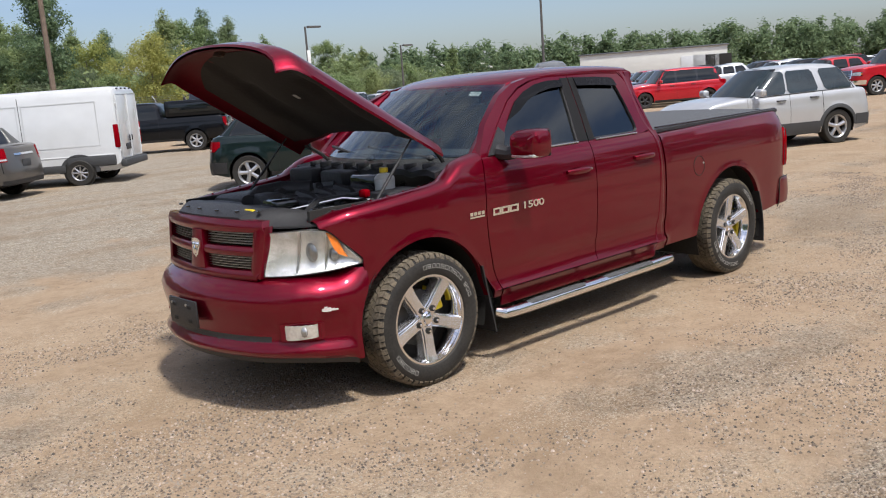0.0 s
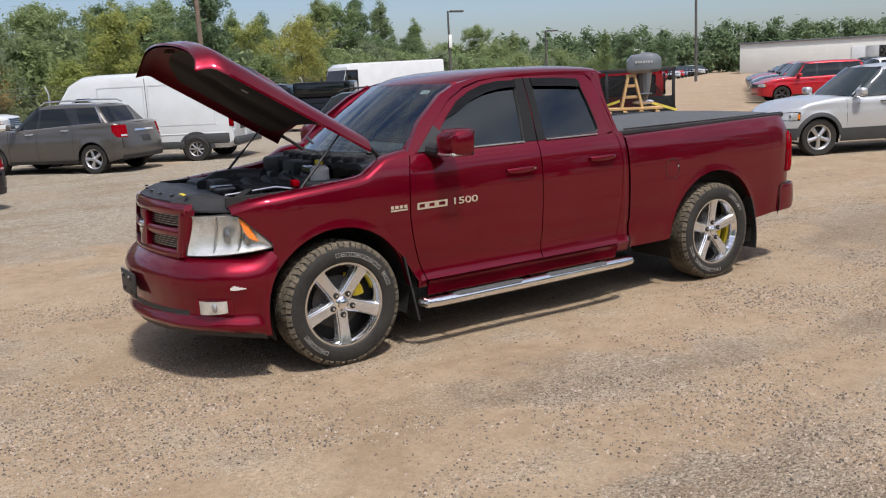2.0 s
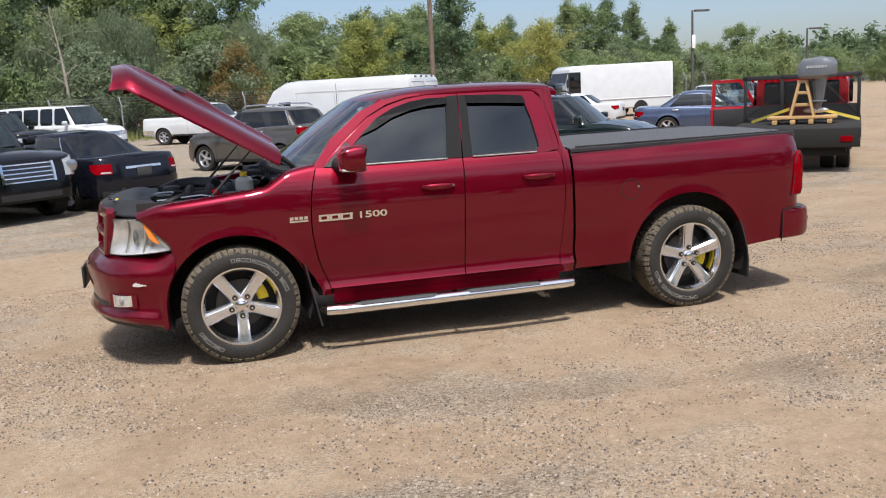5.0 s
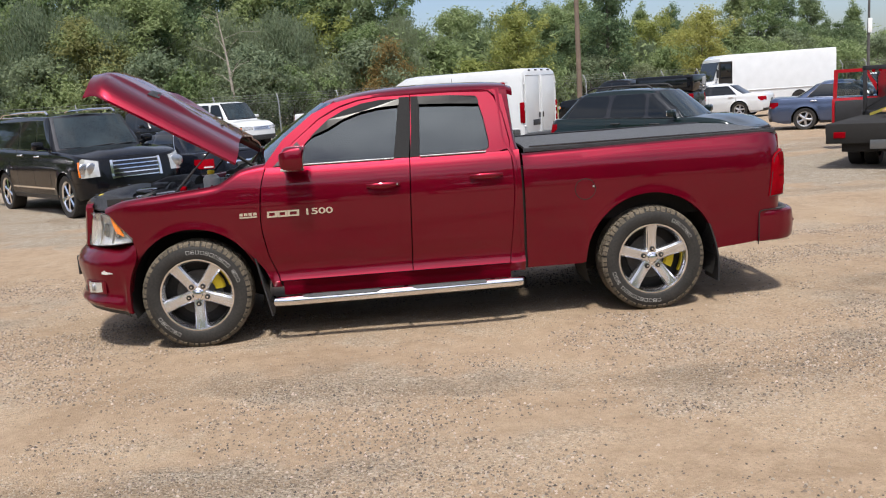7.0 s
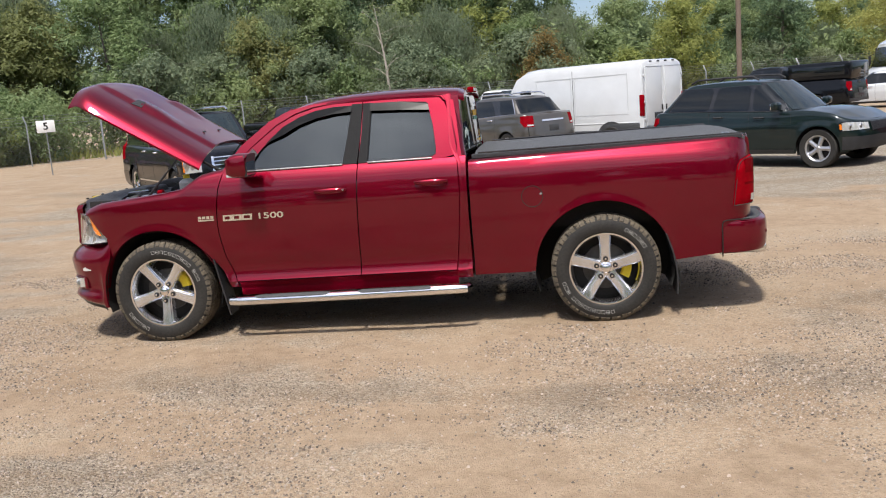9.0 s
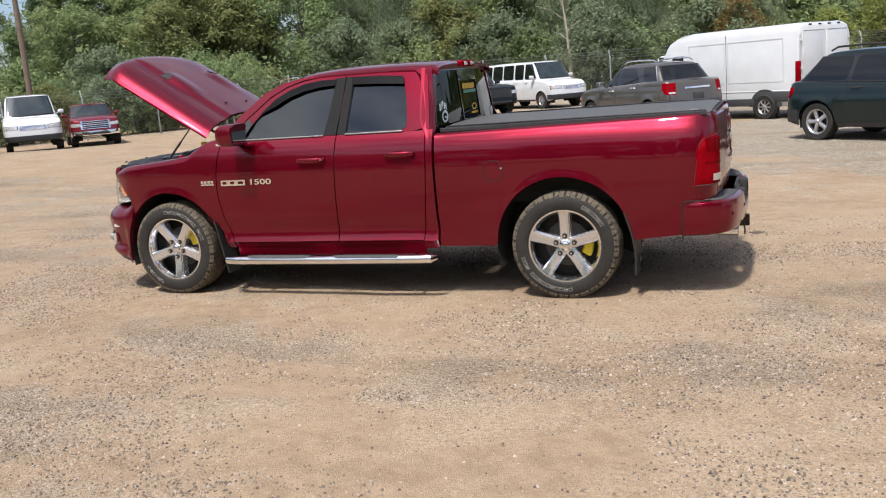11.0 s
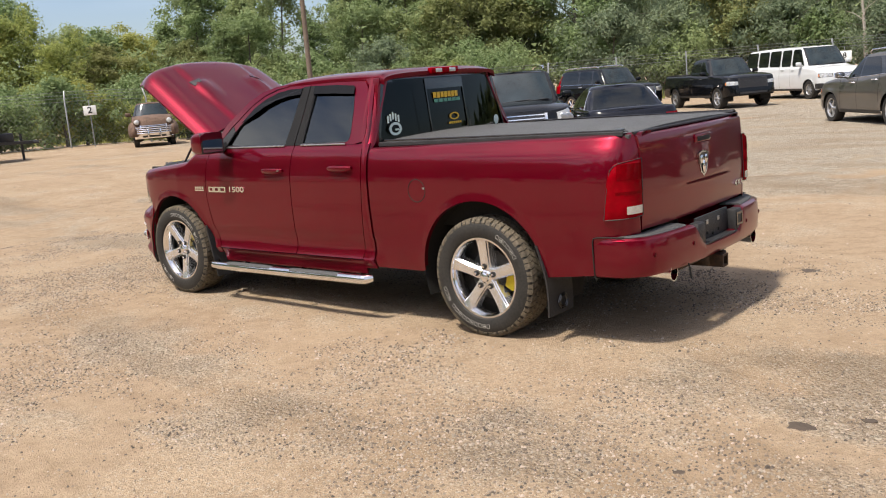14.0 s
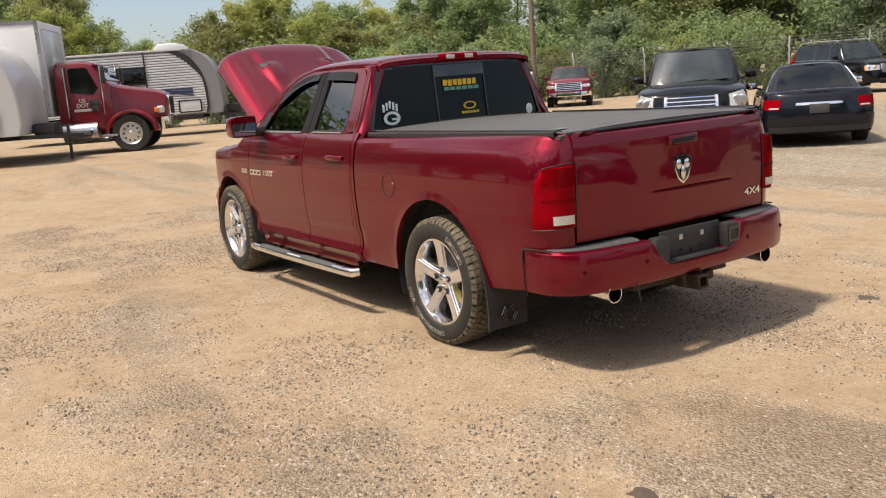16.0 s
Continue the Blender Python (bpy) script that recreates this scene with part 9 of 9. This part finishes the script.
rng = random.Random(11)
for row, (off, count, lo_, hi_) in enumerate(((1.8, 60, .25, .55), (5.5, 58, .60, .95), (11, 66, 1.0, 1.28), (16, 48, 1.0, 1.28))):
    for k in range(count):
        p, nrm = edge_pt((k + rng.uniform(.1, .9)) / count)
        q = p + nrm * (off + rng.uniform(-1.5, 1.5))
        dist = math.hypot(q.x - 2.5, q.y + 7)
        az = math.degrees(math.atan2(q.x - 2.5, q.y + 7))
        want = 1.7 + dist * math.tan(radians(min(skyline(az - 1.2), skyline(az), skyline(az + 1.2)) if row > 1 else skyline(az))) * rng.uniform(lo_, hi_) * (.66 if az > 14 and row > 0 else 1)
        if az < -54:
            pick = ("uww", "cco", "coca", "cao")[row]
        elif az < -32:
            pick = ("uuv", "aaot", "atta", "tae")[row]
        elif az < 3:
            pick = ("uvuv", "bbao", "adbt", "dea")[row]
        else:
            pick = ("uvu", "abad", "atde", "tea")[row]
        src, native = KINDS[pick[rng.randrange(len(pick))]]
        sz = max(.35, want / native)
        if row == 0:
            sz = min(sz, 1.3)
        wide = min(1.35, max(.7, sz ** .6))
        c = copy_thing(src, Matrix.Translation((q.x, q.y, ground_z(q.x, q.y) - .05)) @ Matrix.Rotation(rng.uniform(0, 6.28), 4, "Z"))
        c.scale = (wide * rng.uniform(.9, 1.12), wide * rng.uniform(.9, 1.12), sz)

# the trees that stand up over the rest, north to north-east: kind, place and height
for kind_, x, y, h_ in (("d", 20.7, 69.3, 7.8), ("t", 26.3, 72.3, 8.9), ("a", 30.2, 74.6, 7.0), ("t", 36.9, 78.6, 11.0), ("a", 41.0, 81.4, 10.3), ("e", 44.3, 83.1, 11.8), ("e", 48.4, 85.7, 11.2), ("t", 54.8, 89.3, 9.2),
                        ("a", 71.0, 98.9, 9.0), ("t", 81.5, 104.9, 8.4), ("a", 92.5, 111.2, 5.7), ("t", 94.0, 98.0, 7.9), ("d", 100.0, 98.5, 7.6), ("d", 108.0, 98.5, 6.6)):
    src, native = KINDS[kind_]
    c = copy_thing(src, Matrix.Translation((x, y, -.05)) @ Matrix.Rotation(rng.uniform(0, 6.28), 4, "Z"))
    c.scale = (h_ / native * 1.05, h_ / native * 1.05, h_ / native * 1.02)
for kind_, x, y, h_ in (("c", -2.5, 58.7, 8.4), ("e", 1.8, 60.4, 10.2), ("a", 9.0, 63.3, 8.6), ("d", 12.9, 65.4, 7.7), ("a", 17.6, 67.7, 8.5), ("a", 22.1, 70.0, 7.8), ("c", 25.9, 70.1, 7.4), ("e", 29.2, 73.9, 8.9), ("e", -1.7, 61.0, 11.4)):
    src, native = KINDS[kind_]
    c = copy_thing(src, Matrix.Translation((x, y, -.05)) @ Matrix.Rotation(rng.uniform(0, 6.28), 4, "Z"))
    c.scale = (h_ / native * 1.12, h_ / native * 1.12, h_ / native * 1.02)

# bushes close behind the fence where it stands out from the wood
for k in range(26):
    q = Vector((-31.5, 9.0)).lerp(Vector((-30.5, 26)), k / 12) if k < 13 else Vector((-30, 27)).lerp(Vector((-22, 37.5)), (k - 13) / 12)
    src, native = KINDS["uvuwo"[rng.randrange(5)]]
    c = copy_thing(src, Matrix.Translation((q.x - rng.uniform(.8, 3.5), q.y + rng.uniform(-.6, .6), ground_z(q.x, q.y) - .05)) @ Matrix.Rotation(rng.uniform(0, 6.28), 4, "Z"))
    sz = rng.uniform(1.8, 3.4) / native
    c.scale = (max(.6, sz), max(.6, sz), sz)

# trees on the near side of the lot, behind the way
for k in range(22):
    a = radians(lerp(100, 262, (k + rng.random()) / 22))
    d_ = rng.uniform(34, 42)
    q = Vector((2.5 + d_ * math.sin(a), -6 + d_ * math.cos(a)))
    src, native = KINDS["adtedb"[rng.randrange(6)]]
    c = copy_thing(src, Matrix.Translation((q.x, q.y, -.05)) @ Matrix.Rotation(rng.uniform(0, 6.28), 4, "Z"))
    sz = rng.uniform(13, 19) / native
    c.scale = (sz * 1.4, sz * 1.4, sz)

# a dead pale tree and an orange one that stand out
dead = tree(31, 8.5, 2.6, LEAF_B, "sparse", 300, .10, heading(-6.5, 46.5, 1, 0), "bare pale dead tree by the fence", PALE_BARK)
tree(32, 5.5, 2.2, LEAF_O, "round", 5000, .12, heading(3.0, 52.5, 1, 0), "small tree with turning orange leaves")
tree(33, 7.0, 2.6, LEAF_C, "round", 8000, .13, heading(27.0, 60.0, 1, 0), "bright yellow-green tree near a lamp post")

# far woods behind the stock rows, and undergrowth filling the wood's floor
verts, faces = [], []
rng = random.Random(21)
for k in range(260):
    s_ = k / 259
    x, y = lerp(95, 330, s_) + rng.uniform(-5, 5), lerp(135, 20, s_) + rng.uniform(-5, 5)
    h_ = rng.uniform(6, 9.5) * lerp(1, 1.35, s_)
    for j_ in range(5):
        q = (j_ + rng.random()) / 5
        leaf_cloud(verts, faces, rng, (x + rng.gauss(0, 1.3), y + rng.gauss(0, 1.3), h_ * lerp(.10, .92, q)), (2.6 * (1.15 - q * .7), 2.6 * (1.15 - q * .7), 1.4), 95, .42)
me = bpy.data.meshes.new("far_woods")
me.from_pydata(verts, [], faces)
me.materials.append(LEAF_D)
tagged(new("far_woods", me), "distant dark green tree line", "woods", kind="stuff")
verts, faces = [], []
for k in range(420):
    p, nrm = edge_pt(rng.random())
    q = p + nrm * rng.uniform(3.0, 26)
    leaf_cloud(verts, faces, rng, (q.x, q.y, rng.uniform(.6, 4.5)), (2.6, 2.6, 1.9), 170, .22)
me = bpy.data.meshes.new("undergrowth")
me.from_pydata(verts, [], faces)
me.materials.append(LEAF_A)
tagged(new("undergrowth", me), "dark green undergrowth between the trees", "undergrowth", kind="stuff")
verts, faces = [], []
for k in range(5200):
    p, nrm = edge_pt(rng.uniform(.10, .80))
    q = p + nrm * rng.uniform(-4.6, 2.5)
    h_ = rng.uniform(.15, .7)
    a = rng.uniform(0, 6.28)
    z = ground_z(q.x, q.y)
    i = len(verts)
    verts += [(q.x - .05 * math.cos(a), q.y - .05 * math.sin(a), z), (q.x + .05 * math.cos(a), q.y + .05 * math.sin(a), z), (q.x + rng.uniform(-.2, .2), q.y + rng.uniform(-.2, .2), z + h_)]
    faces.append((i, i + 1, i + 2))
me = bpy.data.meshes.new("grass")
me.from_pydata(verts, [], faces)
me.materials.append(LEAF_C)
tagged(new("grass", me), "rough green grass and weeds along the fence", "grass", kind="stuff")


# ---- chain-link fence with barbed wire, signs ----
GALV = material("galvanised_steel", (.30, .31, .31), .5, .6, var=.2)
F_LINE = [(-52, -10), (-37, 4), (-29.8, 14.3), (-28.5, 24), (-21.5, 34.5), (-7, 42.6), (11, 50), (29, 59), (50, 71)]


def fence_pt(d):
    for a, b in zip(F_LINE, F_LINE[1:]):
        a, b = Vector(a), Vector(b)
        l_ = (b - a).length
        if d <= l_:
            return a.lerp(b, d / l_), (b - a).normalized()
        d -= l_
    return b, (b - a).normalized()


F_LEN = sum((Vector(b) - Vector(a)).length for a, b in zip(F_LINE, F_LINE[1:]))
fence = thing("fence", "tall chain-link fence with barbed wire along the woods", "fence")
d, k = 0.0, 0
while d < F_LEN:
    p, t = fence_pt(d)
    z = ground_z(p.x, p.y)
    out = Vector((t.y, -t.x))
    bm = bmesh.new()
    add_tube(bm, [(p.x, p.y, z - .1), (p.x, p.y, z + 2.05), (p.x - out.x * .25, p.y - out.y * .25, z + 2.45)], .036 if k % 4 else .05, 6)
    part("post", bm, GALV, fence)
    d, k = d + 3.6, k + 1
for h_, off in ((2.0, 0), (2.15, .08), (2.28, .16), (2.42, .24), (.08, 0)):
    bm = bmesh.new()
    pts = []
    for d in steps(0, F_LEN, 70):
        p, t = fence_pt(d)
        pts.append((p.x - t.y * off, p.y + t.x * off, ground_z(p.x, p.y) + h_))
    add_tube(bm, pts, .008, 4)
    part("wire", bm, GALV, fence)
verts, faces = [], []
n = int(F_LEN / .22)
for k in range(n):
    for sg in (-1, 1):
        d0, d1 = k * .22, min(max(k * .22 + sg * 1.95, 0), F_LEN)
        (p, _), (q, _) = fence_pt(d0), fence_pt(d1)
        za, zb = ground_z(p.x, p.y) + .06, ground_z(q.x, q.y) + 2.0
        i = len(verts)
        verts += [(p.x, p.y, za - .0035), (p.x, p.y, za + .0035), (q.x, q.y, zb + .0035), (q.x, q.y, zb - .0035)]
        faces.append((i, i + 1, i + 2, i + 3))
me = bpy.data.meshes.new("chain_link")
me.from_pydata(verts, [], faces)
me.materials.append(GALV)
ob = new("chain_link", me)
ob.parent = fence
tagged(ob, kind="stuff")
SIGN_WHITE = material("white_sign_board", (.78, .78, .76), .5, var=.06)
SIGN_INK = material("black_sign_ink", (.02, .02, .02), .5, var=.1)
for txt, x, y, dz in (("5", -16.2, 24.7, 1.88), ("2", -29.2, 14.3, 1.55), ("8", -6.6, 42.8, 1.55)):
    eye = Vector((4.0, -7.5))
    a = math.atan2(eye.y - y, eye.x - x)
    m = Matrix.Translation((x + .10 * math.cos(a), y + .10 * math.sin(a), ground_z(x, y) + dz)) @ Matrix.Rotation(a + math.pi / 2, 4, "Z")
    sg = thing("fence_sign", "white row sign with a black number on the fence", "sign", m, "fence signs")
    bm = bmesh.new()
    add_box(bm, (0, 0, 0), (.52 if txt == "2" else .66, .02, .40 if txt == "2" else .46), bevel=.006)
    board = part("board", bm, SIGN_WHITE, sg)
    bm = bmesh.new()
    add_tube(bm, [(0, .06, -dz - .1), (0, .06, .45)], .025, 6)
    part("post", bm, GALV, sg)
    text_part("number", txt, .38, Matrix.Translation((0, -.014, 0)) @ Matrix.Rotation(radians(90), 4, "X"), SIGN_INK, sg, depth=.002)

# ---- poles ----
POLE = material("dark_pole", (.10, .095, .09), .6, .3, var=.2)
POLE_WOOD = material("weathered_utility_pole", (.16, .12, .09), .9, var=.3, scale=5)


def light_pole(x, y, h_, lab, arm=True, tag=False, wood=False, r=.11):
    p = thing("light_pole" if not wood else "utility_pole", lab, "pole", heading(x, y, 1, 0))
    bm = bmesh.new()
    add_tube(bm, [(0, 0, -.1), (0, 0, h_ * .5), (0, 0, h_)], [r, r * .85, r * .65], 10)
    part("pole", bm, POLE_WOOD if wood else POLE, p)
    if arm:
        bm = bmesh.new()
        add_box(bm, (.55, -.35, h_ - .05), (1.1, .35, .14), pose(0, 0, 0), bevel=.03)
        part("lamp_head", bm, POLE, p)
    if tag:
        bm = bmesh.new()
        add_box(bm, (0, -r - .06, h_ * .67), (.28, .03, .95), bevel=.01)
        part("pole_sign", bm, SIGN_WHITE, p)
    return p


light_pole(35.4, 51.6, 6.7, "dark lamp post with a white sign", True, True)
light_pole(51.4, 59.7, 5.6, "slim dark lamp post", True)
light_pole(73, 61, 15, "tall grey lamp mast", False, r=.16)
light_pole(13.0, 41.5, 13, "weathered timber utility pole by the fence", False, False, True, .15)
light_pole(-29.6, 27.4, 13, "weathered timber utility pole inside the fence", False, False, True, .15)

# ---- far buildings ----
SHED = material("white_metal_cladding", (.60, .60, .57), .6, var=.08, scale=.6)
HALL, HALL_L, HALL_H = heading(120.35, 79.0, .56, -.83), 23.0, 4.5
hall = thing("warehouse", "long low white warehouse far down the lot", "building", HALL)
bm = bmesh.new()
add_box(bm, (0, 8, HALL_H / 2), (HALL_L, 16, HALL_H), bevel=.05)
part("wall", bm, SHED, hall)
bm = bmesh.new()
add_box(bm, (0, 8, HALL_H + .08), (HALL_L + .5, 16.5, .22), bevel=.04)
part("roof", bm, P_GREY, hall)
for x in (.28, .36, .44):
    bm = bmesh.new()
    add_box(bm, (HALL_L * x, -.05, 1.6), (4.0, .15, 3.2), bevel=.03)
    part("dock_door", bm, DARK if x > .4 else P_WHITE, hall)
barn = thing("metal_shed", "small pale metal shed beyond the stock rows", "building", heading(118, 128, .98, -.2))
bm = bmesh.new()
add_poly(bm, [(-9, -6, 0), (9, -6, 0), (9, -6, 4.2), (-9, -6, 4.2)], (0, 12, 0))
part("wall", bm, SHED, barn)
bm = bmesh.new()
add_poly(bm, [(-9.4, -6.4, 4.1), (-9.4, 6.4, 4.1), (-9.4, 6.4, 4.3), (-9.4, 0, 6.2), (-9.4, -6.4, 4.3)], (18.8, 0, 0))
part("roof", bm, SHED, barn)
bm = bmesh.new()
add_box(bm, (3, -6.03, 1.6), (3, .1, 3.2))
part("door", bm, DARK, barn)

# ---- loose stones on the lot ----
def stones(name, seed, count, area, smin, smax, mat, label):
    rng = random.Random(seed)
    verts, faces = [], []
    base = [(1, 0, -.2), (.31, .95, -.1), (-.81, .59, -.2), (-.81, -.59, -.1), (.31, -.95, -.2), (.42, .28, .78), (-.35, .1, .85), (.1, -.42, .72)]
    fs = [(0, 1, 5), (1, 2, 6), (2, 3, 6), (3, 4, 7), (4, 0, 7), (0, 5, 7), (1, 6, 5), (3, 7, 6), (5, 6, 7)]
    made = 0
    while made < count:
        x, y = rng.uniform(area[0], area[1]), rng.uniform(area[2], area[3])
        drift = noise.noise((x * .40, y * .75, 2)) + .75 * noise.noise((x * 1.1, y * 1.9, 5)) + .45 * noise.noise((x * 3.1, y * 4.2, 8))
        drift += sum(.6 * math.exp(-((x - cx) ** 2 + (y - cy) ** 2) / reach ** 2) for cx, cy, reach in DRIFTS)
        if drift < rng.uniform(-.05, .62) and rng.random() > .05:
            continue
        made += 1
        s = smin + (smax - smin) * rng.random() ** 2
        a = rng.uniform(0, 6.28)
        ca, sa = math.cos(a), math.sin(a)
        z = ground_z(x, y) + bump_z(x, y)
        i = len(verts)
        sx, sy, sz = s * rng.uniform(.7, 1.2), s * rng.uniform(.6, 1.0), s * rng.uniform(.55, 1.0)
        for bx, by, bz in base:
            j = rng.uniform(.8, 1.2)
            verts.append((x + (bx * ca * sx - by * sa * sy) * j, y + (bx * sa * sx + by * ca * sy) * j, z + bz * sz * j))
        faces += [tuple(i + q for q in f) for f in fs]
    me = bpy.data.meshes.new(name)
    me.from_pydata(verts, [], faces)
    me.materials.append(mat)
    return tagged(new(name, me), label, "gravel", kind="stuff")


def stone_mat():
    m = bpy.data.materials.new("loose_limestone")
    m.use_nodes = True
    n, ln = m.node_tree.nodes, m.node_tree.links
    geo, rp = n.new("ShaderNodeNewGeometry"), n.new("ShaderNodeValToRGB")
    e = rp.color_ramp.elements
    e[0].color, e[1].color = (.070, .060, .052, 1), (.50, .40, .335, 1)
    for at_, c_ in ((.20, (.140, .108, .086, 1)), (.58, (.235, .185, .138, 1)), (.82, (.33, .285, .23, 1))):
        e.new(at_).color = c_
    ln.new(geo.outputs["Random Per Island"], rp.inputs[0])
    ln.new(rp.outputs[0], n["Principled BSDF"].inputs["Base Color"])
    n["Principled BSDF"].inputs["Roughness"].default_value = .9
    return m


STONE = stone_mat()
stones("fine_gravel", 3, 125000, (-5.5, 10.5, -6.6, 2.6), .0042, .0120, STONE, "fine pale gravel scattered over packed dirt")
stones("loose_gravel", 4, 10000, (-14, 22, -7, 18), .006, .017, STONE, "loose pale gravel across the lot")
# oily spots on the dirt
OIL = material("oil_soaked_dirt", (.075, .055, .04), .7, var=.4, scale=9)
for x, y, r_ in ((5.87, -1.57, .070), (6.12, -1.35, .035), (6.2, -1.22, .025), (4.9, 1.62, .08), (5.6, -2.3, .03)):
    o = thing("oil_stain", "dark oil stain soaked into the dirt", "stain", heading(x, y, 1, 0), "oil stains")
    bm = bmesh.new()
    rng = random.Random(int(x * 100))
    pts = [Vector((r_ * rng.uniform(.6, 1.2) * math.cos(a), r_ * .8 * rng.uniform(.6, 1.2) * math.sin(a), bump_z(x, y) + .003)) for a in (2 * math.pi * k / 14 for k in range(14))]
    add_poly(bm, pts, (0, 0, -.03))
    part("stain", bm, OIL, o)
